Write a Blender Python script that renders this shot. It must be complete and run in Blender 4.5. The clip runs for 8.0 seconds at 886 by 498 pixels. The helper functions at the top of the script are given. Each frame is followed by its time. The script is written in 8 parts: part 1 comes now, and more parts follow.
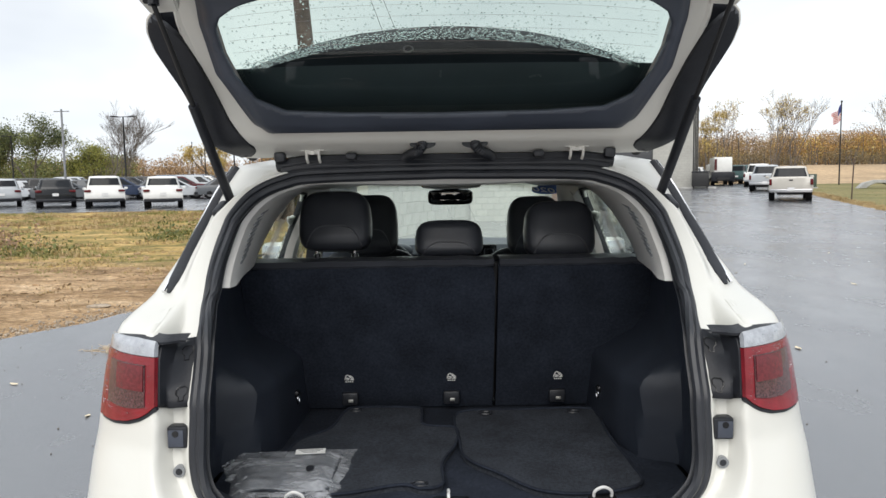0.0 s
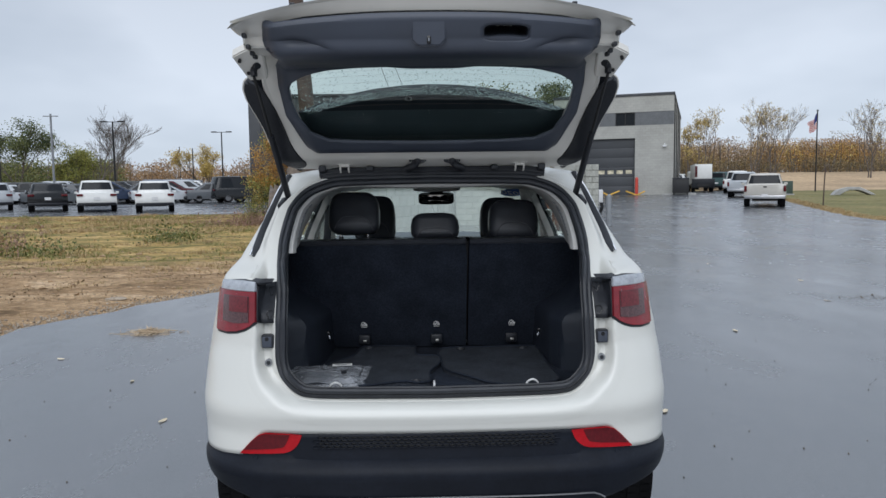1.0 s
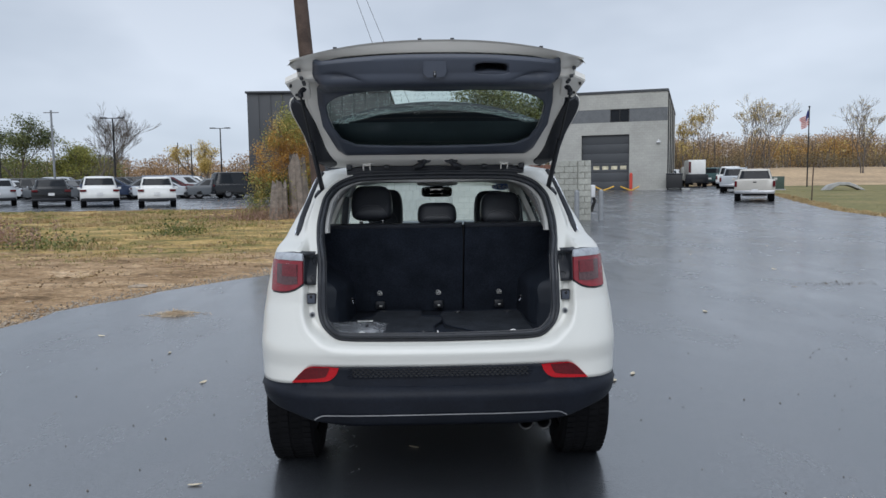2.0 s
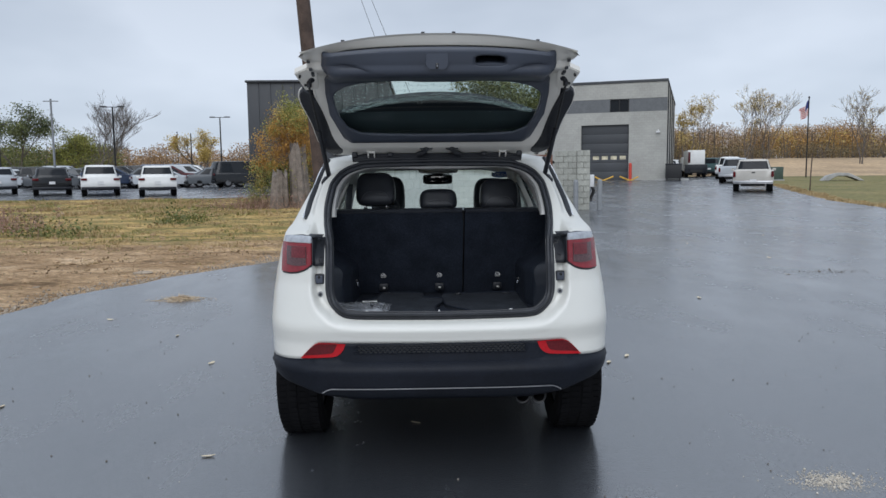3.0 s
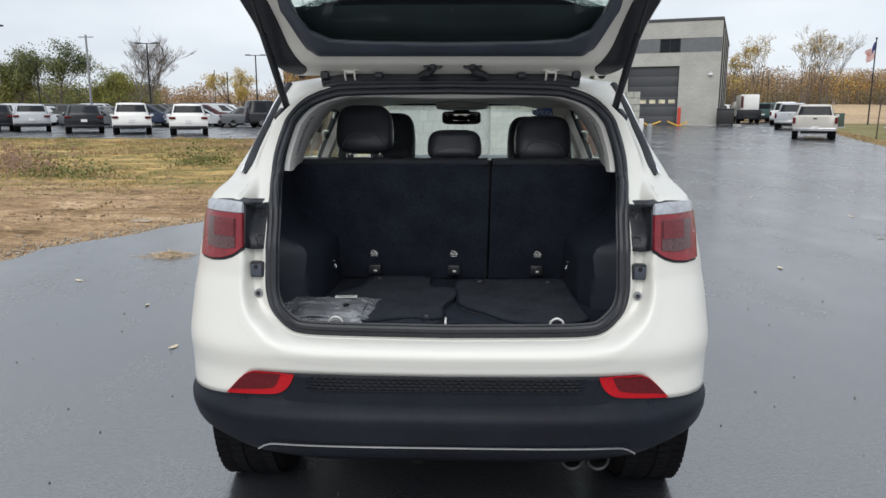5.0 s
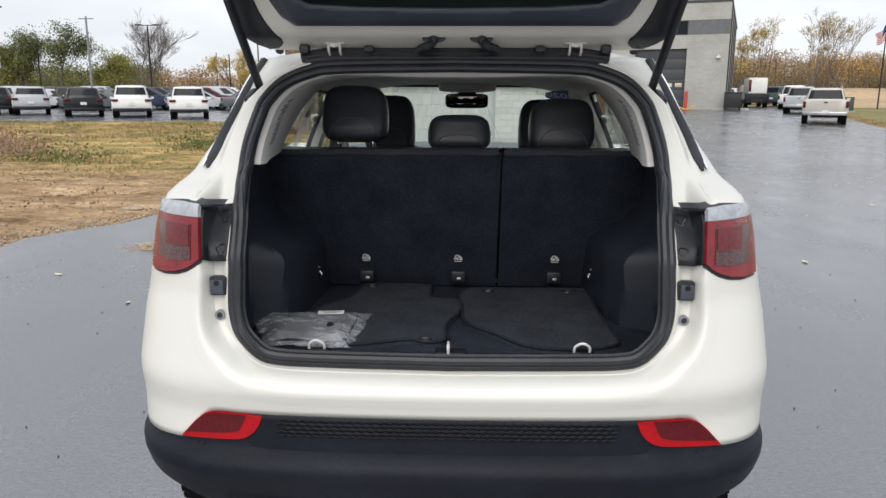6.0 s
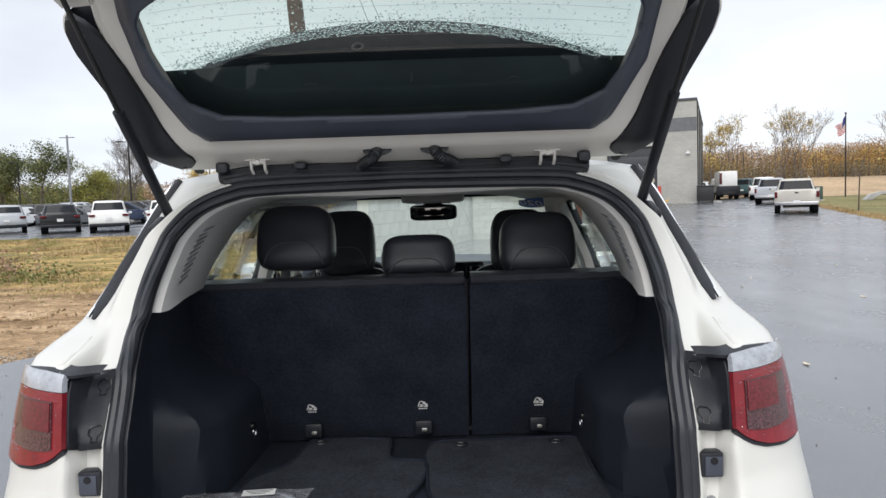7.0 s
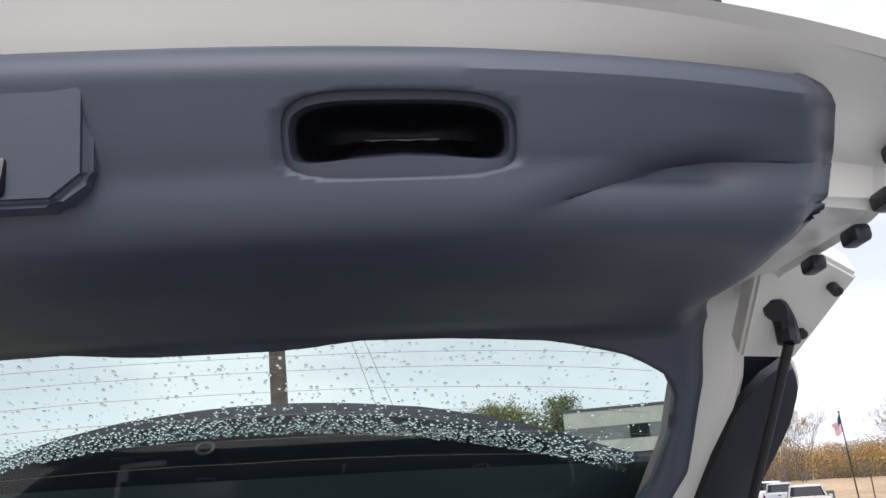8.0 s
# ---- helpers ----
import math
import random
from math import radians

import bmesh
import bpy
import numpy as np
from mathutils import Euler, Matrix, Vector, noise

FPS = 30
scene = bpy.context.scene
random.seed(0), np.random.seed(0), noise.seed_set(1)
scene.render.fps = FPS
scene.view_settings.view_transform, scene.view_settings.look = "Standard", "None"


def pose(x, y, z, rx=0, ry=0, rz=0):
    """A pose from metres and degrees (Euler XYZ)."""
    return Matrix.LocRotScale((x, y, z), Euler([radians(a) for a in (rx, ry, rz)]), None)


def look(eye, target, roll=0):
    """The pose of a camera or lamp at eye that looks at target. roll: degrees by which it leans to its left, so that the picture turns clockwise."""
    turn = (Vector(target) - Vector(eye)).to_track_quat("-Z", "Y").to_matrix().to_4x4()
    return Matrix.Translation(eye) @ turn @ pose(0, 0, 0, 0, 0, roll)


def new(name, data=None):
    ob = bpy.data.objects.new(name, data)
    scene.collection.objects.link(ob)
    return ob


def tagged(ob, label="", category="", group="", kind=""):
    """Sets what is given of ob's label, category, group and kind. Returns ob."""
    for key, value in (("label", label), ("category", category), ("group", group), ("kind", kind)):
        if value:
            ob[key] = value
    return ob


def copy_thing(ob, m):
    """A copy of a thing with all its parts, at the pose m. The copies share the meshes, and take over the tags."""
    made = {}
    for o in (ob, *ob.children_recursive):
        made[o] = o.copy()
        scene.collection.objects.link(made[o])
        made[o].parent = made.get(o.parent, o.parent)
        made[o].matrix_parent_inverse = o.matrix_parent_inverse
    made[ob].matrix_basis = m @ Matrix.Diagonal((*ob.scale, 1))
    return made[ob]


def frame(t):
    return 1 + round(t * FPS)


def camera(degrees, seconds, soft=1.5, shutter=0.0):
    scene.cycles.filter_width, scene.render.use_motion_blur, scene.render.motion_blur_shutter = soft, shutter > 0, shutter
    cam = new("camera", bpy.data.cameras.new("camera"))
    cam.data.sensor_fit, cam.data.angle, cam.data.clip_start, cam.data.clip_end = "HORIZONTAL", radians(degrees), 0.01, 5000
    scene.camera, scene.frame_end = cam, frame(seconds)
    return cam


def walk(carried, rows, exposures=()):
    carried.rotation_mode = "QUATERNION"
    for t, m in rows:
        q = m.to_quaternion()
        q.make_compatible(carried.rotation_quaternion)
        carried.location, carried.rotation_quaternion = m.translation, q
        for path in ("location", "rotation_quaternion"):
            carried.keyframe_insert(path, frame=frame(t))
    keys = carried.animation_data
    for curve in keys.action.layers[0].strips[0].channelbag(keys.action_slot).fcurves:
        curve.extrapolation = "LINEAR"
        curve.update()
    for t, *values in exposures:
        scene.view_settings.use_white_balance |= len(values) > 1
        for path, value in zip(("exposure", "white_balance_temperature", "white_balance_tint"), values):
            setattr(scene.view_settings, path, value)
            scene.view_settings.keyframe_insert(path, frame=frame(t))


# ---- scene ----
cam = camera(63.0, 8.0, soft=1.5, shutter=0.0)
PATH = [
    (0, (-0.014, -1.427, 1.506), (-0.009, 0.564, 1.321), -0.9),
    (0.5, (-0.016, -1.911, 1.502), (0.02, 0.082, 1.334), -0.7),
    (1, (-0.024, -2.404, 1.498), (0.019, -0.412, 1.328), -0.7),
    (1.5, (-0.062, -2.809, 1.495), (-0.014, -0.818, 1.313), -0.8),
    (1.7, (-0.06, -2.989, 1.494), (-0.010, -0.998, 1.313), -0.8),
    (2.8, (-0.082, -3.404, 1.483), (-0.028, -1.415, 1.282), -0.6),
    (3, (-0.078, -3.38, 1.477), (-0.025, -1.391, 1.267), -0.6),
    (3.5, (-0.02, -3.264, 1.467), (0.021, -1.279, 1.231), -0.5),
    (4, (0.01, -2.95, 1.437), (0.023, -0.968, 1.166), -0.3),
    (4.5, (0.02, -2.506, 1.446), (0.003, -0.532, 1.128), 0.0),
    (5, (0.045, -2.079, 1.439), (-0.007, -0.113, 1.076), 0.1),
    (5.2, (0.035, -1.953, 1.429), (-0.023, 0.01, 1.049), 0.2),
    (6.3, (0.04, -1.601, 1.439), (-0.024, 0.356, 1.032), 0.1),
    (6.5, (0.064, -1.547, 1.441), (0.001, 0.415, 1.055), -0.4),
    (7, (0.101, -1.251, 1.48), (0.089, 0.744, 1.348), -1.9),
    (7.5, (0.145, -0.878, 1.601), (0.224, 1.101, 1.881), -3.3),
    (7.7, (0.182, -0.759, 1.645), (0.258, 1.189, 2.095), -3.2),
    (8, (0.23, -0.611, 1.739), (0.281, 1.269, 2.421), -3.3),
]
EXPOSURES = [(0, 0.70, 6650, 10), (0.5, 0.30, 6330, 10), (1, 0.12, 6020, 10), (3.5, 0.1, 5980, 10), (4.5, 0.28, 6280, 10), (5.2, 0.43, 6500, 10), (6.3, 0.56, 6680, 12), (7, 0.64, 6500, 12), (7.5, 0.78, 6500, 14), (8, 0.85, 6380, 16)]
walk(cam, [(t, look(eye, target, roll)) for t, eye, target, roll in PATH], EXPOSURES)

# ---- world and sun: an overcast, wet autumn day ----
world = bpy.data.worlds.new("overcast")
scene.world = world
world.use_nodes = True
wn, wl = world.node_tree.nodes, world.node_tree.links
wn.clear()
w_out = wn.new("ShaderNodeOutputWorld")
w_bg = wn.new("ShaderNodeBackground")
w_sky = wn.new("ShaderNodeTexSky")
w_sky.sky_type = 'NISHITA'
w_sky.sun_disc = False
w_sky.sun_elevation = radians(43)
w_sky.sun_rotation = radians(200)
w_co = wn.new("ShaderNodeTexCoord")
w_map = wn.new("ShaderNodeMapping")
w_map.inputs['Scale'].default_value = (1.0, 1.0, 2.6)
w_no = wn.new("ShaderNodeTexNoise")
w_no.inputs['Scale'].default_value = 1.9
w_no.inputs['Detail'].default_value = 4.0
w_no.inputs['Roughness'].default_value = 0.52
w_ra = wn.new("ShaderNodeValToRGB")
w_ra.color_ramp.elements[0].position, w_ra.color_ramp.elements[0].color = 0.34, (4.5, 4.9, 5.4, 1)
w_ra.color_ramp.elements[1].position, w_ra.color_ramp.elements[1].color = 0.66, (6.9, 7.2, 7.6, 1)
w_mix = wn.new("ShaderNodeMixRGB")
w_mix.inputs[0].default_value = 0.92
wl.new(w_co.outputs['Generated'], w_map.inputs['Vector'])
wl.new(w_map.outputs['Vector'], w_no.inputs['Vector'])
wl.new(w_no.outputs['Fac'], w_ra.inputs['Fac'])
wl.new(w_sky.outputs['Color'], w_mix.inputs[1])
w_sep = wn.new("ShaderNodeSeparateXYZ")
w_gr = wn.new("ShaderNodeValToRGB")
for pos, v in ((0.5, 1.14), (0.56, 1.0), (0.64, 0.86), (0.8, 1.12)):
    el = w_gr.color_ramp.elements.new(pos)
    el.color = (v, v, v, 1)
w_gr.color_ramp.elements[0].color = (1.1, 1.1, 1.1, 1)
w_gr.color_ramp.elements[-1].color = (1.9, 1.9, 1.9, 1)
w_hf = wn.new("ShaderNodeMath")
w_hf.operation = 'MULTIPLY_ADD'
w_hf.inputs[1].default_value, w_hf.inputs[2].default_value = 0.5, 0.5
wl.new(w_co.outputs['Generated'], w_sep.inputs['Vector'])
wl.new(w_sep.outputs['Z'], w_hf.inputs[0])
wl.new(w_hf.outputs['Value'], w_gr.inputs['Fac'])
w_mul = wn.new("ShaderNodeVectorMath")
w_mul.operation = 'MULTIPLY'
wl.new(w_ra.outputs['Color'], w_mul.inputs[0])
wl.new(w_gr.outputs['Color'], w_mul.inputs[1])
wl.new(w_mul.outputs['Vector'], w_mix.inputs[2])
wl.new(w_mix.outputs['Color'], w_bg.inputs['Color'])
w_bg.inputs['Strength'].default_value = 0.105
wl.new(w_bg.outputs['Background'], w_out.inputs['Surface'])

sun = new("sun", bpy.data.lights.new("sun", 'SUN'))
sun.data.energy, sun.data.angle, sun.data.color = 1.35, radians(50), (1.0, 0.97, 0.93)
sun.matrix_basis = look((0, 0, 30), (4, 32, 0))

# ---- materials ----
def mat(name, color, rough=0.5, metal=0.0, vary=0.12, scale=8.0, fine=0.0, bump=0.0, bscale=200.0, coat=0.0, spec=0.5,
        color2=None, alpha=1.0, trans=0.0, ior=1.45, rough_vary=0.0, per_object=0.0, detail=6.0):
    """A principled surface with two scales of colour variation, roughness variation and fine relief."""
    m = bpy.data.materials.new(name)
    m.use_nodes = True
    n, l = m.node_tree.nodes, m.node_tree.links
    p = n["Principled BSDF"]
    p.inputs['Roughness'].default_value, p.inputs['Metallic'].default_value = rough, metal
    p.inputs['IOR'].default_value = ior
    p.inputs['Coat Weight'].default_value, p.inputs['Coat Roughness'].default_value = coat, 0.04
    p.inputs['Specular IOR Level'].default_value = spec
    p.inputs['Alpha'].default_value, p.inputs['Transmission Weight'].default_value = alpha, trans
    co = n.new("ShaderNodeTexCoord")
    no = n.new("ShaderNodeTexNoise")
    no.inputs['Scale'].default_value, no.inputs['Detail'].default_value = scale, detail
    l.new(co.outputs['Object'], no.inputs['Vector'])
    ra = n.new("ShaderNodeValToRGB")
    c = Vector(color)
    d = Vector(color2) if color2 else c * (1 + vary)
    c = c if color2 else c * (1 - vary)
    ra.color_ramp.elements[0].position, ra.color_ramp.elements[0].color = 0.33, (*c, 1)
    ra.color_ramp.elements[1].position, ra.color_ramp.elements[1].color = 0.67, (*d, 1)
    l.new(no.outputs['Fac'], ra.inputs['Fac'])
    tint = ra.outputs['Color']
    if fine:
        no2 = n.new("ShaderNodeTexNoise")
        no2.inputs['Scale'].default_value, no2.inputs['Detail'].default_value = scale * 14, 3.0
        l.new(co.outputs['Object'], no2.inputs['Vector'])
        mr = n.new("ShaderNodeMapRange")
        mr.inputs['From Min'].default_value, mr.inputs['From Max'].default_value = 0.3, 0.7
        mr.inputs['To Min'].default_value, mr.inputs['To Max'].default_value = 1 - fine, 1 + fine
        l.new(no2.outputs['Fac'], mr.inputs['Value'])
        mx = n.new("ShaderNodeVectorMath")
        mx.operation = 'SCALE'
        l.new(tint, mx.inputs[0])
        l.new(mr.outputs['Result'], mx.inputs['Scale'])
        tint = mx.outputs['Vector']
    if per_object:
        oi = n.new("ShaderNodeObjectInfo")
        mr = n.new("ShaderNodeMapRange")
        mr.inputs['To Min'].default_value, mr.inputs['To Max'].default_value = 1 - per_object, 1 + per_object
        l.new(oi.outputs['Random'], mr.inputs['Value'])
        mx = n.new("ShaderNodeVectorMath")
        mx.operation = 'SCALE'
        l.new(tint, mx.inputs[0])
        l.new(mr.outputs['Result'], mx.inputs['Scale'])
        tint = mx.outputs['Vector']
    l.new(tint, p.inputs['Base Color'])
    if rough_vary:
        mr = n.new("ShaderNodeMapRange")
        mr.inputs['From Min'].default_value, mr.inputs['From Max'].default_value = 0.35, 0.65
        mr.inputs['To Min'].default_value, mr.inputs['To Max'].default_value = max(0.02, rough - rough_vary), min(1, rough + rough_vary)
        l.new(no.outputs['Fac'], mr.inputs['Value'])
        l.new(mr.outputs['Result'], p.inputs['Roughness'])
    if bump:
        nb = n.new("ShaderNodeTexNoise")
        nb.inputs['Scale'].default_value, nb.inputs['Detail'].default_value = bscale, 4.0
        l.new(co.outputs['Object'], nb.inputs['Vector'])
        b = n.new("ShaderNodeBump")
        b.inputs['Strength'].default_value, b.inputs['Distance'].default_value = bump, 0.01
        l.new(nb.outputs['Fac'], b.inputs['Height'])
        l.new(b.outputs['Normal'], p.inputs['Normal'])
    return m


def glass(name, tint=(0.9, 0.95, 0.93), haze=0.0, rough=0.0, gloss=0.08):
    """A thin pane: light goes straight through, tinted, with a faint milky film and a glossy face."""
    m = bpy.data.materials.new(name)
    m.use_nodes = True
    n, l = m.node_tree.nodes, m.node_tree.links
    n.clear()
    out = n.new("ShaderNodeOutputMaterial")
    tr = n.new("ShaderNodeBsdfTransparent")
    tr.inputs['Color'].default_value = (*tint, 1)
    gl = n.new("ShaderNodeBsdfGlossy")
    gl.inputs['Roughness'].default_value = rough
    lw = n.new("ShaderNodeLayerWeight")
    lw.inputs['Blend'].default_value = 0.5
    pw = n.new("ShaderNodeMath")
    pw.operation = 'POWER'
    pw.inputs[1].default_value = 5.0
    l.new(lw.outputs['Facing'], pw.inputs[0])
    mx = n.new("ShaderNodeMixShader")
    ad = n.new("ShaderNodeMath")
    ad.operation, ad.use_clamp = 'MULTIPLY_ADD', True
    l.new(pw.outputs['Value'], ad.inputs[0])
    ad.inputs[1].default_value, ad.inputs[2].default_value = 0.9, gloss * 0.5
    l.new(ad.outputs['Value'], mx.inputs['Fac'])
    l.new(tr.outputs['BSDF'], mx.inputs[1])
    l.new(gl.outputs['BSDF'], mx.inputs[2])
    last = mx
    if haze:
        tl = n.new("ShaderNodeBsdfTranslucent")
        tl.inputs['Color'].default_value = (0.90, 0.96, 0.88, 1)
        m2 = n.new("ShaderNodeMixShader")
        m2.inputs['Fac'].default_value = haze
        l.new(mx.outputs['Shader'], m2.inputs[1])
        l.new(tl.outputs['BSDF'], m2.inputs[2])
        last = m2
    l.new(last.outputs['Shader'], out.inputs['Surface'])
    return m


M_white = mat("white_paint", (0.64, 0.635, 0.59), 0.34, vary=0.015, scale=3, coat=0.22, bump=0.02, bscale=60)
M_whitein = mat("white_primer_paint", (0.66, 0.64, 0.59), 0.33, vary=0.03, scale=5, coat=0.2, bump=0.03, bscale=80)
M_black = mat("black_grained_plastic", (0.013, 0.0145, 0.019), 0.42, vary=0.2, scale=6, bump=0.12, bscale=900, fine=0.15, spec=0.4)
M_gloss = mat("black_gloss", (0.011, 0.011, 0.012), 0.12, vary=0.1)
M_trim = mat("dark_trim_plastic", (0.050, 0.058, 0.078), 0.42, vary=0.15, scale=5, bump=0.06, bscale=1100, rough_vary=0.05)
M_lining = mat("cargo_lining_plastic", (0.022, 0.027, 0.038), 0.40, vary=0.15, scale=5, bump=0.15, bscale=900)
M_carpet = mat("dark_carpet", (0.021, 0.026, 0.038), 0.95, vary=0.25, scale=9, bump=0.5, bscale=700, fine=0.25, spec=0.2)
M_mat = mat("mat_carpet", (0.044, 0.050, 0.062), 0.95, vary=0.2, scale=10, bump=0.6, bscale=800, fine=0.3, spec=0.2)
M_leather = mat("black_leather", (0.034, 0.037, 0.045), 0.33, vary=0.15, scale=10, bump=0.05, bscale=420)
M_stitch = mat("grey_stitch", (0.075, 0.078, 0.085), 0.6)
M_bumper = mat("wet_black_bumper_plastic", (0.009, 0.011, 0.0165), 0.42, vary=0.2, scale=6, bump=0.12, bscale=900, fine=0.15, spec=0.16)
M_rubber = mat("rubber", (0.020, 0.022, 0.027), 0.38, vary=0.2, scale=14, bump=0.1, bscale=300)
M_tyre = mat("tyre_rubber", (0.006, 0.006, 0.007), 0.85, vary=0.25, scale=10, bump=0.2, bscale=150, fine=0.2, spec=0.15)
M_grey = mat("light_grey_trim", (0.58, 0.57, 0.55), 0.75, vary=0.04, scale=8, bump=0.2, bscale=800)
M_chrome = mat("chrome", (0.75, 0.75, 0.76), 0.12, metal=1.0, vary=0.05)
M_coat = mat("white_coated_steel", (0.80, 0.80, 0.79), 0.35, vary=0.05)
M_alu = mat("alloy", (0.42, 0.42, 0.43), 0.3, metal=1.0, vary=0.1)
M_darkalloy = mat("dull_alloy", (0.16, 0.16, 0.165), 0.45, metal=0.7, vary=0.1)
M_steel = mat("zinc_steel", (0.55, 0.54, 0.5), 0.38, metal=0.8, vary=0.1, scale=30)
M_red = mat("red_lens", (0.20, 0.014, 0.022), 0.14, vary=0.15, scale=30, coat=0.15, bump=0.10, bscale=140)
M_bulb = mat("deep_red_lens", (0.12, 0.012, 0.018), 0.16, vary=0.25, scale=120, coat=0.15, bump=0.15, bscale=300)
M_redglow = mat("bright_red_reflector", (0.36, 0.003, 0.008), 0.20, vary=0.08, scale=60, coat=0.08, spec=0.3)
M_reddark = mat("dark_red_reflector", (0.085, 0.003, 0.006), 0.2, vary=0.2, scale=90, coat=0.1, bump=0.2, bscale=400, spec=0.3)
M_smoke = mat("smoked_red_lens", (0.030, 0.010, 0.012), 0.12, color2=(0.11, 0.045, 0.05), scale=240, detail=2.0, coat=0.5, bump=0.2, bscale=160)
M_clearlens = mat("clear_lens", (0.36, 0.38, 0.41), 0.12, vary=0.18, scale=40, coat=0.5, bump=0.2, bscale=160)
M_glass = glass("side_glass", (0.88, 0.93, 0.91))
M_wind = glass("windscreen_glass", (0.84, 0.93, 0.87), haze=0.24)
M_rearglass = glass("rear_glass", (0.66, 0.75, 0.685), haze=0.0)
M_drop = mat("water_drop", (0.9, 0.95, 0.95), 0.02, trans=1.0, ior=1.33, vary=0.0)
M_dark_glass = mat("dark_car_glass", (0.012, 0.014, 0.017), 0.10, vary=0.2, spec=0.22)
# black raised to navy: the glass's veiling reflection is put into the colour
M_veiled = mat("veiled_ceramic", (0.050, 0.058, 0.076), 0.5, vary=0.12, scale=6)
M_spoilblack = mat("spoiler_black", (0.016, 0.019, 0.026), 0.5, vary=0.15, scale=6, spec=0.3)
M_grit = mat("dark_grit", (0.16, 0.14, 0.12), 0.8, vary=0.3, scale=20)
M_screen = mat("screen_black", (0.01, 0.011, 0.014), 0.08, vary=0.1)
M_mirror = mat("mirror_glass", (0.30, 0.29, 0.27), 0.05, metal=1.0, vary=0.02)
M_blue = mat("blue_sticker", (0.03, 0.10, 0.42), 0.4, vary=0.05)
M_paper = mat("white_print", (0.78, 0.78, 0.76), 0.6, vary=0.04)


def film():
    """Crumpled clear film: mostly see-through, whitish where it bunches, with glossy creases."""
    m = bpy.data.materials.new("crumpled_film")
    m.use_nodes = True
    n, l = m.node_tree.nodes, m.node_tree.links
    n.clear()
    out = n.new("ShaderNodeOutputMaterial")
    co = n.new("ShaderNodeTexCoord")
    mp = n.new("ShaderNodeMapping")
    mp.inputs['Scale'].default_value = (11.0, 34.0, 22.0)
    mp.inputs['Rotation'].default_value = (0, 0, radians(-14))
    no = n.new("ShaderNodeTexNoise")
    no.inputs['Scale'].default_value, no.inputs['Detail'].default_value = 1.0, 6.0
    no.inputs['Roughness'].default_value, no.inputs['Distortion'].default_value = 0.65, 0.6
    ra = n.new("ShaderNodeValToRGB")
    ra.color_ramp.elements[0].position, ra.color_ramp.elements[0].color = 0.40, (0.14, 0.14, 0.14, 1)
    ra.color_ramp.elements[1].position, ra.color_ramp.elements[1].color = 0.72, (0.52, 0.52, 0.52, 1)
    tr = n.new("ShaderNodeBsdfTransparent")
    tr.inputs['Color'].default_value = (0.95, 0.96, 0.97, 1)
    pr = n.new("ShaderNodeBsdfPrincipled")
    pr.inputs['Base Color'].default_value = (0.74, 0.77, 0.82, 1)
    pr.inputs['Roughness'].default_value = 0.18
    mx = n.new("ShaderNodeMixShader")
    bp = n.new("ShaderNodeBump")
    bp.inputs['Strength'].default_value, bp.inputs['Distance'].default_value = 0.7, 0.006
    l.new(co.outputs['Object'], mp.inputs['Vector'])
    l.new(mp.outputs['Vector'], no.inputs['Vector'])
    l.new(no.outputs['Fac'], ra.inputs['Fac'])
    l.new(no.outputs['Fac'], bp.inputs['Height'])
    l.new(bp.outputs['Normal'], pr.inputs['Normal'])
    l.new(ra.outputs['Color'], mx.inputs['Fac'])
    l.new(tr.outputs['BSDF'], mx.inputs[1])
    l.new(pr.outputs['BSDF'], mx.inputs[2])
    l.new(mx.outputs['Shader'], out.inputs['Surface'])
    return m


M_film = film()
M_conc = mat("concrete", (0.36, 0.355, 0.34), 0.85, vary=0.12, scale=3, fine=0.14, bump=0.4, bscale=40)
M_block = mat("split_block", (0.31, 0.31, 0.275), 0.9, vary=0.12, scale=2, fine=0.2, bump=0.6, bscale=30, per_object=0.14)
M_bandblk = mat("dark_block", (0.13, 0.135, 0.14), 0.9, vary=0.1, scale=2, fine=0.15, bump=0.5, bscale=30, per_object=0.10)
M_dkmetal = mat("dark_metal_panel", (0.05, 0.053, 0.058), 0.55, vary=0.1, scale=0.6, per_object=0.06)
M_blk = mat("black_metal", (0.014, 0.014, 0.015), 0.5, vary=0.2)
M_bollard = mat("grey_bollard_paint", (0.22, 0.23, 0.24), 0.5, vary=0.1, scale=6)
M_redpaint = mat("red_paint", (0.50, 0.06, 0.04), 0.45, vary=0.15)
M_yellow = mat("yellow_steel", (0.62, 0.36, 0.05), 0.5, vary=0.2)
M_brown = mat("brown_gate_boards", (0.16, 0.075, 0.05), 0.8, vary=0.25, scale=4, per_object=0.15)
M_wood = mat("pole_wood", (0.075, 0.052, 0.041), 0.85, vary=0.3, scale=5, fine=0.3, bump=0.6, bscale=50)
M_stump = mat("weathered_wood", (0.20, 0.168, 0.142), 0.9, vary=0.3, scale=4, fine=0.35, bump=0.9, bscale=30)
M_bark = mat("bark", (0.125, 0.108, 0.096), 0.9, vary=0.3, scale=3, fine=0.3, bump=0.5, bscale=30)
M_plate = mat("number_plate", (0.6, 0.6, 0.6), 0.4, vary=0.1)


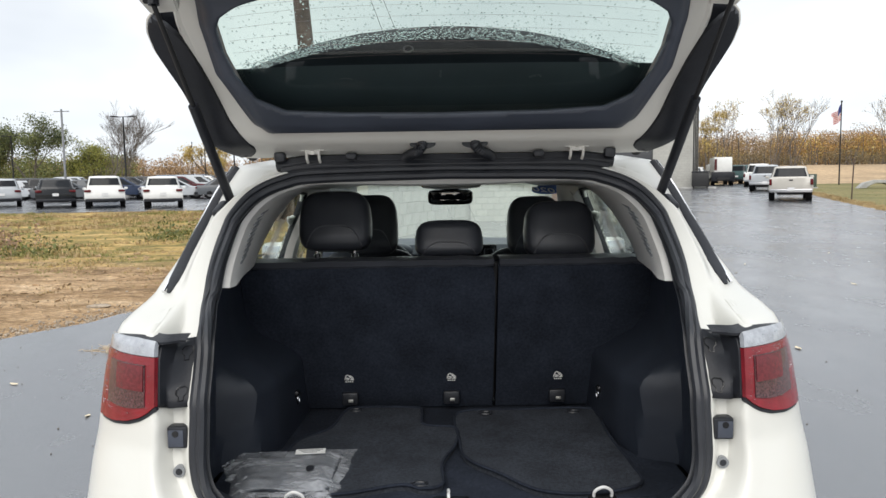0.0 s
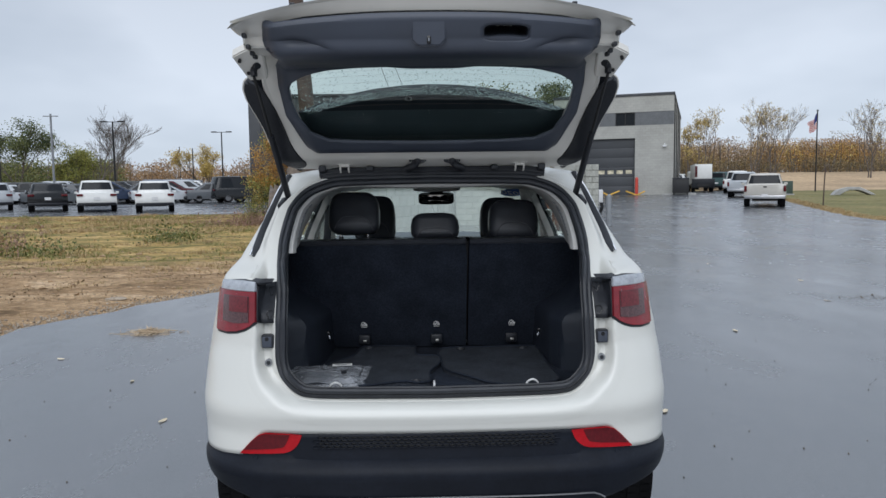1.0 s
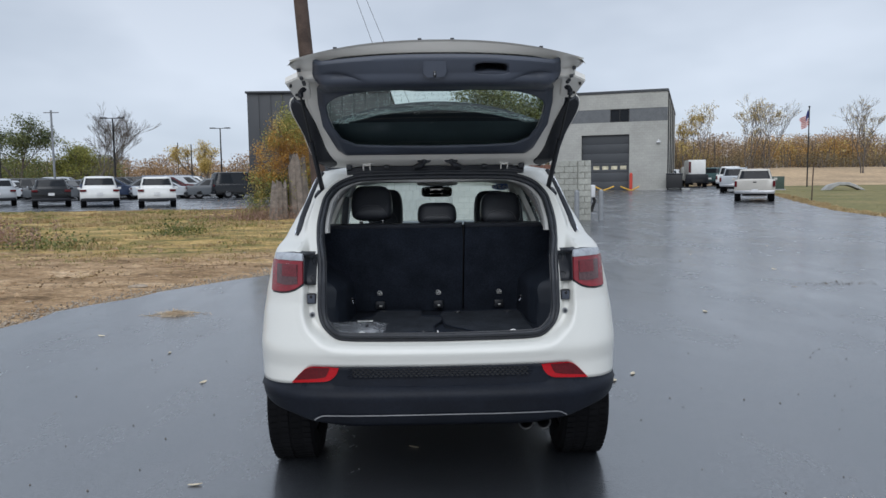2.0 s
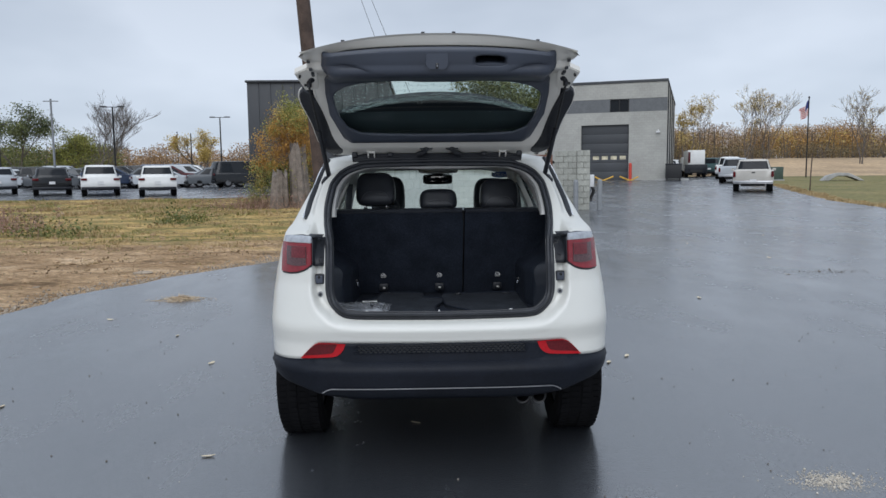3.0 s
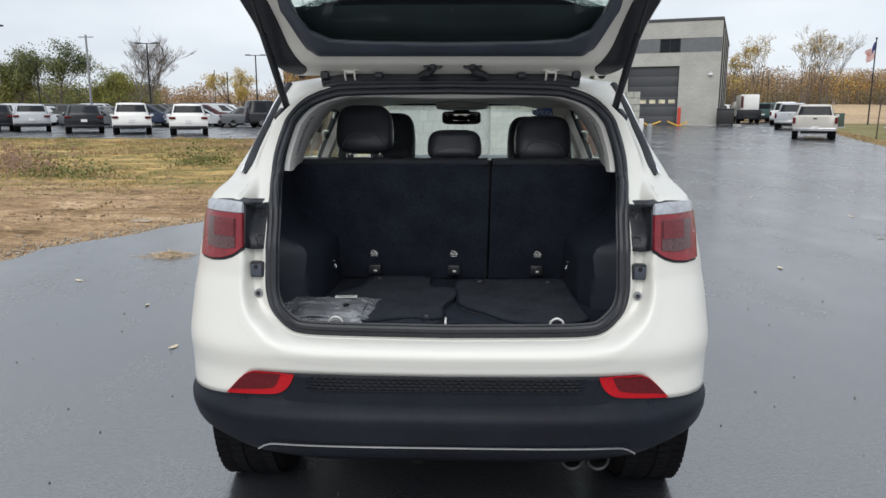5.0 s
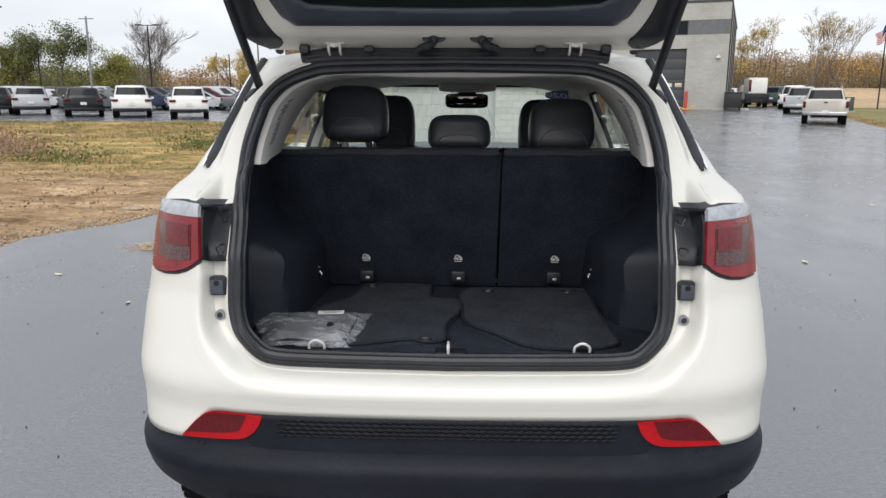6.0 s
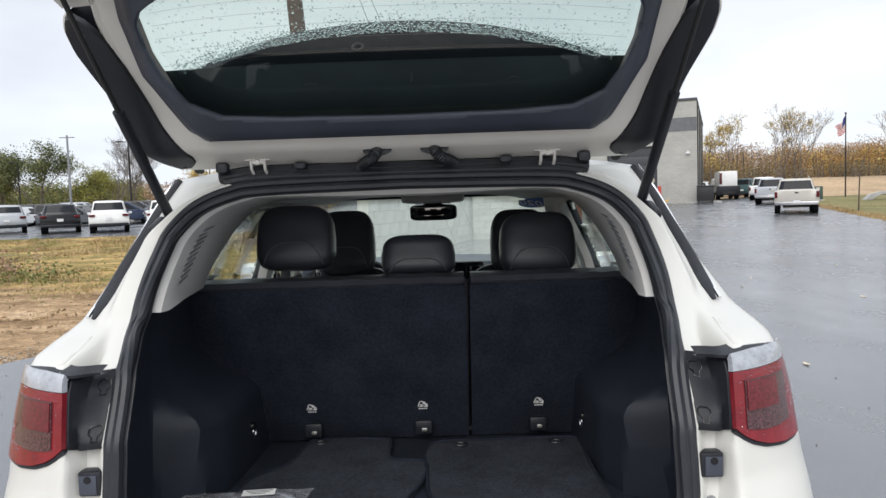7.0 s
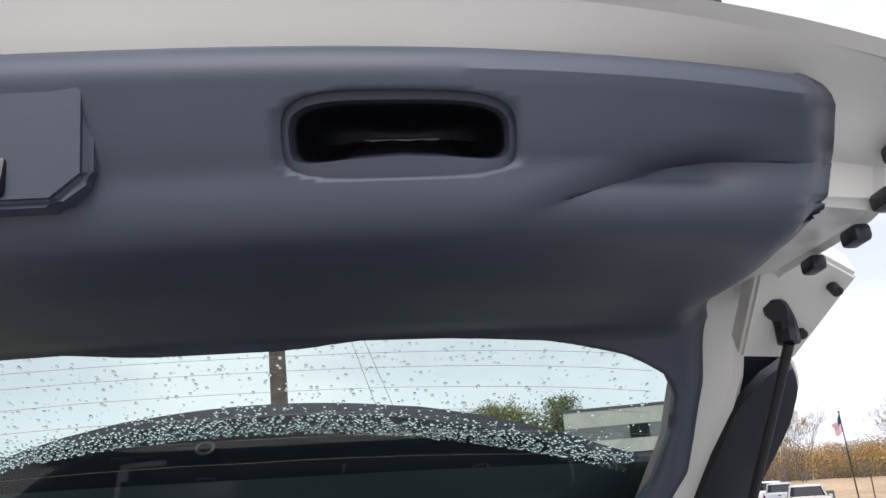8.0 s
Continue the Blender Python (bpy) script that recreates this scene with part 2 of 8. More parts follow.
def leaf_mat(name, a, b, rough=0.6):
    """Leaves, coloured clump by clump."""
    m = bpy.data.materials.new(name)
    m.use_nodes = True
    n, l = m.node_tree.nodes, m.node_tree.links
    p = n["Principled BSDF"]
    p.inputs['Roughness'].default_value = rough
    p.inputs['Specular IOR Level'].default_value = 0.25
    g = n.new("ShaderNodeNewGeometry")
    co = n.new("ShaderNodeTexCoord")
    no = n.new("ShaderNodeTexNoise")
    no.inputs['Scale'].default_value, no.inputs['Detail'].default_value = 0.55, 3
    l.new(co.outputs['Object'], no.inputs['Vector'])
    mth = n.new("ShaderNodeMath")
    mth.operation = 'MULTIPLY_ADD'
    l.new(g.outputs['Random Per Island'], mth.inputs[0])
    mth.inputs[1].default_value = 0.45
    l.new(no.outputs['Fac'], mth.inputs[2])
    ra = n.new("ShaderNodeValToRGB")
    ra.color_ramp.elements[0].position, ra.color_ramp.elements[0].color = 0.45, (*a, 1)
    ra.color_ramp.elements[1].position, ra.color_ramp.elements[1].color = 1.0, (*b, 1)
    l.new(mth.outputs['Value'], ra.inputs['Fac'])
    l.new(ra.outputs['Color'], p.inputs['Base Color'])
    return m


L_green = leaf_mat("green_leaves", (0.06, 0.085, 0.028), (0.22, 0.21, 0.065))
L_dkgreen = leaf_mat("dark_green_leaves", (0.045, 0.068, 0.034), (0.19, 0.20, 0.075))
L_yellow = leaf_mat("yellow_leaves", (0.36, 0.27, 0.08), (0.56, 0.42, 0.14))
L_orange = leaf_mat("orange_leaves", (0.36, 0.22, 0.08), (0.52, 0.34, 0.12))
L_rust = leaf_mat("rust_leaves", (0.17, 0.125, 0.08), (0.35, 0.25, 0.14))
L_woods = leaf_mat("autumn_wood_leaves", (0.20, 0.135, 0.085), (0.42, 0.27, 0.135))
L_scrub = leaf_mat("olive_scrub_leaves", (0.10, 0.09, 0.05), (0.28, 0.20, 0.10))
L_bushgreen = leaf_mat("light_green_bush_leaves", (0.11, 0.13, 0.035), (0.36, 0.35, 0.09))
L_bush = leaf_mat("turning_bush_leaves", (0.30, 0.15, 0.035), (0.60, 0.35, 0.09))
L_grass = leaf_mat("dry_grass_blades", (0.27, 0.20, 0.10), (0.52, 0.38, 0.20))
L_ggrass = leaf_mat("green_grass_blades", (0.12, 0.135, 0.035), (0.30, 0.27, 0.10))
L_weed = leaf_mat("weed_stems", (0.24, 0.14, 0.11), (0.36, 0.25, 0.18))
L_pale = leaf_mat("bleached_leaf", (0.46, 0.38, 0.26), (0.70, 0.62, 0.47))
L_fallen = leaf_mat("fallen_leaf", (0.40, 0.29, 0.18), (0.62, 0.50, 0.35))


def paint(name, rgb, rough=0.25):
    return mat(name, rgb, rough, vary=0.04, scale=3, coat=0.25, spec=0.35)


def asphalt():
    """Fresh, wet asphalt: dark, with soaked glossy patches and drier matt ones."""
    m = bpy.data.materials.new("wet_asphalt")
    m.use_nodes = True
    n, l = m.node_tree.nodes, m.node_tree.links
    p = n["Principled BSDF"]
    co = n.new("ShaderNodeTexCoord")
    big = n.new("ShaderNodeTexNoise")
    big.inputs['Scale'].default_value, big.inputs['Detail'].default_value = 0.28, 6
    big.inputs['Roughness'].default_value = 0.6
    mp = n.new("ShaderNodeMapping")
    mp.inputs['Scale'].default_value = (1.0, 0.45, 1.0)
    l.new(co.outputs['Object'], mp.inputs['Vector'])
    l.new(mp.outputs['Vector'], big.inputs['Vector'])
    fine = n.new("ShaderNodeTexNoise")
    fine.inputs['Scale'].default_value, fine.inputs['Detail'].default_value = 70, 5
    l.new(co.outputs['Object'], fine.inputs['Vector'])
    vor = n.new("ShaderNodeTexVoronoi")
    vor.inputs['Scale'].default_value = 140
    l.new(co.outputs['Object'], vor.inputs['Vector'])
    r1 = n.new("ShaderNodeMapRange")
    r1.inputs['From Min'].default_value, r1.inputs['From Max'].default_value = 0.34, 0.66
    r1.inputs['To Min'].default_value, r1.inputs['To Max'].default_value = 0.35, 0.6
    l.new(big.outputs['Fac'], r1.inputs['Value'])
    l.new(r1.outputs['Result'], p.inputs['Roughness'])
    ra = n.new("ShaderNodeValToRGB")
    ra.color_ramp.elements[0].position, ra.color_ramp.elements[0].color = 0.3, (0.016, 0.018, 0.022, 1)
    ra.color_ramp.elements[1].position, ra.color_ramp.elements[1].color = 0.72, (0.042, 0.047, 0.055, 1)
    ad = n.new("ShaderNodeMath")
    ad.operation = 'MULTIPLY_ADD'
    l.new(fine.outputs['Fac'], ad.inputs[0])
    ad.inputs[1].default_value = 0.5
    hf = n.new("ShaderNodeMath")
    hf.operation = 'MULTIPLY'
    l.new(big.outputs['Fac'], hf.inputs[0])
    hf.inputs[1].default_value = 0.5
    l.new(hf.outputs['Value'], ad.inputs[2])
    l.new(ad.outputs['Value'], ra.inputs['Fac'])
    l.new(ra.outputs['Color'], p.inputs['Base Color'])
    b = n.new("ShaderNodeBump")
    b.inputs['Strength'].default_value, b.inputs['Distance'].default_value = 0.6, 0.005
    l.new(vor.outputs['Distance'], b.inputs['Height'])
    l.new(b.outputs['Normal'], p.inputs['Normal'])
    p.inputs['Specular IOR Level'].default_value = 0.5
    mid = n.new("ShaderNodeTexNoise")
    mid.inputs['Scale'].default_value, mid.inputs['Detail'].default_value, mid.inputs['Roughness'].default_value = 0.9, 10, 0.72
    l.new(mp.outputs['Vector'], mid.inputs['Vector'])
    r2 = n.new("ShaderNodeMapRange")
    r2.inputs['From Min'].default_value, r2.inputs['From Max'].default_value = 0.32, 0.68
    r2.inputs['To Min'].default_value, r2.inputs['To Max'].default_value = 0.13, 0.33
    l.new(mid.outputs['Fac'], r2.inputs['Value'])
    l.new(r2.outputs['Result'], p.inputs['Coat Roughness'])
    b2 = n.new("ShaderNodeBump")
    b2.inputs['Strength'].default_value, b2.inputs['Distance'].default_value = 0.10, 0.003
    l.new(fine.outputs['Fac'], b2.inputs['Height'])
    l.new(b2.outputs['Normal'], p.inputs['Coat Normal'])
    r3 = n.new("ShaderNodeMapRange")
    r3.inputs['From Min'].default_value, r3.inputs['From Max'].default_value = 0.36, 0.62
    r3.inputs['To Min'].default_value, r3.inputs['To Max'].default_value = 0.78, 1.0
    l.new(fine.outputs['Fac'], r3.inputs['Value'])
    l.new(r3.outputs['Result'], p.inputs['Coat Weight'])
    p.inputs['Coat IOR'].default_value = 3.1
    p.inputs['IOR'].default_value = 1.5
    return m


def soil():
    """Sandy verge soil that turns into thin dry grass by large patches."""
    m = bpy.data.materials.new("sandy_soil")
    m.use_nodes = True
    n, l = m.node_tree.nodes, m.node_tree.links
    p = n["Principled BSDF"]
    p.inputs['Roughness'].default_value = 0.92
    co = n.new("ShaderNodeTexCoord")
    big = n.new("ShaderNodeTexNoise")
    big.inputs['Scale'].default_value, big.inputs['Detail'].default_value = 0.7, 9
    big.inputs['Roughness'].default_value = 0.72
    l.new(co.outputs['Object'], big.inputs['Vector'])
    fine = n.new("ShaderNodeTexNoise")
    fine.inputs['Scale'].default_value, fine.inputs['Detail'].default_value = 9, 8
    fine.inputs['Roughness'].default_value = 0.7
    l.new(co.outputs['Object'], fine.inputs['Vector'])
    ra = n.new("ShaderNodeValToRGB")
    e = ra.color_ramp.elements
    e[0].position, e[0].color = 0.36, (0.245, 0.165, 0.085, 1)
    e[1].position, e[1].color = 0.66, (0.50, 0.36, 0.235, 1)
    k = e.new(0.48)
    k.color = (0.39, 0.265, 0.150, 1)
    l.new(big.outputs['Fac'], ra.inputs['Fac'])
    mr = n.new("ShaderNodeMapRange")
    mr.inputs['From Min'].default_value, mr.inputs['From Max'].default_value = 0.3, 0.7
    mr.inputs['To Min'].default_value, mr.inputs['To Max'].default_value = 0.6, 1.35
    l.new(fine.outputs['Fac'], mr.inputs['Value'])
    mx = n.new("ShaderNodeVectorMath")
    mx.operation = 'SCALE'
    l.new(ra.outputs['Color'], mx.inputs[0])
    l.new(mr.outputs['Result'], mx.inputs['Scale'])
    l.new(mx.outputs['Vector'], p.inputs['Base Color'])
    b = n.new("ShaderNodeBump")
    b.inputs['Strength'].default_value, b.inputs['Distance'].default_value = 0.8, 0.04
    l.new(fine.outputs['Fac'], b.inputs['Height'])
    l.new(b.outputs['Normal'], p.inputs['Normal'])
    return m


def field_ground():
    """Damp sandy soil that gives way to matted dry and green grass further from the asphalt."""
    m = bpy.data.materials.new("field_ground")
    m.use_nodes = True
    n, l = m.node_tree.nodes, m.node_tree.links
    p = n["Principled BSDF"]
    p.inputs['Roughness'].default_value = 0.93
    p.inputs['Specular IOR Level'].default_value = 0.2
    co = n.new("ShaderNodeTexCoord")

    def noisy(scale, detail, rough, stretch=(1, 1, 1)):
        mp = n.new("ShaderNodeMapping")
        mp.inputs['Scale'].default_value = stretch
        l.new(co.outputs['Object'], mp.inputs['Vector'])
        t = n.new("ShaderNodeTexNoise")
        t.inputs['Scale'].default_value, t.inputs['Detail'].default_value, t.inputs['Roughness'].default_value = scale, detail, rough
        l.new(mp.outputs['Vector'], t.inputs['Vector'])
        return t.outputs['Fac']

    def ramp(fac, stops):
        r = n.new("ShaderNodeValToRGB")
        e = r.color_ramp.elements
        e[0].position, e[0].color = stops[0][0], (*stops[0][1], 1)
        e[1].position, e[1].color = stops[-1][0], (*stops[-1][1], 1)
        for pos, c in stops[1:-1]:
            e.new(pos).color = (*c, 1)
        l.new(fac, r.inputs['Fac'])
        return r.outputs['Color']

    soil_c = ramp(noisy(1.1, 10, 0.74, (0.55, 1.3, 1)), [(0.36, (0.13, 0.082, 0.042)), (0.47, (0.30, 0.195, 0.105)), (0.56, (0.43, 0.295, 0.17)), (0.68, (0.56, 0.42, 0.28))])
    grass_c = ramp(noisy(0.75, 10, 0.76, (0.6, 1.5, 1)), [(0.34, (0.10, 0.105, 0.03)), (0.46, (0.22, 0.175, 0.065)), (0.55, (0.40, 0.27, 0.10)), (0.68, (0.54, 0.40, 0.19))])
    sep = n.new("ShaderNodeSeparateXYZ")
    l.new(co.outputs['Object'], sep.inputs['Vector'])
    # distance from the asphalt: further off there is more grass
    far = n.new("ShaderNodeMapRange")
    far.inputs['From Min'].default_value, far.inputs['From Max'].default_value = 9.0, 15.0
    far.inputs['To Min'].default_value, far.inputs['To Max'].default_value = -0.22, 0.18
    l.new(sep.outputs['Y'], far.inputs['Value'])
    add = n.new("ShaderNodeMath")
    add.operation = 'ADD'
    l.new(noisy(0.45, 8, 0.7, (0.5, 1.4, 1)), add.inputs[0])
    l.new(far.outputs['Result'], add.inputs[1])
    cut = n.new("ShaderNodeMapRange")
    cut.inputs['From Min'].default_value, cut.inputs['From Max'].default_value = 0.46, 0.58
    l.new(add.outputs['Value'], cut.inputs['Value'])
    mix = n.new("ShaderNodeMixRGB")
    l.new(cut.outputs['Result'], mix.inputs[0])
    l.new(soil_c, mix.inputs[1])
    l.new(grass_c, mix.inputs[2])
    fine = noisy(14, 6, 0.75, (0.7, 1.2, 1))
    mr = n.new("ShaderNodeMapRange")
    mr.inputs['From Min'].default_value, mr.inputs['From Max'].default_value = 0.32, 0.68
    mr.inputs['To Min'].default_value, mr.inputs['To Max'].default_value = 0.6, 1.75
    l.new(fine, mr.inputs['Value'])
    sc = n.new("ShaderNodeVectorMath")
    sc.operation = 'SCALE'
    l.new(mix.outputs['Color'], sc.inputs[0])
    l.new(mr.outputs['Result'], sc.inputs['Scale'])
    l.new(sc.outputs['Vector'], p.inputs['Base Color'])
    b = n.new("ShaderNodeBump")
    b.inputs['Strength'].default_value, b.inputs['Distance'].default_value = 1.0, 0.06
    l.new(fine, b.inputs['Height'])
    l.new(b.outputs['Normal'], p.inputs['Normal'])
    return m


M_asphalt = asphalt()
M_field = field_ground()
M_soil = soil()
M_lawn = mat("lawn_green", (0.125, 0.12, 0.035), 0.9, color2=(0.21, 0.17, 0.065), scale=0.3, fine=0.3, bump=0.6, bscale=6)
M_gravel = mat("grey_gravel", (0.22, 0.175, 0.125), 0.9, color2=(0.40, 0.335, 0.26), scale=22, detail=2.0)
M_sand = mat("sand", (0.38, 0.27, 0.16), 0.95, vary=0.2, scale=0.15, fine=0.25, bump=0.5, bscale=3)
M_palesand = mat("pale_sand", (0.44, 0.39, 0.32), 0.95, color2=(0.60, 0.55, 0.47), scale=60)
M_farfield = mat("far_field", (0.34, 0.26, 0.14), 0.95, vary=0.25, scale=0.05, fine=0.3)
from mathutils.bvhtree import BVHTree

# ---- mesh tools ----
def finish(name, bm, material, parent=None, label="", smooth=35.0):
    me = bpy.data.meshes.new(name)
    bm.normal_update()
    bm.to_mesh(me)
    bm.free()
    for one in (material if isinstance(material, (list, tuple)) else [material]):
        me.materials.append(one)
    if smooth:
        me.polygons.foreach_set("use_smooth", [True] * len(me.polygons))
        me.set_sharp_from_angle(angle=radians(smooth))
    ob = new(name, me)
    if parent is not None:
        ob.parent = parent
    if label:
        ob["label"] = label
    return ob


def part(name, bm, material, parent, label="", smooth=35.0):
    return finish(name, bm, material, parent, label, smooth)


def thing(name, label, category, group="", m=None):
    ob = new(name)
    ob.empty_display_size = 0.2
    if m is not None:
        ob.matrix_basis = m
    return tagged(ob, label, category, group)


def B():
    return bmesh.new()


def box(bm, c, size, bevel=0.0, rot=None, seg=2):
    """A box with rounded edges."""
    res = bmesh.ops.create_cube(bm, size=1.0)
    vs = res['verts']
    bmesh.ops.scale(bm, vec=size, verts=vs)
    if bevel:
        es = list({e for v in vs for e in v.link_edges})
        r = bmesh.ops.bevel(bm, geom=es, offset=min(bevel, 0.49 * min(size)), segments=seg, affect='EDGES', profile=0.5)
        vs = list({v for f in r['faces'] for v in f.verts} | {v for v in vs if v.is_valid})
    if rot is not None:
        bmesh.ops.rotate(bm, cent=(0, 0, 0), matrix=Euler([radians(a) for a in rot]).to_matrix(), verts=vs)
    bmesh.ops.translate(bm, vec=c, verts=vs)
    return vs


def rod(bm, a, b, r0, r1=None, seg=12, caps=True):
    """A tapered rod from a to b."""
    a, b = Vector(a), Vector(b)
    r1 = r0 if r1 is None else r1
    d = b - a
    q = d.to_track_quat('Z', 'Y').to_matrix()
    rings = []
    for p, r in ((a, r0), (b, r1)):
        rings.append([bm.verts.new(p + q @ Vector((r * math.cos(2 * math.pi * k / seg), r * math.sin(2 * math.pi * k / seg), 0))) for k in range(seg)])
    for k in range(seg):
        bm.faces.new((rings[0][k], rings[0][(k + 1) % seg], rings[1][(k + 1) % seg], rings[1][k]))
    if caps:
        bm.faces.new(rings[0][::-1])
        bm.faces.new(rings[1])


def sweep(bm, pts, r, seg=8, closed=False, flat=1.0, up=(0, 1, 0)):
    """A tube along points; flat squeezes it across."""
    pts = [Vector(p) for p in pts]
    n = len(pts)
    rings = []
    for i, p in enumerate(pts):
        a = pts[i - 1] if (i or closed) else p
        b = pts[(i + 1) % n] if (i < n - 1 or closed) else p
        d = (b - a).normalized()
        s = d.cross(Vector(up))
        s = s.normalized() if s.length > 1e-4 else d.orthogonal().normalized()
        u = s.cross(d).normalized()
        rr = r[i] if isinstance(r, (list, tuple)) else r
        rings.append([bm.verts.new(p + s * rr * math.cos(2 * math.pi * k / seg) + u * rr * flat * math.sin(2 * math.pi * k / seg)) for k in range(seg)])
    for i in range(n if closed else n - 1):
        A, C = rings[i], rings[(i + 1) % n]
        for k in range(seg):
            bm.faces.new((A[k], A[(k + 1) % seg], C[(k + 1) % seg], C[k]))
    if not closed:
        bm.faces.new(rings[0][::-1])
        bm.faces.new(rings[-1])


def loft(bm, rows, closed=False, flip=False):
    """Quads between rows of equally many points."""
    vs = [[bm.verts.new(p) for p in row] for row in rows]
    m = len(rows[0])
    for i in range(len(rows) - 1):
        for k in range(m if closed else m - 1):
            q = (vs[i][k], vs[i][(k + 1) % m], vs[i + 1][(k + 1) % m], vs[i + 1][k])
            bm.faces.new(q[::-1] if flip else q)
    return vs


def prism(bm, poly, fn0, fn1, caps=True):
    """A solid between two images of a 2D outline."""
    a = [bm.verts.new(fn0(p)) for p in poly]
    b = [bm.verts.new(fn1(p)) for p in poly]
    n = len(poly)
    for k in range(n):
        bm.faces.new((a[k], a[(k + 1) % n], b[(k + 1) % n], b[k]))
    if caps:
        bm.faces.new(a[::-1])
        bm.faces.new(b)
    bmesh.ops.recalc_face_normals(bm, faces=bm.faces)


def curve(pts, n, closed=False):
    """Points on a smooth curve through pts."""
    P = [Vector(p) for p in pts]
    m = len(P)
    out = []
    spans = m if closed else m - 1
    for i in range(spans):
        p0 = P[(i - 1) % m] if (closed or i > 0) else P[0] * 2 - P[1]
        p1, p2 = P[i], P[(i + 1) % m]
        p3 = P[(i + 2) % m] if (closed or i < m - 2) else P[-1] * 2 - P[-2]
        for k in range(n):
            t = k / n
            out.append(0.5 * ((2 * p1) + (p2 - p0) * t + (2 * p0 - 5 * p1 + 4 * p2 - p3) * t * t + (3 * p1 - p0 - 3 * p2 + p3) * t ** 3))
    if not closed:
        out.append(P[-1])
    return out


def mirror_x(bm):
    """Adds the other half across x = 0."""
    geo = bmesh.ops.duplicate(bm, geom=list(bm.verts) + list(bm.edges) + list(bm.faces))['geom']
    vs = [g for g in geo if isinstance(g, bmesh.types.BMVert)]
    fs = [g for g in geo if isinstance(g, bmesh.types.BMFace)]
    bmesh.ops.scale(bm, vec=(-1, 1, 1), verts=vs)
    bmesh.ops.reverse_faces(bm, faces=fs)
    bmesh.ops.remove_doubles(bm, verts=[v for v in bm.verts if abs(v.co.x) < 1e-4], dist=2e-4)


def solidify(ob, t, offset=-1.0):
    m = ob.modifiers.new("thickness", 'SOLIDIFY')
    m.thickness, m.offset, m.use_even_offset = t, offset, False
    return ob


def table(z, rows):
    return float(np.interp(z, [r[0] for r in rows], [r[1] for r in rows]))


def sstep(a, b, x):
    t = min(1.0, max(0.0, (x - a) / (b - a)))
    return t * t * (3 - 2 * t)


def inside(p, poly):
    x, y = p
    c = False
    j = len(poly) - 1
    for i in range(len(poly)):
        xi, yi, xj, yj = poly[i][0], poly[i][1], poly[j][0], poly[j][1]
        if (yi > y) != (yj > y) and x < (xj - xi) * (y - yi) / (yj - yi) + xi:
            c = not c
        j = i
    return c


def nearest(p, poly):
    """The nearest point on a closed outline, and its distance."""
    best, bd = None, 1e9
    n = len(poly)
    px, py = p
    for i in range(n):
        ax, ay = poly[i][0], poly[i][1]
        bx, by = poly[(i + 1) % n][0], poly[(i + 1) % n][1]
        dx, dy = bx - ax, by - ay
        L = dx * dx + dy * dy
        t = 0 if L == 0 else min(1, max(0, ((px - ax) * dx + (py - ay) * dy) / L))
        qx, qy = ax + t * dx, ay + t * dy
        d = math.hypot(px - qx, py - qy)
        if d < bd:
            best, bd = (qx, qy), d
    return best, bd

# ---- ground ----
def gz(x, y):
    """The height of the ground: level round the car, rising gently ahead, with a low sandy rise far off to the right."""
    h = 0.0165 * min(max(y - 15.0, 0.0), 50.0)
    h += 2.3 * sstep(62, 105, y) * sstep(18, 46, x)
    return h


def sheet(name, xs, ys, lift, material, skirt=0.0):
    """A strip of ground; xs gives the two edges at each y."""
    bm = B()
    rows = []
    for y in ys:
        a, b, n = xs(y)
        rows.append([(a + (b - a) * k / n, y, gz(a + (b - a) * k / n, y) + lift) for k in range(n + 1)])
    vs = loft(bm, rows)
    if skirt:
        ring = [r[0] for r in vs] + vs[-1][1:] + [r[-1] for r in vs[-2::-1]] + vs[0][-2:0:-1]
        low = [bm.verts.new(v.co - Vector((0, 0, skirt))) for v in ring]
        for k in range(len(ring)):
            bm.faces.new((ring[k], low[k], low[(k + 1) % len(ring)], ring[(k + 1) % len(ring)]))
    bmesh.ops.recalc_face_normals(bm, faces=bm.faces)
    return finish(name, bm, material)


gx = sorted(set([-900, -500, -300, -200, -150, -120] + list(range(-100, 101, 4)) + [120, 150, 200, 300, 500, 900]))
gy = sorted(set([-400, -200, -100, -60, -30, -10, 0, 5, 10, 15] + list(range(19, 125, 4)) + [140, 170, 220, 300, 450, 700, 1100]))
bm = B()
rows = [[(x, y, gz(x, y) - 0.02) for x in gx] for y in gy]
loft(bm, rows)
for f in bm.faces:
    c = f.calc_center_median()
    f.material_index = 0 if (c.x < 8 and c.y < 36) else 1
tagged(finish("ground", bm, [M_soil, M_farfield]), "sandy soil and dry autumn grass reaching to the woods", "ground", kind="structure")

LEFT = [(-60, -26), (-20, -10), (0, -5.6), (2, -5.1), (4.4, -4.62), (5.7, -4.4), (6.4, -4.05), (7, -3.8), (7.9, -3.25), (8.8, -2.65), (11, -1.9), (15, -1.9), (20, -2.9), (26, -3.4), (33, -4.2), (60, -4.5)]
RIGHT = [(-60, 26), (10, 17.5), (15, 16.4), (21.5, 15.9), (25.6, 16.5), (32.8, 18.8), (42.6, 22.3), (56, 27), (70, 31)]
ys = [-60 + 6 * k for k in range(10)] + [0.5 * k for k in range(0, 30)] + [15 + k for k in range(0, 52)]


def road_edge(y):
    w = 0.05 * math.sin(y * 3.1) + 0.04 * math.sin(y * 7.7 + 1)
    return table(y, LEFT) + w, table(y, RIGHT) + w, 30


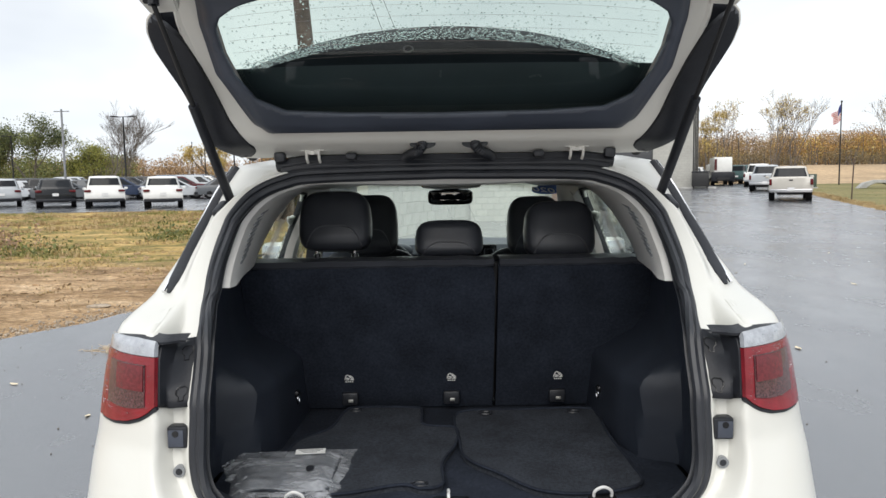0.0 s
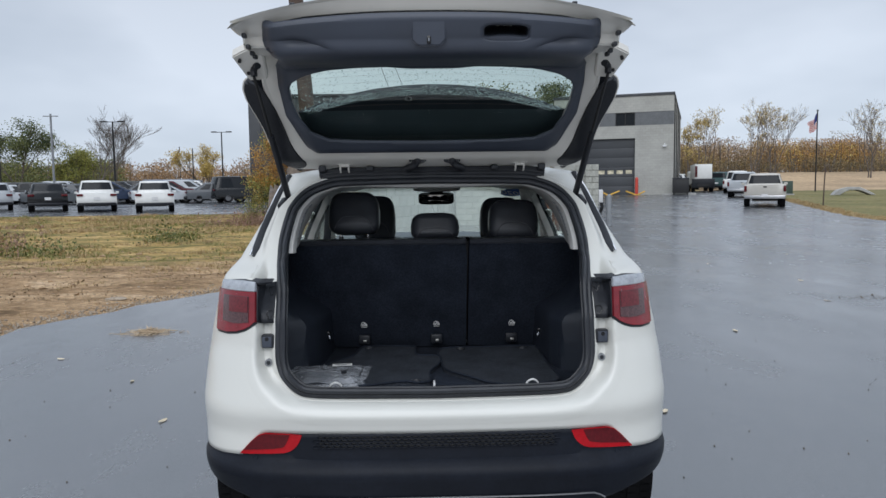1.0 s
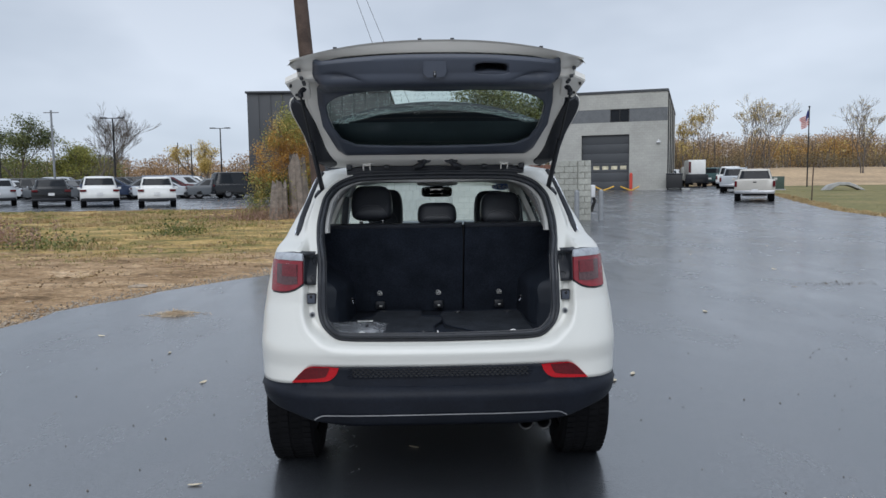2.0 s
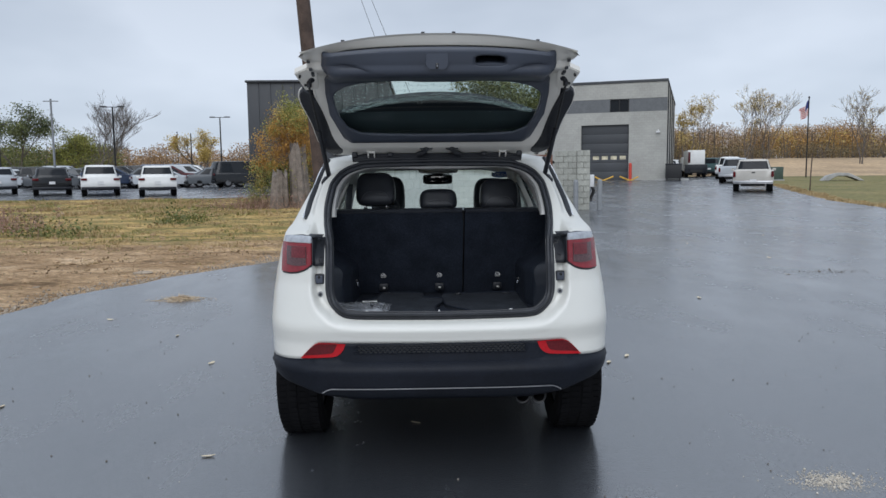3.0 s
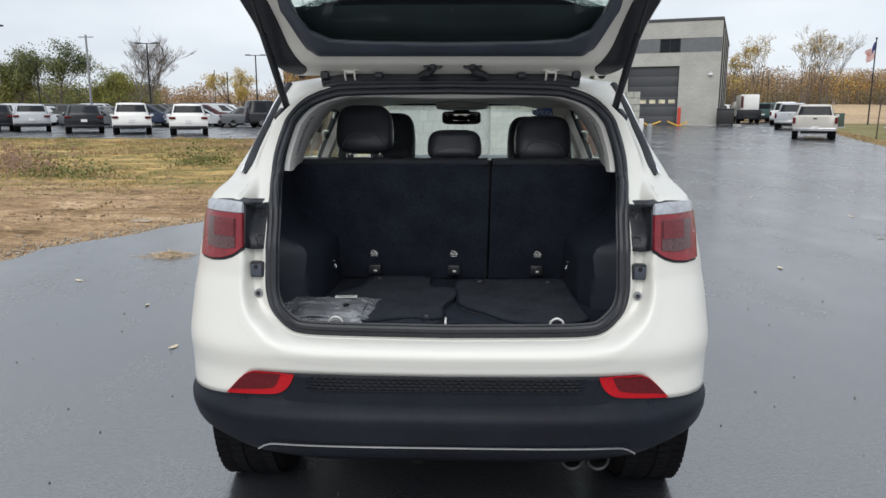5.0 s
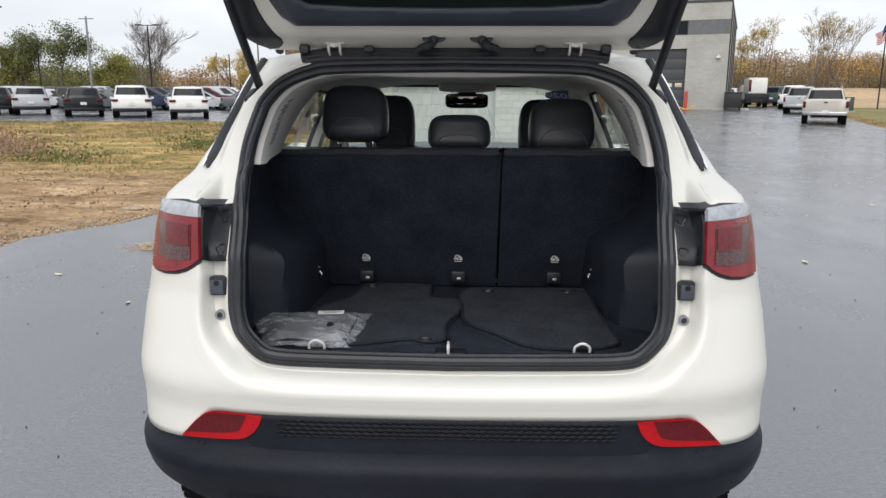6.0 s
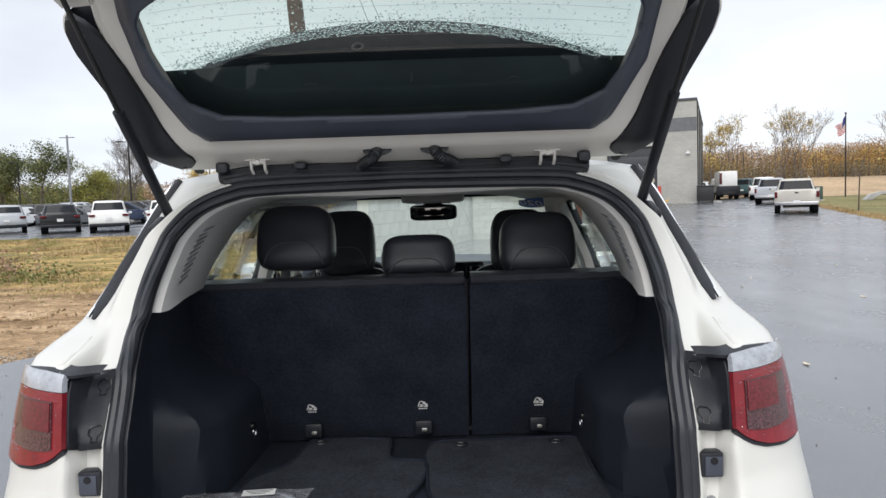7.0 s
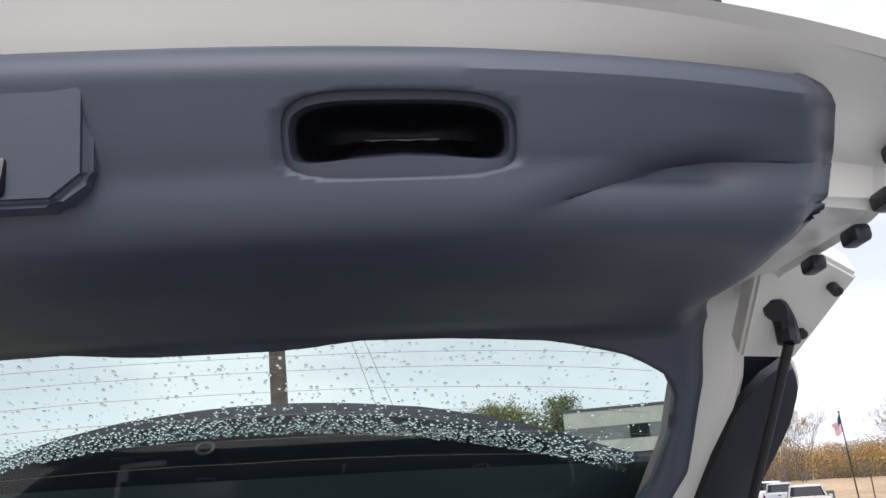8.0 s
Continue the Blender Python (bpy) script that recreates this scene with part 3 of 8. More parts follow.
tagged(sheet("road", road_edge, ys, 0.012, M_asphalt, 0.06), "fresh black asphalt drive, wet with rain", "road", kind="structure")
tagged(sheet("parking_lot", lambda y: (-110, -4.15, 40), [33.6 + 2 * k for k in range(20)], 0.008, M_asphalt, 0.05),
       "wet asphalt parking lot beyond the grass", "parking lot", kind="structure")
tagged(sheet("lawn", lambda y: (table(y, RIGHT) + 0.5, table(y, RIGHT) + 60, 24), [8 + 2 * k for k in range(29)], 0.0, M_lawn),
       "short yellow-green lawn beside the asphalt drive", "lawn", kind="structure")
tagged(sheet("sand_field", lambda y: (24 + (y - 60) * 0.35, 160, 30), [63 + 3 * k for k in range(19)], 0.012, M_sand),
       "bare sandy field rising behind the lawn", "field", kind="structure")


def field_z(x, y):
    """The uneven field: ridges and hummocks that die away at the asphalt."""
    a = sstep(0.15, 1.6, table(y, LEFT) - x) * (1 - sstep(31.5, 33.4, y))
    n = 0.5 * noise.noise(Vector((x * 0.5, y * 0.9, 0.7))) + 0.35 * noise.noise(Vector((x * 1.7, y * 2.6, 4.1))) + 0.22 * noise.noise(Vector((x * 5.0, y * 7.0, 8.3)))
    return gz(x, y) - 0.016 + a * 0.085 * max(0.0, 0.45 + n)


bm = B()
rows = []
for j in range(231):
    y = 3.6 + 30.0 * (j / 230) ** 1.25
    x1 = table(y, LEFT) + 0.10
    rows.append([(x1 - 30.0 * (k / 190) ** 1.3, y, field_z(x1 - 30.0 * (k / 190) ** 1.3, y)) for k in range(191)])
loft(bm, rows)
bmesh.ops.recalc_face_normals(bm, faces=bm.faces)
tagged(finish("field", bm, M_field), "uneven sandy field with thin yellow and green autumn grass", "field", kind="structure")

# ---- buildings and walls ----
def block_material():
    """Pale concrete blocks in courses, drawn by relief and slight tone, for the far facade."""
    m = mat("facade_block", (0.37, 0.365, 0.335), 0.9, vary=0.10, scale=0.5, fine=0.05)
    n, l = m.node_tree.nodes, m.node_tree.links
    p = n["Principled BSDF"]
    co = n.new("ShaderNodeTexCoord")
    mp = n.new("ShaderNodeMapping")
    mp.inputs['Rotation'].default_value = (radians(90), 0, 0)
    br = n.new("ShaderNodeTexBrick")
    br.inputs['Scale'].default_value = 1.0
    br.inputs['Brick Width'].default_value, br.inputs['Row Height'].default_value = 0.4, 0.2
    br.inputs['Mortar Size'].default_value = 0.012
    br.inputs['Color1'].default_value, br.inputs['Color2'].default_value, br.inputs['Mortar'].default_value = (0.95, 0.95, 0.95, 1), (1.04, 1.04, 1.04, 1), (0.88, 0.88, 0.88, 1)
    l.new(co.outputs['Object'], mp.inputs['Vector'])
    l.new(mp.outputs['Vector'], br.inputs['Vector'])
    old = p.inputs['Base Color'].links[0].from_socket
    mx = n.new("ShaderNodeVectorMath")
    mx.operation = 'MULTIPLY'
    l.new(old, mx.inputs[0])
    l.new(br.outputs['Color'], mx.inputs[1])
    l.new(mx.outputs['Vector'], p.inputs['Base Color'])
    return m


M_facade = block_material()


# opaque pale yellow: light seen through the panes is put into the colour
M_pane = mat("lit_look_pane", (0.55, 0.50, 0.36), 0.15, vary=0.35, scale=3)


def garage_building():
    """Block-built service building: origin at its near front corner, front along -x, depth along +y."""
    g = thing("service_building", "pale concrete block service building with a dark roller door", "building", m=pose(19.95, 56.0, gz(20, 56) - 0.05, 0, 0, -20.6))
    L, D, H = 9.7, 24.0, 8.3
    dl, dr, dh = -6.97, -3.02, 4.70
    b0, b1 = 5.72, 6.8

    def w(x0, x1, z0, z1, y0=0.0, y1=0.35):
        bm = B()
        box(bm, ((x0 + x1) / 2, (y0 + y1) / 2, (z0 + z1) / 2), (x1 - x0, y1 - y0, z1 - z0))
        return bm
    part("wall", w(-L, dl, 0, b0), M_facade, g)
    part("wall", w(dr, 0, 0, b0), M_facade, g)
    part("wall", w(dl, dr, dh, b0), M_facade, g)
    part("wall", w(-L, 0, b1, H - 0.22), M_facade, g)
    part("wall", w(-0.35, 0, 0, H - 0.22, 0.352, D), M_facade, g)
    part("wall", w(-L, -L + 0.35, 0, H - 0.22, 0.352, D), M_facade, g)
    part("wall", w(-L + .35, -0.352, 0, H - 0.22, D - 0.35, D), M_facade, g)
    part("band", w(-L, -4.57, b0, b1, 0.02, 0.35), M_bandblk, g, "dark grey block band")
    part("band", w(-3.07, 0, b0, b1, 0.02, 0.35), M_bandblk, g, "dark grey block band")
    win = part("window", w(-4.57, -3.07, b0, b1, 0.10, 0.16), M_dark_glass, g, "dark glazed window")
    bm = B()
    for x in (-4.57, -3.82, -3.07):
        box(bm, (x, 0.07, (b0 + b1) / 2), (0.07, 0.1, b1 - b0))
    for z in (b0 + .03, b1 - .03):
        box(bm, (-3.82, 0.07, z), (1.5, 0.1, 0.07))
    part("window_frame", bm, M_blk, win)
    bm = B()
    box(bm, (-L / 2, D / 2, H - 0.11), (L + 0.12, D + 0.12, 0.22), 0.02)
    part("roof", bm, M_dkmetal, g, "dark metal parapet cap")
    # roller door of six panels, one glazed
    door = new("roller_door")
    door.parent = g
    door["label"] = "dark grey sectional roller door with small panes"
    hh = dh / 6
    for k in range(6):
        bm = B()
        z = hh * (k + 0.5)
        if k == 2:
            box(bm, ((dl + dr) / 2, 0.25, z - 0.27), (dr - dl, 0.06, hh - 0.56), 0.01)
            box(bm, ((dl + dr) / 2, 0.25, z + 0.27), (dr - dl, 0.06, hh - 0.56), 0.01)
            for q in range(6):
                box(bm, (dl + 0.12 + q * (dr - dl - 0.24) / 5, 0.25, z), (0.24, 0.06, 0.36))
        else:
            box(bm, ((dl + dr) / 2, 0.25, z), (dr - dl, 0.06, hh - 0.006), 0.006)
        pn = part("panel", bm, M_dkmetal, door)
        if k == 2:
            for q in range(5):
                bm = B()
                box(bm, (dl + 0.12 + (q + .5) * (dr - dl - 0.24) / 5, 0.27, z), (0.52, 0.015, 0.34))
                part("pane", bm, M_pane, door, "pane coloured pale yellow for the light behind it")
    # pale sheet added behind the door as a bright interior, hidden by the panes
    bm = B()
    box(bm, ((dl + dr) / 2, 0.85, dh / 2), (dr - dl, 0.04, dh))
    part("interior_screen", bm, M_grey, door)
    for k in range(4):
        bm = B()
        y = 1.2 + 5.6 * k
        box(bm, (0.04, y, H / 2 - 0.1), (0.09, 0.14, H - 0.2), 0.02)
        part("pier", bm, M_blk, g, "black steel pier")
    bm = B()
    box(bm, (-0.68, -0.1, 4.0), (0.32, 0.18, 0.16), 0.03)
    box(bm, (-0.68, -0.02, 4.07), (0.08, 0.06, 0.3), 0.01)
    part("wall_light", bm, M_plate, g, "small white wall light")
    bm = B()
    box(bm, (0.5, 0.2, 0.08), (2.6, 2.2, 0.16), 0.03)
    part("concrete_pad", bm, M_conc, g)
    return g


garage_building()

g = thing("dark_building", "tall dark grey metal-clad building wing", "building", m=pose(-8.4, 56.0, gz(-8, 56) - 0.05))
for k in range(12):
    bm = B()
    box(bm, (-5.22 + 0.95 * k, 0.1, 4.1), (0.93, 0.2, 8.2), 0.01)
    part("cladding_panel", bm, M_dkmetal, g)
bm = B()
box(bm, (0, 7.2, 4.05), (11.3, 13.8, 8.1))
part("core", bm, M_dkmetal, g)
bm = B()
box(bm, (0, 7.0, 8.27), (11.6, 14.4, 0.16), 0.02)
part("roof", bm, M_dkmetal, g)
g = thing("link_building", "low pale block link between two building wings", "building", m=pose(4.0, 60.0, gz(4, 60) - 0.05))
bm = B()
box(bm, (0, 4, 2.2), (13.2, 8, 4.4))
part("wall", bm, M_facade, g)
bm = B()
box(bm, (0, 4, 4.5), (13.4, 8.2, 0.2), 0.02)
part("roof", bm, M_dkmetal, g)

# red post and yellow rails at the door
red = thing("red_post", "red painted steel guard post beside the door", "bollard", m=pose(17.1, 56.4, gz(17, 56.4)))
bm = B()
rod(bm, (0, 0, 0), (0, 0, 1.32), 0.13, seg=16)
bmesh.ops.create_uvsphere(bm, u_segments=12, v_segments=6, radius=0.13, matrix=Matrix.Translation((0, 0, 1.32)))
part("post", bm, M_redpaint, red)
yl = thing("yellow_rail", "bent yellow steel rail lying before the door", "guard rail", "rails before the door", m=pose(17.0, 55.6, gz(16, 55.7)))
bm = B()
sweep(bm, [(-1.0, 0, 0.34), (-0.2, 0, 0.03), (0.0, 0.1, 0.03), (0.55, 0, 0.32)], 0.06, 8)
part("rail", bm, M_yellow, yl)
copy_thing(yl, pose(14.7, 56.4, gz(14, 56.5), 0, 0, 180))

# block wall of the refuse enclosure
def block_wall(name, label, x0, x1, y, z0, h, bl=0.62, bh=0.315, depth=0.3, rz=0.0):
    wobj = thing(name, label, "wall", m=pose(x0, y, z0, 0, 0, rz))
    tagged(wobj, kind="structure")
    L = x1 - x0
    bm = B()
    box(bm, (L / 2, depth / 2, h / 2), (L - 0.02, depth - 0.06, h - 0.02))
    part("mortar_core", bm, M_block, wobj)
    meshes = {}
    n = int(round(h / bh))
    for r in range(n):
        x = 0.0
        k = 0
        while x < L - 0.02:
            full = bl / 2 if (r % 2 and k == 0) else bl
            wd = min(full, L - x)
            key = round(wd, 3)
            if key not in meshes:
                b2 = B()
                box(b2, (0, 0, 0), (wd - 0.014, depth, bh - 0.014), 0.008, seg=1)
                ob = part("block", b2, M_block, wobj)
                meshes[key] = ob.data
            else:
                ob = new("block", meshes[key])
                ob.parent = wobj
            ob.location = (x + wd / 2, depth / 2 + 0.006 * math.sin(7.1 * x + 3 * r), bh * (r + 0.5))
            x += wd
            k += 1
    return wobj


zz = gz(0, 22)
block_wall("enclosure_wall", "pale grey concrete block wall of a refuse enclosure", -1.75, 9.9, 16.0, gz(0, 16), 2.2, bl=0.61, rz=70.0)
block_wall("enclosure_wall", "grey concrete block wall of a refuse enclosure", 4.66, 5.61, 22.77, zz, 2.1, bl=0.4, bh=0.21, rz=-45.0)
block_wall("enclosure_wall", "pale concrete block wall behind the enclosure gate", 1.0, 3.7, 23.2, zz, 2.1, bl=0.4, bh=0.21)
block_wall("enclosure_pier", "pale concrete block end pier of the enclosure", 5.34, 5.80, 22.02, zz, 2.1, bl=0.46, bh=0.21, depth=0.4)
gate = thing("enclosure_gate", "reddish-brown boarded gate of the refuse enclosure", "gate", m=pose(3.74, 22.95, zz))
for k in range(5):
    bm = B()
    box(bm, (0.09 + 0.18 * k, 0.0, 1.0), (0.17, 0.04, 1.95), 0.005, seg=1)
    part("board", bm, M_brown, gate)
for z in (0.3, 1.7):
    bm = B()
    box(bm, (0.5, 0.05, z), (1.0, 0.06, 0.1))
    part("rail", bm, M_blk, gate)
hose = thing("hose_box", "small white box with a dark hose on the enclosure pier", "utility box", m=pose(5.80, 22.16, zz))
bm = B()
box(bm, (0.08, 0, 1.02), (0.16, 0.24, 0.44), 0.03)
part("box", bm, M_plate, hose)
bm = B()
sweep(bm, curve([(0.10, -0.02, 0.84), (0.15, -0.03, 0.66), (0.10, 0.02, 0.48), (0.05, 0, 0.30)], 5), 0.055, 8)
part("hose", bm, M_blk, hose, "dark flexible hose")
boll = thing("bollard", "grey painted steel bollard on wet asphalt", "bollard", "bollards by the enclosure", m=pose(5.20, 21.55, gz(5, 21.5)))
bm = B()
rod(bm, (0, 0, -0.02), (0, 0, 1.0), 0.085, seg=18)
bmesh.ops.create_uvsphere(bm, u_segments=16, v_segments=8, radius=0.085, matrix=Matrix.Translation((0, 0, 1.0)))
part("post", bm, M_bollard, boll)
copy_thing(boll, pose(6.12, 21.9, gz(5, 21.9)))

# ---- the white SUV, its origin on the ground under the middle of its tail ----
car = thing("suv", "white compact SUV with its tailgate open on wet asphalt", "car")

Y_OPEN = [(0.77, 0.02), (0.90, 0.045), (1.05, 0.07), (1.164, 0.15), (1.25, 0.285), (1.40, 0.42), (1.50, 0.50), (1.60, 0.57)]
W_SIDE = [(0.20, 0.80), (0.40, 0.80), (0.50, 0.826), (0.58, 0.842), (0.68, 0.848), (0.78, 0.849), (0.90, 0.842), (1.0, 0.829), (1.10, 0.808), (1.20, 0.782), (1.30, 0.74), (1.40, 0.69), (1.50, 0.645), (1.56, 0.61)]
Y_REAR = [(0.20, 0.06), (0.40, -0.04), (0.46, -0.085), (0.55, -0.112), (0.57, -0.108), (0.584, -0.098), (0.596, -0.072), (0.65, -0.064), (0.68, -0.060), (0.72, -0.068), (0.745, -0.073), (0.77, -0.070), (0.85, -0.045), (0.96, -0.010), (1.05, 0.0), (1.17, 0.012), (1.195, 0.035), (1.215, 0.14), (1.235, 0.20), (1.26, 0.235), (1.30, 0.30), (1.40, 0.405), (1.50, 0.495), (1.56, 0.55)]
D_REAR = [(0.20, 0.45), (0.60, 0.50), (0.90, 0.50), (1.10, 0.50), (1.20, 0.50), (1.30, 0.42), (1.45, 0.34), (1.56, 0.28)]
Y_FRONT = [(0.20, 4.20), (0.40, 4.28), (0.70, 4.29), (0.85, 4.22), (0.93, 4.05), (0.98, 3.70), (1.02, 3.34), (1.25, 2.86), (1.50, 2.32), (1.56, 2.18)]
HALF = [(0, .780), (.30, .784), (.425, .789), (.475, .803), (.515, .838), (.537, .872), (.548, .92), (.549, .98), (.549, 1.047), (.558, 1.163), (.577, 1.235), (.582, 1.31), (.572, 1.39), (.556, 1.441), (.508, 1.497), (.433, 1.531), (.34, 1.545), (0, 1.551)]
half = [(p[0], p[1]) for p in curve([(a, b, 0) for a, b in HALF], 6)]
OPENING = half + [(-a, b) for a, b in half[-2:0:-1]]


def hull(u, z):
    """A point of the outer skin, u from 0 (middle of the tail) by 1 (side, rear) and 2 (side, front) to 3 (middle of the nose)."""
    W, yr, D, yf = table(z, W_SIDE), table(z, Y_REAR), table(z, D_REAR), table(z, Y_FRONT)
    Df = 0.75
    e = 0.5
    if u <= 1:
        x = W * min(1.0, u)
        s = min(1.0, u ** (1 / e))
        y = yr + D * (1 - math.sqrt(max(0.0, 1 - s * s)) ** e)
        return Vector((x, y, z))
    if u <= 2:
        return Vector((W * (1 + 0.012 * math.sin(math.pi * (u - 1))), yr + D + (yf - Df - yr - D) * (u - 1), z))
    r = 3 - u
    s = min(1.0, r ** (1 / e))
    return Vector((W * r, yf - Df * (1 - math.sqrt(max(0.0, 1 - s * s)) ** e), z))


def outward(poly):
    """Outward unit normals of a closed outline."""
    out = []
    n = len(poly)
    for i in range(n):
        ax, az = poly[i - 1]
        bx, bz = poly[(i + 1) % n]
        d = Vector((bx - ax, bz - az)).normalized()
        nx, nz = d.y, -d.x
        if nx * poly[i][0] + nz * (poly[i][1] - 1.15) < 0:
            nx, nz = -nx, -nz
        out.append((nx, nz))
    return out


NORM = outward(OPENING)
WIDTH = [0.010 + 0.060 * (1 - max(0.0, nz)) ** 1.3 - 0.036 * max(0.0, -nz) ** 1.5 for nx, nz in NORM]


def grown(k, extra=0.0):
    """The opening's outline, grown by the share k of the jamb's width."""
    return [(p[0] + n[0] * (w * k + extra), p[1] + n[1] * (w * k + extra)) for p, n, w in zip(OPENING, NORM, WIDTH)]


JAMB = grown(1.0)


def at_x(x, z):
    return hull(min(1.0, abs(x) / table(z, W_SIDE)), z).y


def skin(u, z):
    return hull(u, z)


U = [0.82 * k / 40 for k in range(40)] + [1 - (1 - 0.82) * (1 - k / 14) ** 2.2 for k in range(15)] + [1 + k / 44 for k in range(1, 45)] + [2 + 0.2 * (k / 8) ** 2 for k in range(1, 9)] + [2.2 + 0.8 * k / 10 for k in range(1, 11)]
REAR_DOOR = [(0.98, 1.10), (2.03, 1.08), (2.01, 1.465), (1.36, 1.485), (1.10, 1.47)]
FRONT_DOOR = [(2.15, 1.08), (2.98, 1.06), (2.42, 1.44), (2.13, 1.465)]
AXLES = (0.745, 3.38)


def side_hole(y, z):
    if inside((y, z), REAR_DOOR) or inside((y, z), FRONT_DOOR):
        return True
    return any(math.hypot(y - a, z - 0.345) < 0.405 for a in AXLES)


def side_snap(y, z):
    for poly in (REAR_DOOR, FRONT_DOOR):
        q, d = nearest((y, z), poly)
        if d < 0.06:
            return q
    for a in AXLES:
        d = math.hypot(y - a, z - 0.345)
        if abs(d - 0.405) < 0.07:
            return a + (y - a) * 0.405 / d, 0.345 + (z - 0.345) * 0.405 / d
    return y, z


def sill(u):
    """The lower edge of the black cladding."""
    return table(u, [(0, 0.415), (0.5, 0.415), (0.7, 0.44), (0.80, 0.475), (0.9, 0.50), (0.97, 0.53), (1.0, 0.57), (1.04, 0.57), (1.07, 0.45), (1.3, 0.24), (2.2, 0.24), (3, 0.26)])


SPLIT = [(0, 0.684), (0.585, 0.688), (0.67, 0.689), (0.70, 0.680), (0.725, 0.657), (0.75, 0.634), (0.772, 0.611), (0.80, 0.608), (0.87, 0.604), (1.0, 0.600), (3, 0.60)]


def shell(z0, z1, n, notch=True):
    """Half of the skin between two heights, with its openings cut, then mirrored."""
    bm = B()
    zs = [z0 + (z1 - z0) * k / n for k in range(n + 1)]
    lay = bm.verts.layers.float.new("u")
    grid = []
    for z in zs:
        row = []
        for u in U:
            t, cut = (z - z0) / (z1 - z0), table(u, SPLIT)
            zu = cut + (z1 - cut) * t if z0 > 0.5 else sill(u) + (cut - sill(u)) * t
            v = bm.verts.new(skin(u, zu))
            v[lay] = u
            row.append(v)
        grid.append(row)
    for i in range(n):
        for k in range(len(U) - 1):
            c = (grid[i][k].co + grid[i + 1][k + 1].co) / 2
            um = (U[k] + U[k + 1]) / 2
            if um < 1.0 and inside((c.x, c.z), JAMB):
                continue
            if 0.99 < um < 2.05 and side_hole(c.y, c.z):
                continue
            if um > 2.07 and 1.04 < c.z < 1.515:
                continue
            bm.faces.new((grid[i][k], grid[i][k + 1], grid[i + 1][k + 1], grid[i + 1][k]))
    for v in [v for v in bm.verts if not v.link_faces]:
        bm.verts.remove(v)
    for v in bm.verts:
        if not any(len(e.link_faces) == 1 for e in v.link_edges):
            continue
        u = v[lay]
        if u < 0.999 and 0.70 < v.co.z < 1.559:
            q, d = nearest((v.co.x, v.co.z), JAMB)
            if d < 0.03:
                v.co.x, v.co.z = q
                v.co.y = at_x(v.co.x, v.co.z)
        elif 0.99 < u < 2.06 and v.co.z < 1.559 and abs(v.co.z - table(u, SPLIT)) > 0.001:
            y, z = side_snap(v.co.y, v.co.z)
            v.co.y, v.co.z = y, z
            v.co.x = hull(1.2, z).x
    mirror_x(bm)
    return bm


body = part("body", shell(0.655, 1.56, 62), M_white, car, "pearl white painted body shell")
solidify(body, 0.014)
low = part("lower_cladding", shell(0.24, 0.655, 16), M_bumper, car, "grained black plastic bumper and cladding")
solidify(low, 0.014)

# roof
bm = B()
rim = [hull(u, 1.56) for u in U]
rows = []
for k in range(9):
    s = 1 - k / 8
    row = []
    for p in rim:
        c = Vector((0, min(max(p.y, 0.85), 1.9), 0))
        q = c + (Vector((p.x, p.y, 0)) - c) * s
        row.append((q.x, q.y, 1.56 + 0.055 * (1 - s ** 2.2)))
    rows.append(row)
loft(bm, rows)
mirror_x(bm)
bmesh.ops.remove_doubles(bm, verts=bm.verts, dist=1e-4)
bmesh.ops.recalc_face_normals(bm, faces=bm.faces)
part("roof", bm, M_white, car)
# underbody
bm = B()
box(bm, (0, 2.45, 0.37), (1.16, 3.1, 0.13), 0.04)
part("underbody", bm, M_blk, car)

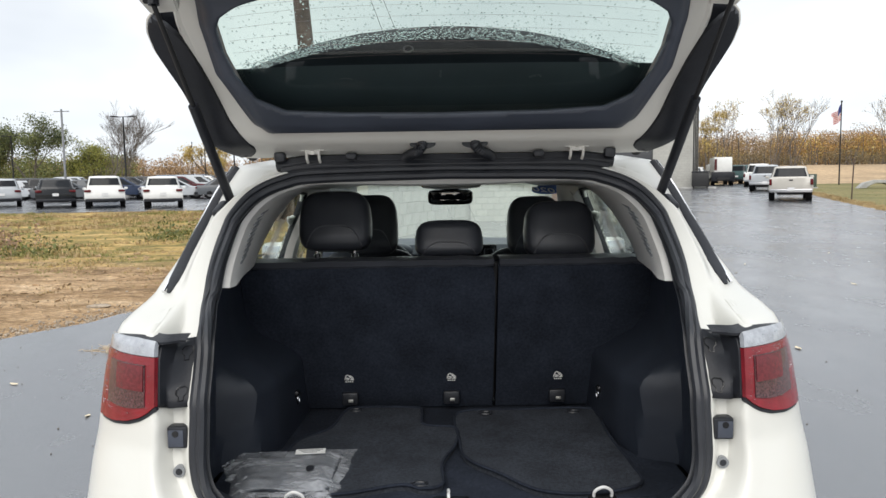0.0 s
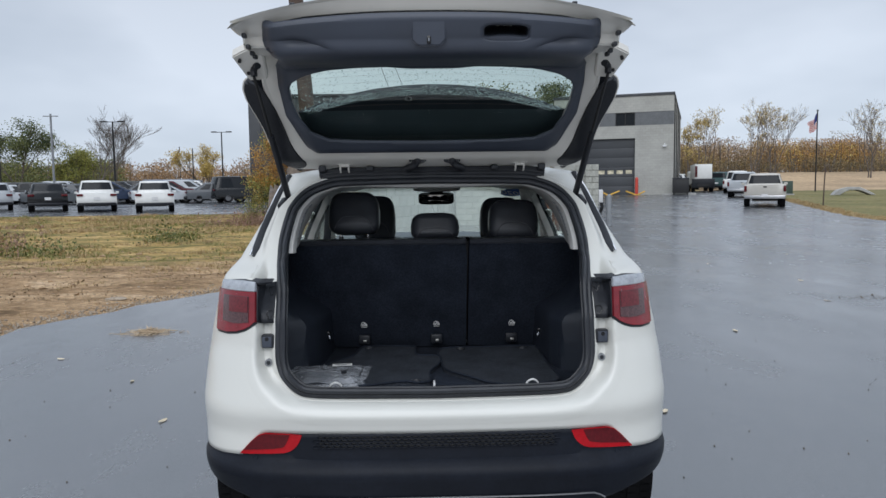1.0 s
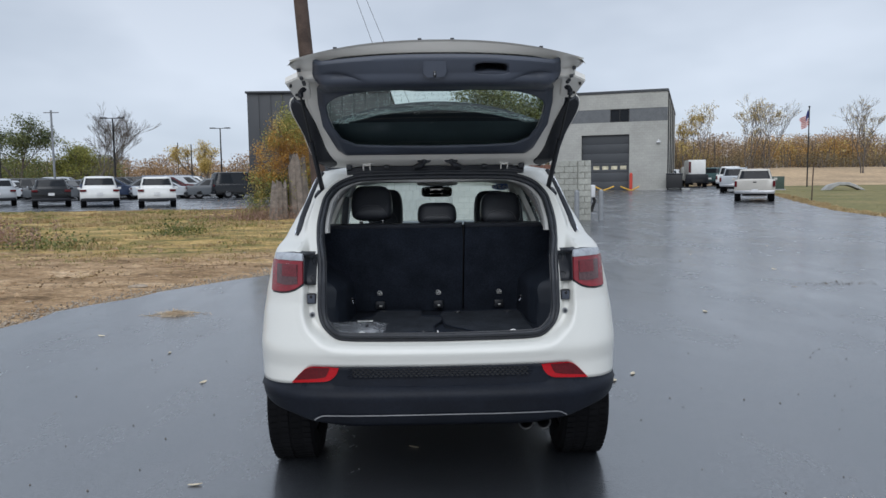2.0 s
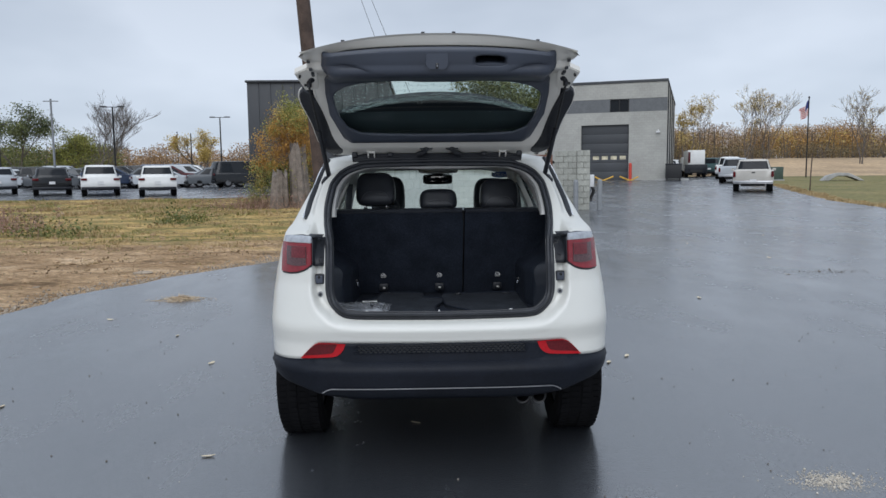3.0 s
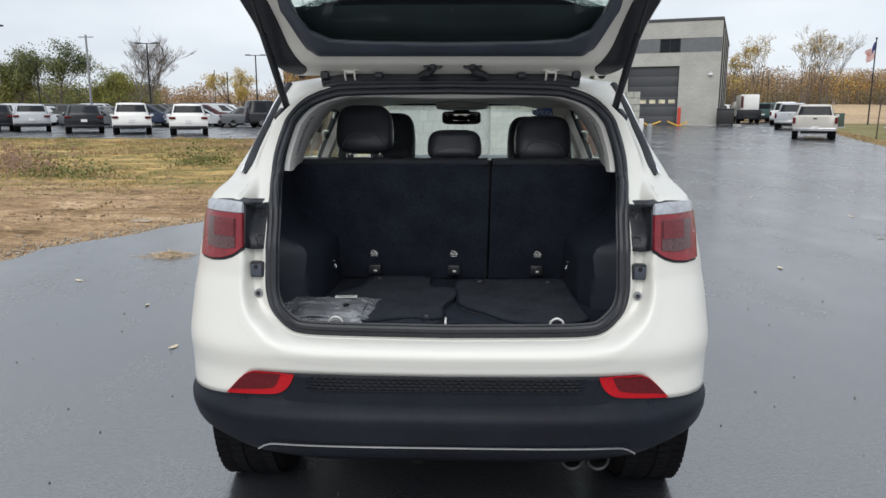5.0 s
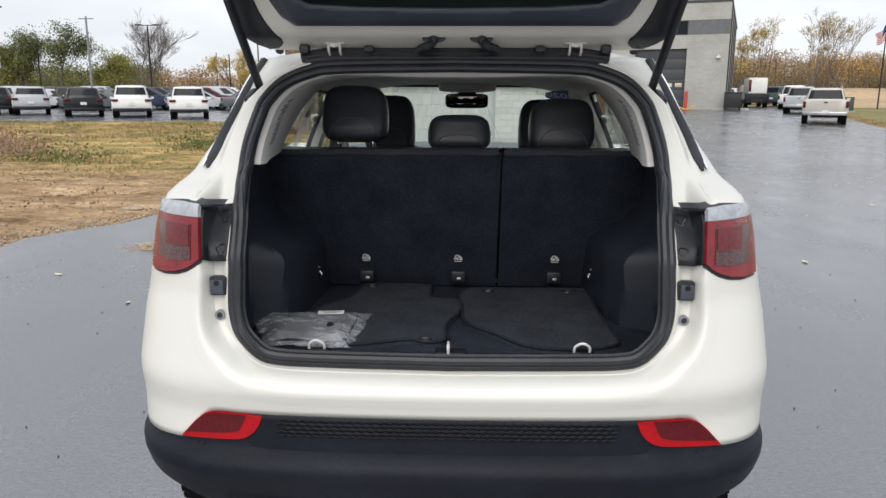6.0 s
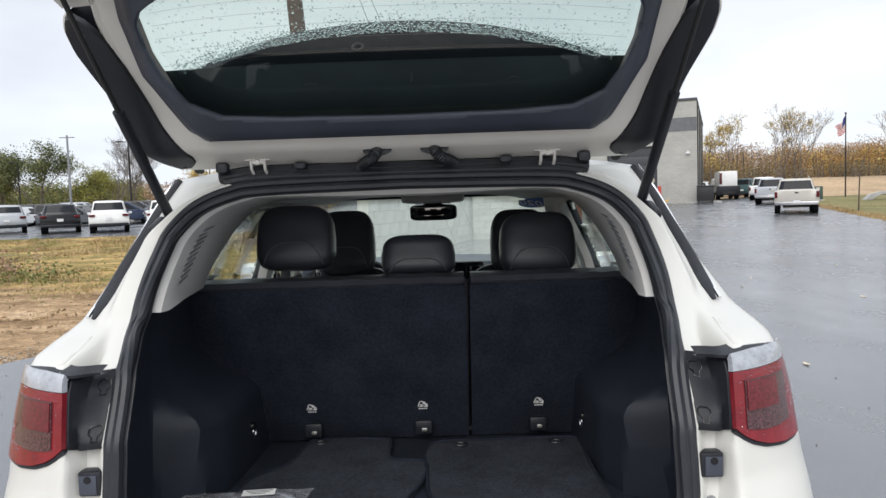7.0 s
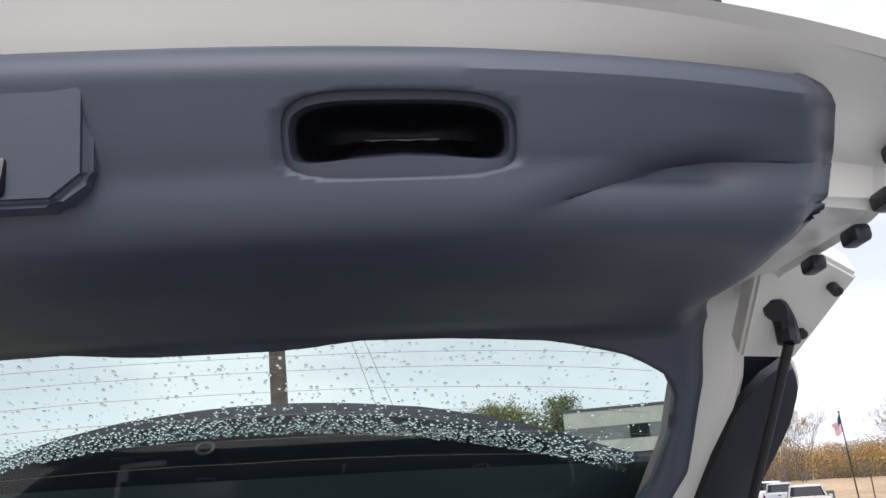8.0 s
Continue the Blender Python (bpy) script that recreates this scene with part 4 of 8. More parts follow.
# wheels
def wheel(x, y):
    s = 1 if x > 0 else -1
    t = B()
    prof = [(0.205, -0.085), (0.235, -0.105), (0.29, -0.112), (0.325, -0.105), (0.342, -0.085), (0.346, -0.03), (0.346, 0.03), (0.342, 0.085), (0.325, 0.105), (0.29, 0.112), (0.235, 0.105), (0.205, 0.085)]
    seg = 56
    rows = [[(x + w * 1.1, y + r * math.cos(2 * math.pi * k / seg), 0.346 + r * math.sin(2 * math.pi * k / seg)) for r, w in prof] for k in range(seg)]
    rows.append(rows[0])
    loft(t, rows)
    for k in range(64):
        a = 2 * math.pi * k / 64
        for w, tw in ((-0.082, 0.5), (-0.028, -0.4), (0.028, 0.4), (0.082, -0.5)):
            c = (x + w, y + 0.347 * math.cos(a + 0.02 * tw), 0.346 + 0.347 * math.sin(a + 0.02 * tw))
            box(t, c, (0.044, 0.026, 0.005), rot=(math.degrees(a) - 90, 0, tw * 20))
    bmesh.ops.remove_doubles(t, verts=t.verts, dist=1e-5)
    bmesh.ops.recalc_face_normals(t, faces=t.faces)
    hold = new("wheel")
    hold.parent = car
    part("tyre", t, M_tyre, hold, "wet black tyre with a blocky tread")
    r = B()
    rod(r, (x - 0.085 * s, y, 0.346), (x + 0.075 * s, y, 0.346), 0.21, seg=40)
    part("barrel", r, M_blk, hold)
    r = B()
    for k in range(5):
        a = 2 * math.pi * k / 5 + 0.3
        for da in (-0.16, 0.16):
            p = (x + 0.092 * s, y + 0.2 * math.cos(a + da), 0.346 + 0.2 * math.sin(a + da))
            q = (x + 0.085 * s, y + 0.03 * math.cos(a), 0.346 + 0.03 * math.sin(a))
            sweep(r, [q, p], 0.018, 8, up=(1, 0, 0))
    rod(r, (x + 0.05 * s, y, 0.346), (x + 0.1 * s, y, 0.346), 0.05, 0.042, seg=20)
    sweep(r, [(x + 0.09 * s, y + 0.205 * math.cos(2 * math.pi * k / 40), 0.346 + 0.205 * math.sin(2 * math.pi * k / 40)) for k in range(40)], 0.012, 8, closed=True, up=(1, 0, 0))
    part("rim", r, M_alu, hold, "silver alloy rim")
    b2 = B()
    n = 20
    rows = [[(x + dx * s, y + 0.42 * math.cos(math.pi * k / n), 0.35 + 0.42 * math.sin(math.pi * k / n)) for dx in (-0.22, 0.07)] for k in range(3, n - 2)]
    loft(b2, rows)
    part("wheel_liner", b2, M_blk, hold)


for x in (-0.762, 0.762):
    for y in AXLES:
        wheel(x, y)

# jamb round the tailgate opening
bm = B()
rows = []
K = 14


def jamb_point(i, t):
    """A point of the jamb, t from the seal (0) to the outer skin (1); the sill is a shelf with a rounded edge."""
    (x0, z0), (nx, nz), w = OPENING[i], NORM[i], WIDTH[i]
    b = max(0.0, -nz) ** 1.5
    g = (1 - b) * t + b * (0.18 * t + 0.82 * t ** 5)
    q = (1 - b) * sstep(0.60, 1.0, t) + b * (1 - (1 - t) ** 1.25)
    x, z = x0 + nx * w * g, z0 + nz * w * g
    yo = table(z0, Y_OPEN) + (1 - b) * 0.022 * sstep(0.05, 0.4, t) * (1.0 if z0 < 1.1 else 0.0)
    return Vector((x, yo * (1 - q) + at_x(x, z) * q, z))


for k in range(K + 1):
    rows.append([jamb_point(i, k / K) for i in range(len(OPENING))])
for grow, lift in ((0.006, 0.0016), (0.014, 0.0015), (0.024, 0.0011), (0.034, 0.0005)):
    row = []
    for i in range(len(OPENING)):
        x, z = OPENING[i][0] + NORM[i][0] * (WIDTH[i] + grow), OPENING[i][1] + NORM[i][1] * (WIDTH[i] + min(grow, 0.008 if NORM[i][1] > 0.3 else grow))
        row.append(Vector((x, at_x(x, z) - lift, z)))
    rows.append(row)
loft(bm, rows, closed=True)
bmesh.ops.recalc_face_normals(bm, faces=bm.faces)
jamb = part("jamb", bm, M_white, car, "white painted tailgate jamb")
low_run = [i for i in range(len(OPENING)) if NORM[i][1] < -0.35]
low_run.sort(key=lambda i: OPENING[i][0])
bm = B()
sweep(bm, [jamb_point(i, 0.30) + Vector((0, 0, 0.0003)) for i in low_run], 0.0016, 6)
part("sill_gap", bm, M_whitein, jamb)


def ring(off, dy, every=1):
    return [Vector((p[0] + n[0] * off, table(p[1], Y_OPEN) + dy, p[1] + n[1] * off)) for p, n in list(zip(OPENING, NORM))[::every]]


bm = B()
sweep(bm, ring(-0.008, -0.006), 0.010, 8, closed=True, up=(0, 1, 0.5), flat=0.8)
sweep(bm, ring(-0.026, -0.012), 0.011, 8, closed=True, up=(0, 1, 0.5))
loft(bm, [ring(0.002, 0.002), ring(-0.018, -0.002), ring(-0.038, 0.006)], closed=True)
part("weather_seal", bm, M_rubber, car, "black rubber weather seal round the opening")


def normal_at(u, z):
    a = hull(min(u + 0.01, 2.99), z) - hull(max(u - 0.01, 0.0), z)
    b = hull(u, z + 0.01) - hull(u, z - 0.01)
    n = a.cross(b)
    return n.normalized()


def patch(bm, side, u0, u1, zlo, zhi, off, nu=14, nz=8, edge=0.012):
    """A slightly pillowed piece on the skin between two curves, with turned-in edges; side is 1 or -1."""
    rows = []
    for j in range(-1, nz + 2):
        row = []
        for i in range(-1, nu + 2):
            a, t = min(1, max(0, i / nu)), min(1, max(0, j / nz))
            lo0, hi0 = zlo(a), zhi(a)
            z = lo0 + (hi0 - lo0) * t
            ua = (u0(t) if callable(u0) else u0)
            ub = (u1(t) if callable(u1) else u1)
            u = ua + (ub - ua) * a
            o = off if (0 <= i <= nu and 0 <= j <= nz) else off - edge
            p = hull(u, z) + normal_at(u, z) * o
            row.append((p.x * side, p.y, p.z))
        rows.append(row)
    loft(bm, rows, flip=(side < 0))


def patch_x(bm, side, x0, x1, lo, hi, off, nx=26, nz=8, edge=0.012, grow=0.0):
    """A piece on the skin between two height curves over x, with turned-in edges."""
    rows = []
    for j in range(-1, nz + 2):
        row = []
        for i in range(-1, nx + 2):
            a, t = min(1, max(0, i / nx)), min(1, max(0, j / nz))
            x = x0 + (x1 - x0) * a
            zl, zh = (lo(x) if callable(lo) else table(x, lo)), (hi(x) if callable(hi) else table(x, hi))
            z = zl + (zh - zl) * t
            o = off if (0 <= i <= nx and 0 <= j <= nz) else off - edge
            u = min(0.999, x / table(z, W_SIDE))
            p = hull(u, z) + normal_at(u, z) * o
            row.append((p.x * side, p.y, p.z))
        rows.append(row)
    loft(bm, rows, flip=(side < 0))


LAMP_LOW = [(0.611, 1.050), (0.63, 1.034), (0.65, 1.023), (0.68, 1.013), (0.72, 1.008), (0.76, 1.010), (0.80, 1.018), (0.84, 1.03)]
LAMP_TOP = [(0.611, 1.177), (0.66, 1.180), (0.72, 1.179), (0.76, 1.175), (0.80, 1.170)]
REFL_LOW = [(0.451, 0.679), (0.458, 0.660), (0.47, 0.642), (0.49, 0.628), (0.51, 0.6225), (0.56, 0.619), (0.62, 0.615), (0.664, 0.6115)]
REFL_TOP = [(0.451, 0.6835), (0.505, 0.687), (0.575, 0.687), (0.60, 0.678), (0.625, 0.656), (0.645, 0.634), (0.664, 0.613)]
wet = random.Random(41)
for s in (1, -1):
    lamp = new("tail_light")
    lamp.parent = car
    lamp["label"] = "red and clear tail light wet with rain"
    bm = B()
    patch_x(bm, s, 0.612, 0.766, LAMP_LOW, lambda x: 1.149, 0.008)
    part("red_lens", bm, M_red, lamp)
    bm = B()
    patch_x(bm, s, 0.612, 0.752, lambda x: 1.1505, LAMP_TOP, 0.009, nz=4)
    part("clear_lens", bm, M_clearlens, lamp, "clear upper lens strip")
    bm = B()
    patch_x(bm, s, 0.634, 0.735, lambda x: 1.046 - 0.006 * math.sin((x - 0.634) * 31), lambda x: 1.132, 0.0105, nz=6, edge=0.004)
    part("inner_lens", bm, M_smoke, lamp, "smoked square lens inset")
    bm = B()
    patch_x(bm, s, 0.637, 0.708, lambda x: 1.078, lambda x: 1.130, 0.0125, nz=6, edge=0.003)
    part("bulb_window", bm, M_bulb, lamp)
    bm = B()
    sweep(bm, [(s * x, at_x(x, table(x, LAMP_LOW)) + 0.0, table(x, LAMP_LOW) - 0.003) for x in np.linspace(0.612, 0.763, 24)], 0.0055, 6)
    part("gasket", bm, M_rubber, lamp)
    bm = B()
    cap_rows = []
    for k in range(21):
        x = 0.562 + 0.178 * k / 20
        zt_ = table(max(0.611, x), LAMP_TOP)
        y_ = at_x(max(0.60, x), zt_) + 0.030 * (1 - sstep(0.562, 0.61, x))
        t_ = 0.009 * math.sin(math.pi * (0.12 + 0.80 * k / 20))
        cap_rows.append([(s * x, y_ + 0.030, zt_ + t_ + 0.006), (s * x, y_ + 0.006, zt_ + t_ * 0.9), (s * x, y_ - 0.004, zt_ + t_ * 0.4), (s * x, y_ - 0.002, zt_ - 0.003), (s * x, y_ + 0.02, zt_ - 0.004)])
    loft(bm, cap_rows, flip=(s > 0))
    part("lamp_cap", bm, M_black, lamp, "black plastic cap over the lamp")
    bm = B()
    for k in range(190):
        x, z = wet.uniform(0.62, 0.755), wet.uniform(1.03, 1.18)
        if z < table(x, LAMP_LOW) + 0.008:
            continue
        u = x / table(z, W_SIDE)
        n_ = normal_at(u, z)
        c = hull(u, z) + n_ * 0.0090
        r = wet.choice((0.0009, 0.0012, 0.0015))
        res = bmesh.ops.create_icosphere(bm, subdivisions=1, radius=r)
        bmesh.ops.translate(bm, vec=(c.x * s, c.y, c.z), verts=res['verts'])
    tagged(part("rain_drops", bm, M_drop, lamp), kind="stuff")
    # dark plate between lamp and seal
    bm = B()
    rows = []
    for k in range(9):
        z = 1.040 + 0.132 * k / 8
        yo, yl = table(z, Y_OPEN), at_x(0.612, z)
        top = 0.012 * max(0, k - 6) / 2
        rows.append([(s * 0.548, yo + 0.004, z), (s * 0.552, yo + 0.004, z), (s * 0.570, yo * 0.86 + yl * 0.14, z), (s * 0.592, yo * 0.62 + yl * 0.38 + top, z), (s * 0.600, yl + 0.022 + top, z), (s * 0.607, yl + 0.004 + top, z + 0.006), (s * 0.616, yl + 0.003 + top, z + 0.006)])
    loft(bm, rows, flip=(s < 0))
    plate = part("backing_plate", bm, M_black, lamp, "black plastic plate beside the lamp")
    solidify(plate, 0.006)
    for zc in (1.065, 1.142):
        bm = B()
        yc = table(zc, Y_OPEN) * 0.86 + at_x(0.612, zc) * 0.14
        sl = (table(zc + 0.02, Y_OPEN) - table(zc - 0.02, Y_OPEN)) / 0.04
        q = [(0.566, -0.012), (0.566, -0.004), (0.5605, 0.002), (0.5605, 0.010), (0.565, 0.015), (0.576, 0.015), (0.5805, 0.010), (0.5805, 0.002), (0.575, -0.004), (0.575, -0.012)]
        sweep(bm, [(s * x, yc + sl * dz * 0.86 - 0.0015 - (x - 0.57) * 0.6, zc + dz) for x, dz in q], 0.0012, 5, closed=True)
        part("clip", bm, M_gloss, lamp)
    # bracket and bump stop on the jamb
    bm = B()
    box(bm, (s * 0.577, 0.071, 0.977), (0.043, 0.03, 0.047), 0.004)
    br = part("jamb_bracket", bm, M_black, car, "small black square bracket")
    bm = B()
    box(bm, (s * 0.580, 0.0555, 0.9755), (0.033, 0.003, 0.036), 0.001)
    part("bracket_face", bm, M_trim, br)
    bm = B()
    rod(bm, (s * 0.580, 0.058, 0.986), (s * 0.580, 0.0525, 0.986), 0.0075, 0.0068, 14)
    part("bracket_hole", bm, M_gloss, br)
    bm = B()
    rod(bm, (s * 0.577, 0.085, 0.903), (s * 0.577, 0.056, 0.903), 0.0135, 0.0125, 20)
    st = part("bump_stop", bm, M_bollard, car, "round grey rubber bump stop")
    bm = B()
    rod(bm, (s * 0.577, 0.058, 0.903), (s * 0.577, 0.0535, 0.903), 0.0085, 0.006, 16)
    part("stop_core", bm, M_rubber, st)
    # reflector
    refl = new("reflector")
    refl.parent = car
    refl["label"] = "bright red bumper reflector"
    bm = B()
    patch_x(bm, s, 0.451, 0.664, REFL_LOW, REFL_TOP, 0.004, nz=6)
    part("red_lens", bm, M_redglow, refl)
    bm = B()
    patch_x(bm, s, 0.490, 0.652, [(0.490, 0.682), (0.50, 0.658), (0.51, 0.642), (0.55, 0.635), (0.62, 0.629), (0.652, 0.624)], lambda x: table(x, REFL_TOP) - 0.0025, 0.0058, nz=6, edge=0.003)
    part("dark_lens", bm, M_reddark, refl, "dark red inner lens")
    # dark trim with a bright edge from the roof down the rear pillar
    bm = B()
    zz_ = [1.246, 1.30, 1.36, 1.42, 1.48, 1.53, 1.553]
    line = [hull(u, z) + normal_at(u, z) * 0.004 for u, z in zip((0.885, 0.905, 0.925, 0.94, 0.95, 0.955, 0.955), zz_)]
    line = [Vector((p.x * s, p.y, p.z)) for p in line]
    run = curve(line, 5)
    sweep(bm, run, [0.005 + 0.012 * sstep(0, 0.08, k / (len(run) - 1)) - 0.006 * sstep(0.2, 1.0, k / (len(run) - 1)) for k in range(len(run))], 8, flat=0.5)
    strip = part("pillar_strip", bm, M_black, car, "black pillar trim strip with a bright edge")
    bm = B()
    sweep(bm, curve([p + Vector((s * 0.014, 0.004, 0.002)) for p in line], 5), 0.0045, 6)
    part("bright_edge", bm, M_chrome, strip)
    # roof rail
    bm = B()
    sweep(bm, curve([(s * 0.565, 0.72, 1.585), (s * 0.572, 0.80, 1.628), (s * 0.58, 1.4, 1.645), (s * 0.57, 2.0, 1.63), (s * 0.56, 2.1, 1.59)], 6), 0.014, 8)
    part("roof_rail", bm, M_blk, car)
    # door mirror
    bm = B()
    box(bm, (s * 0.96, 2.78, 1.10), (0.20, 0.10, 0.14), 0.04, seg=3)
    box(bm, (s * 0.86, 2.80, 1.05), (0.10, 0.06, 0.05), 0.015)
    dm = part("door_mirror", bm, M_white, car)
    bm = B()
    box(bm, (s * 0.96, 2.726, 1.10), (0.165, 0.006, 0.11), 0.002)
    part("mirror_glass", bm, M_chrome, dm)
    # side panes
    for poly in (REAR_DOOR, FRONT_DOOR):
        bm = B()
        vs = [bm.verts.new((s * (hull(1.2, z).x - 0.018), y, z)) for y, z in poly]
        bm.faces.new(vs if s > 0 else vs[::-1])
        ob = part("side_window", bm, M_glass, car)
        solidify(ob, 0.004)
        ob.visible_shadow = False
        bm = B()
        sweep(bm, [(s * (hull(1.2, z).x - 0.008), y, z) for y, z in poly], 0.016, 8, closed=True, flat=0.7)
        part("window_frame", bm, M_black, ob)
    # door shut lines and handles
    for yd in (2.06, 3.0):
        bm = B()
        sweep(bm, [(s * (hull(1.0 + (yd - 0.42) / 3.12, z).x + 0.001), yd, z) for z in (0.48, 0.6, 0.7, 0.8, 0.9, 1.0, 1.06)], 0.004, 6)
        part("door_gap", bm, M_blk, car)
    for yd in (1.15, 2.28):
        bm = B()
        sweep(bm, curve([(s * (hull(1.3, 0.97).x), yd, 0.965), (s * (hull(1.3, 0.97).x + 0.03), yd + 0.03, 0.968), (s * (hull(1.3, 0.97).x + 0.03), yd + 0.15, 0.97), (s * (hull(1.3, 0.97).x), yd + 0.19, 0.972)], 4), 0.012, 8)
        part("door_handle", bm, M_white, car)
    # head lamp
    bm = B()
    patch(bm, s, 2.35, 2.85, lambda a: 0.80 - 0.0 * a, lambda a: 0.88, 0.012, nz=5)
    part("headlight", bm, M_clearlens, car)

# honeycomb grille in the bumper
bm = B()
patch(bm, 1, 0.0, 0.462, lambda a: 0.640, lambda a: 0.680, 0.001, nz=3, edge=0.0)
mirror_x(bm)
gr = part("bumper_grille", bm, M_gloss, car, "black honeycomb grille strip in the bumper")
bm = B()
hexes = 36
for r in range(4):
    for c in range(hexes):
        x = -0.40 + 0.80 * (c + 0.5 * (r % 2)) / (hexes - 0.5)
        z = 0.6465 + 0.0098 * r
        yb = at_x(x, z) - 0.008
        for k in range(6):
            a0, a1 = math.pi / 3 * k + math.pi / 6, math.pi / 3 * (k + 1) + math.pi / 6
            rx, rz = 0.0128, 0.0064
            p0 = (x + rx * math.cos(a0), yb, z + rz * math.sin(a0))
            p1 = (x + rx * math.cos(a1), yb, z + rz * math.sin(a1))
            if k < 3 or r == 0:
                sweep(bm, [p0, p1], 0.0019, 4)
tagged(part("grille_mesh", bm, M_bumper, gr, smooth=0), kind="stuff")

# bright strip and valance under the bumper
bm = B()
pts = [Vector((x, hull(min(1, abs(x) / 0.87), 0.475).y - 0.006, 0.477 - 0.016 * max(0, (abs(x) - 0.51) / 0.045) ** 2)) for x in np.linspace(-0.56, 0.56, 61)]
sweep(bm, pts, 0.0030, 6, flat=1.0)
part("chrome_strip", bm, M_alu, car, "thin bright strip along the lower bumper")
bm = B()
rows = []
for x in np.linspace(-0.60, 0.60, 31):
    y0 = hull(abs(x) / 0.87, 0.42).y
    dz = 0.018 * (1 - (x / 0.60) ** 4)
    rows.append([(x, y0 - 0.004, 0.452), (x, y0 + 0.010, 0.446 - dz), (x, y0 + 0.05, 0.440 - 1.6 * dz), (x, y0 + 0.22, 0.44 - dz)])
loft(bm, rows)
part("valance", bm, M_bumper, car)
bm = B()
box(bm, (0.10, 0.55, 0.36), (0.56, 0.24, 0.13), 0.06, seg=4)
part("silencer", bm, M_blk, car)
for x in (0.387, 0.466):
    bm = B()
    seg = 24
    rows = []
    for r, y in ((0.030, 0.30), (0.034, 0.02), (0.036, -0.005), (0.034, -0.012), (0.028, -0.008), (0.026, 0.06), (0.02, 0.2)):
        rows.append([(x + r * math.cos(2 * math.pi * k / seg), y, 0.405 + r * math.sin(2 * math.pi * k / seg)) for k in range(seg)])
    loft(bm, rows, closed=True)
    part("exhaust_tip", bm, M_blk, car, "dark sooty round exhaust tip")

# windscreen
bm = B()
rows = []
for k in range(15):
    z = 1.035 + 0.485 * k / 14
    rows.append([hull(3 - 0.935 * i / 16, z) - Vector((0, 0.006, 0)) for i in range(17)])
loft(bm, rows)
mirror_x(bm)
ws = part("windscreen", bm, M_wind, car, "rain-wet misted windscreen")
ws.visible_shadow = False
bm = B()
sweep(bm, [Vector((a * p.x, p.y - 0.004, p.z)) for a in (1,) for p in [hull(3 - 0.93 * i / 16, 1.517) for i in range(-16, 17) if i >= 0]], 0.02, 6, flat=0.5)
mirror_x(bm)
part("windscreen_trim", bm, M_black, ws)
for x0, x1 in ((-0.5, 0.1), (0.12, 0.62)):
    bm = B()
    sweep(bm, [(x0, 3.33, 1.06), ((x0 + x1) / 2, 3.30, 1.075), (x1, 3.22, 1.08)], 0.008, 6)
    part("wiper", bm, M_blk, ws)

# ---- inside the car ----
FLOOR = 0.752
# dark rail between roof and tailgate
bm = B()
sweep(bm, [(x, 0.548 - 0.02 * abs(x) ** 2, 1.568 - 0.012 * max(0, abs(x) - 0.36) / 0.1) for x in np.linspace(-0.455, 0.455, 27)], 0.017, 8)
sweep(bm, [(x, 0.538 - 0.02 * abs(x) ** 2, 1.556 - 0.016 * max(0, abs(x) - 0.34) / 0.1) for x in np.linspace(-0.44, 0.44, 27)], 0.0125, 8)
part("hinge_rail_seal", bm, M_rubber, car)
# cargo floor and sill
bm = B()
box(bm, (0, 0.60, FLOOR - 0.02), (1.20, 0.82, 0.04), 0.006)
part("cargo_floor", bm, M_carpet, car, "dark carpeted cargo floor")
bm = B()
rows = []
for x in np.linspace(-0.56, 0.56, 29):
    c = max(0, (abs(x) - 0.42) / 0.14) ** 2
    rows.append([(x, 0.088 + 0.02 * c, 0.742 + 0.05 * c), (x, 0.105 + 0.02 * c, 0.760 + 0.05 * c), (x, 0.15 + 0.02 * c, 0.763 + 0.045 * c), (x, 0.20 + 0.03 * c, 0.762 + 0.03 * c), (x, 0.225 + 0.03 * c, 0.752)])
loft(bm, rows)
bmesh.ops.recalc_face_normals(bm, faces=bm.faces)
sillp = part("sill_plate", bm, M_lining, car, "black plastic loading sill")
bm = B()
box(bm, (0.0, 0.195, 0.764), (0.085, 0.045, 0.010), 0.004)
lb = part("latch_base", bm, M_black, sillp)
bm = B()
sweep(bm, curve([(-0.006, 0.17, 0.766), (-0.006, 0.168, 0.788), (-0.006, 0.205, 0.788), (-0.006, 0.207, 0.766)], 4), 0.0038, 8)
part("striker", bm, M_coat, lb, "bright steel latch striker")


def side_x(y, z):
    """Half width of the cargo bay's lining."""
    wh = sstep(0.425, 0.475, y) * (1 - sstep(0.945, 1.05, z))
    base = 0.612 - 0.03 * sstep(0.46, 0.60, y) + 0.062 * sstep(0.30, 0.80, y) * sstep(0.98, 1.12, z)
    return base - 0.098 * wh - 0.02 * sstep(0.45, 0.9, y)


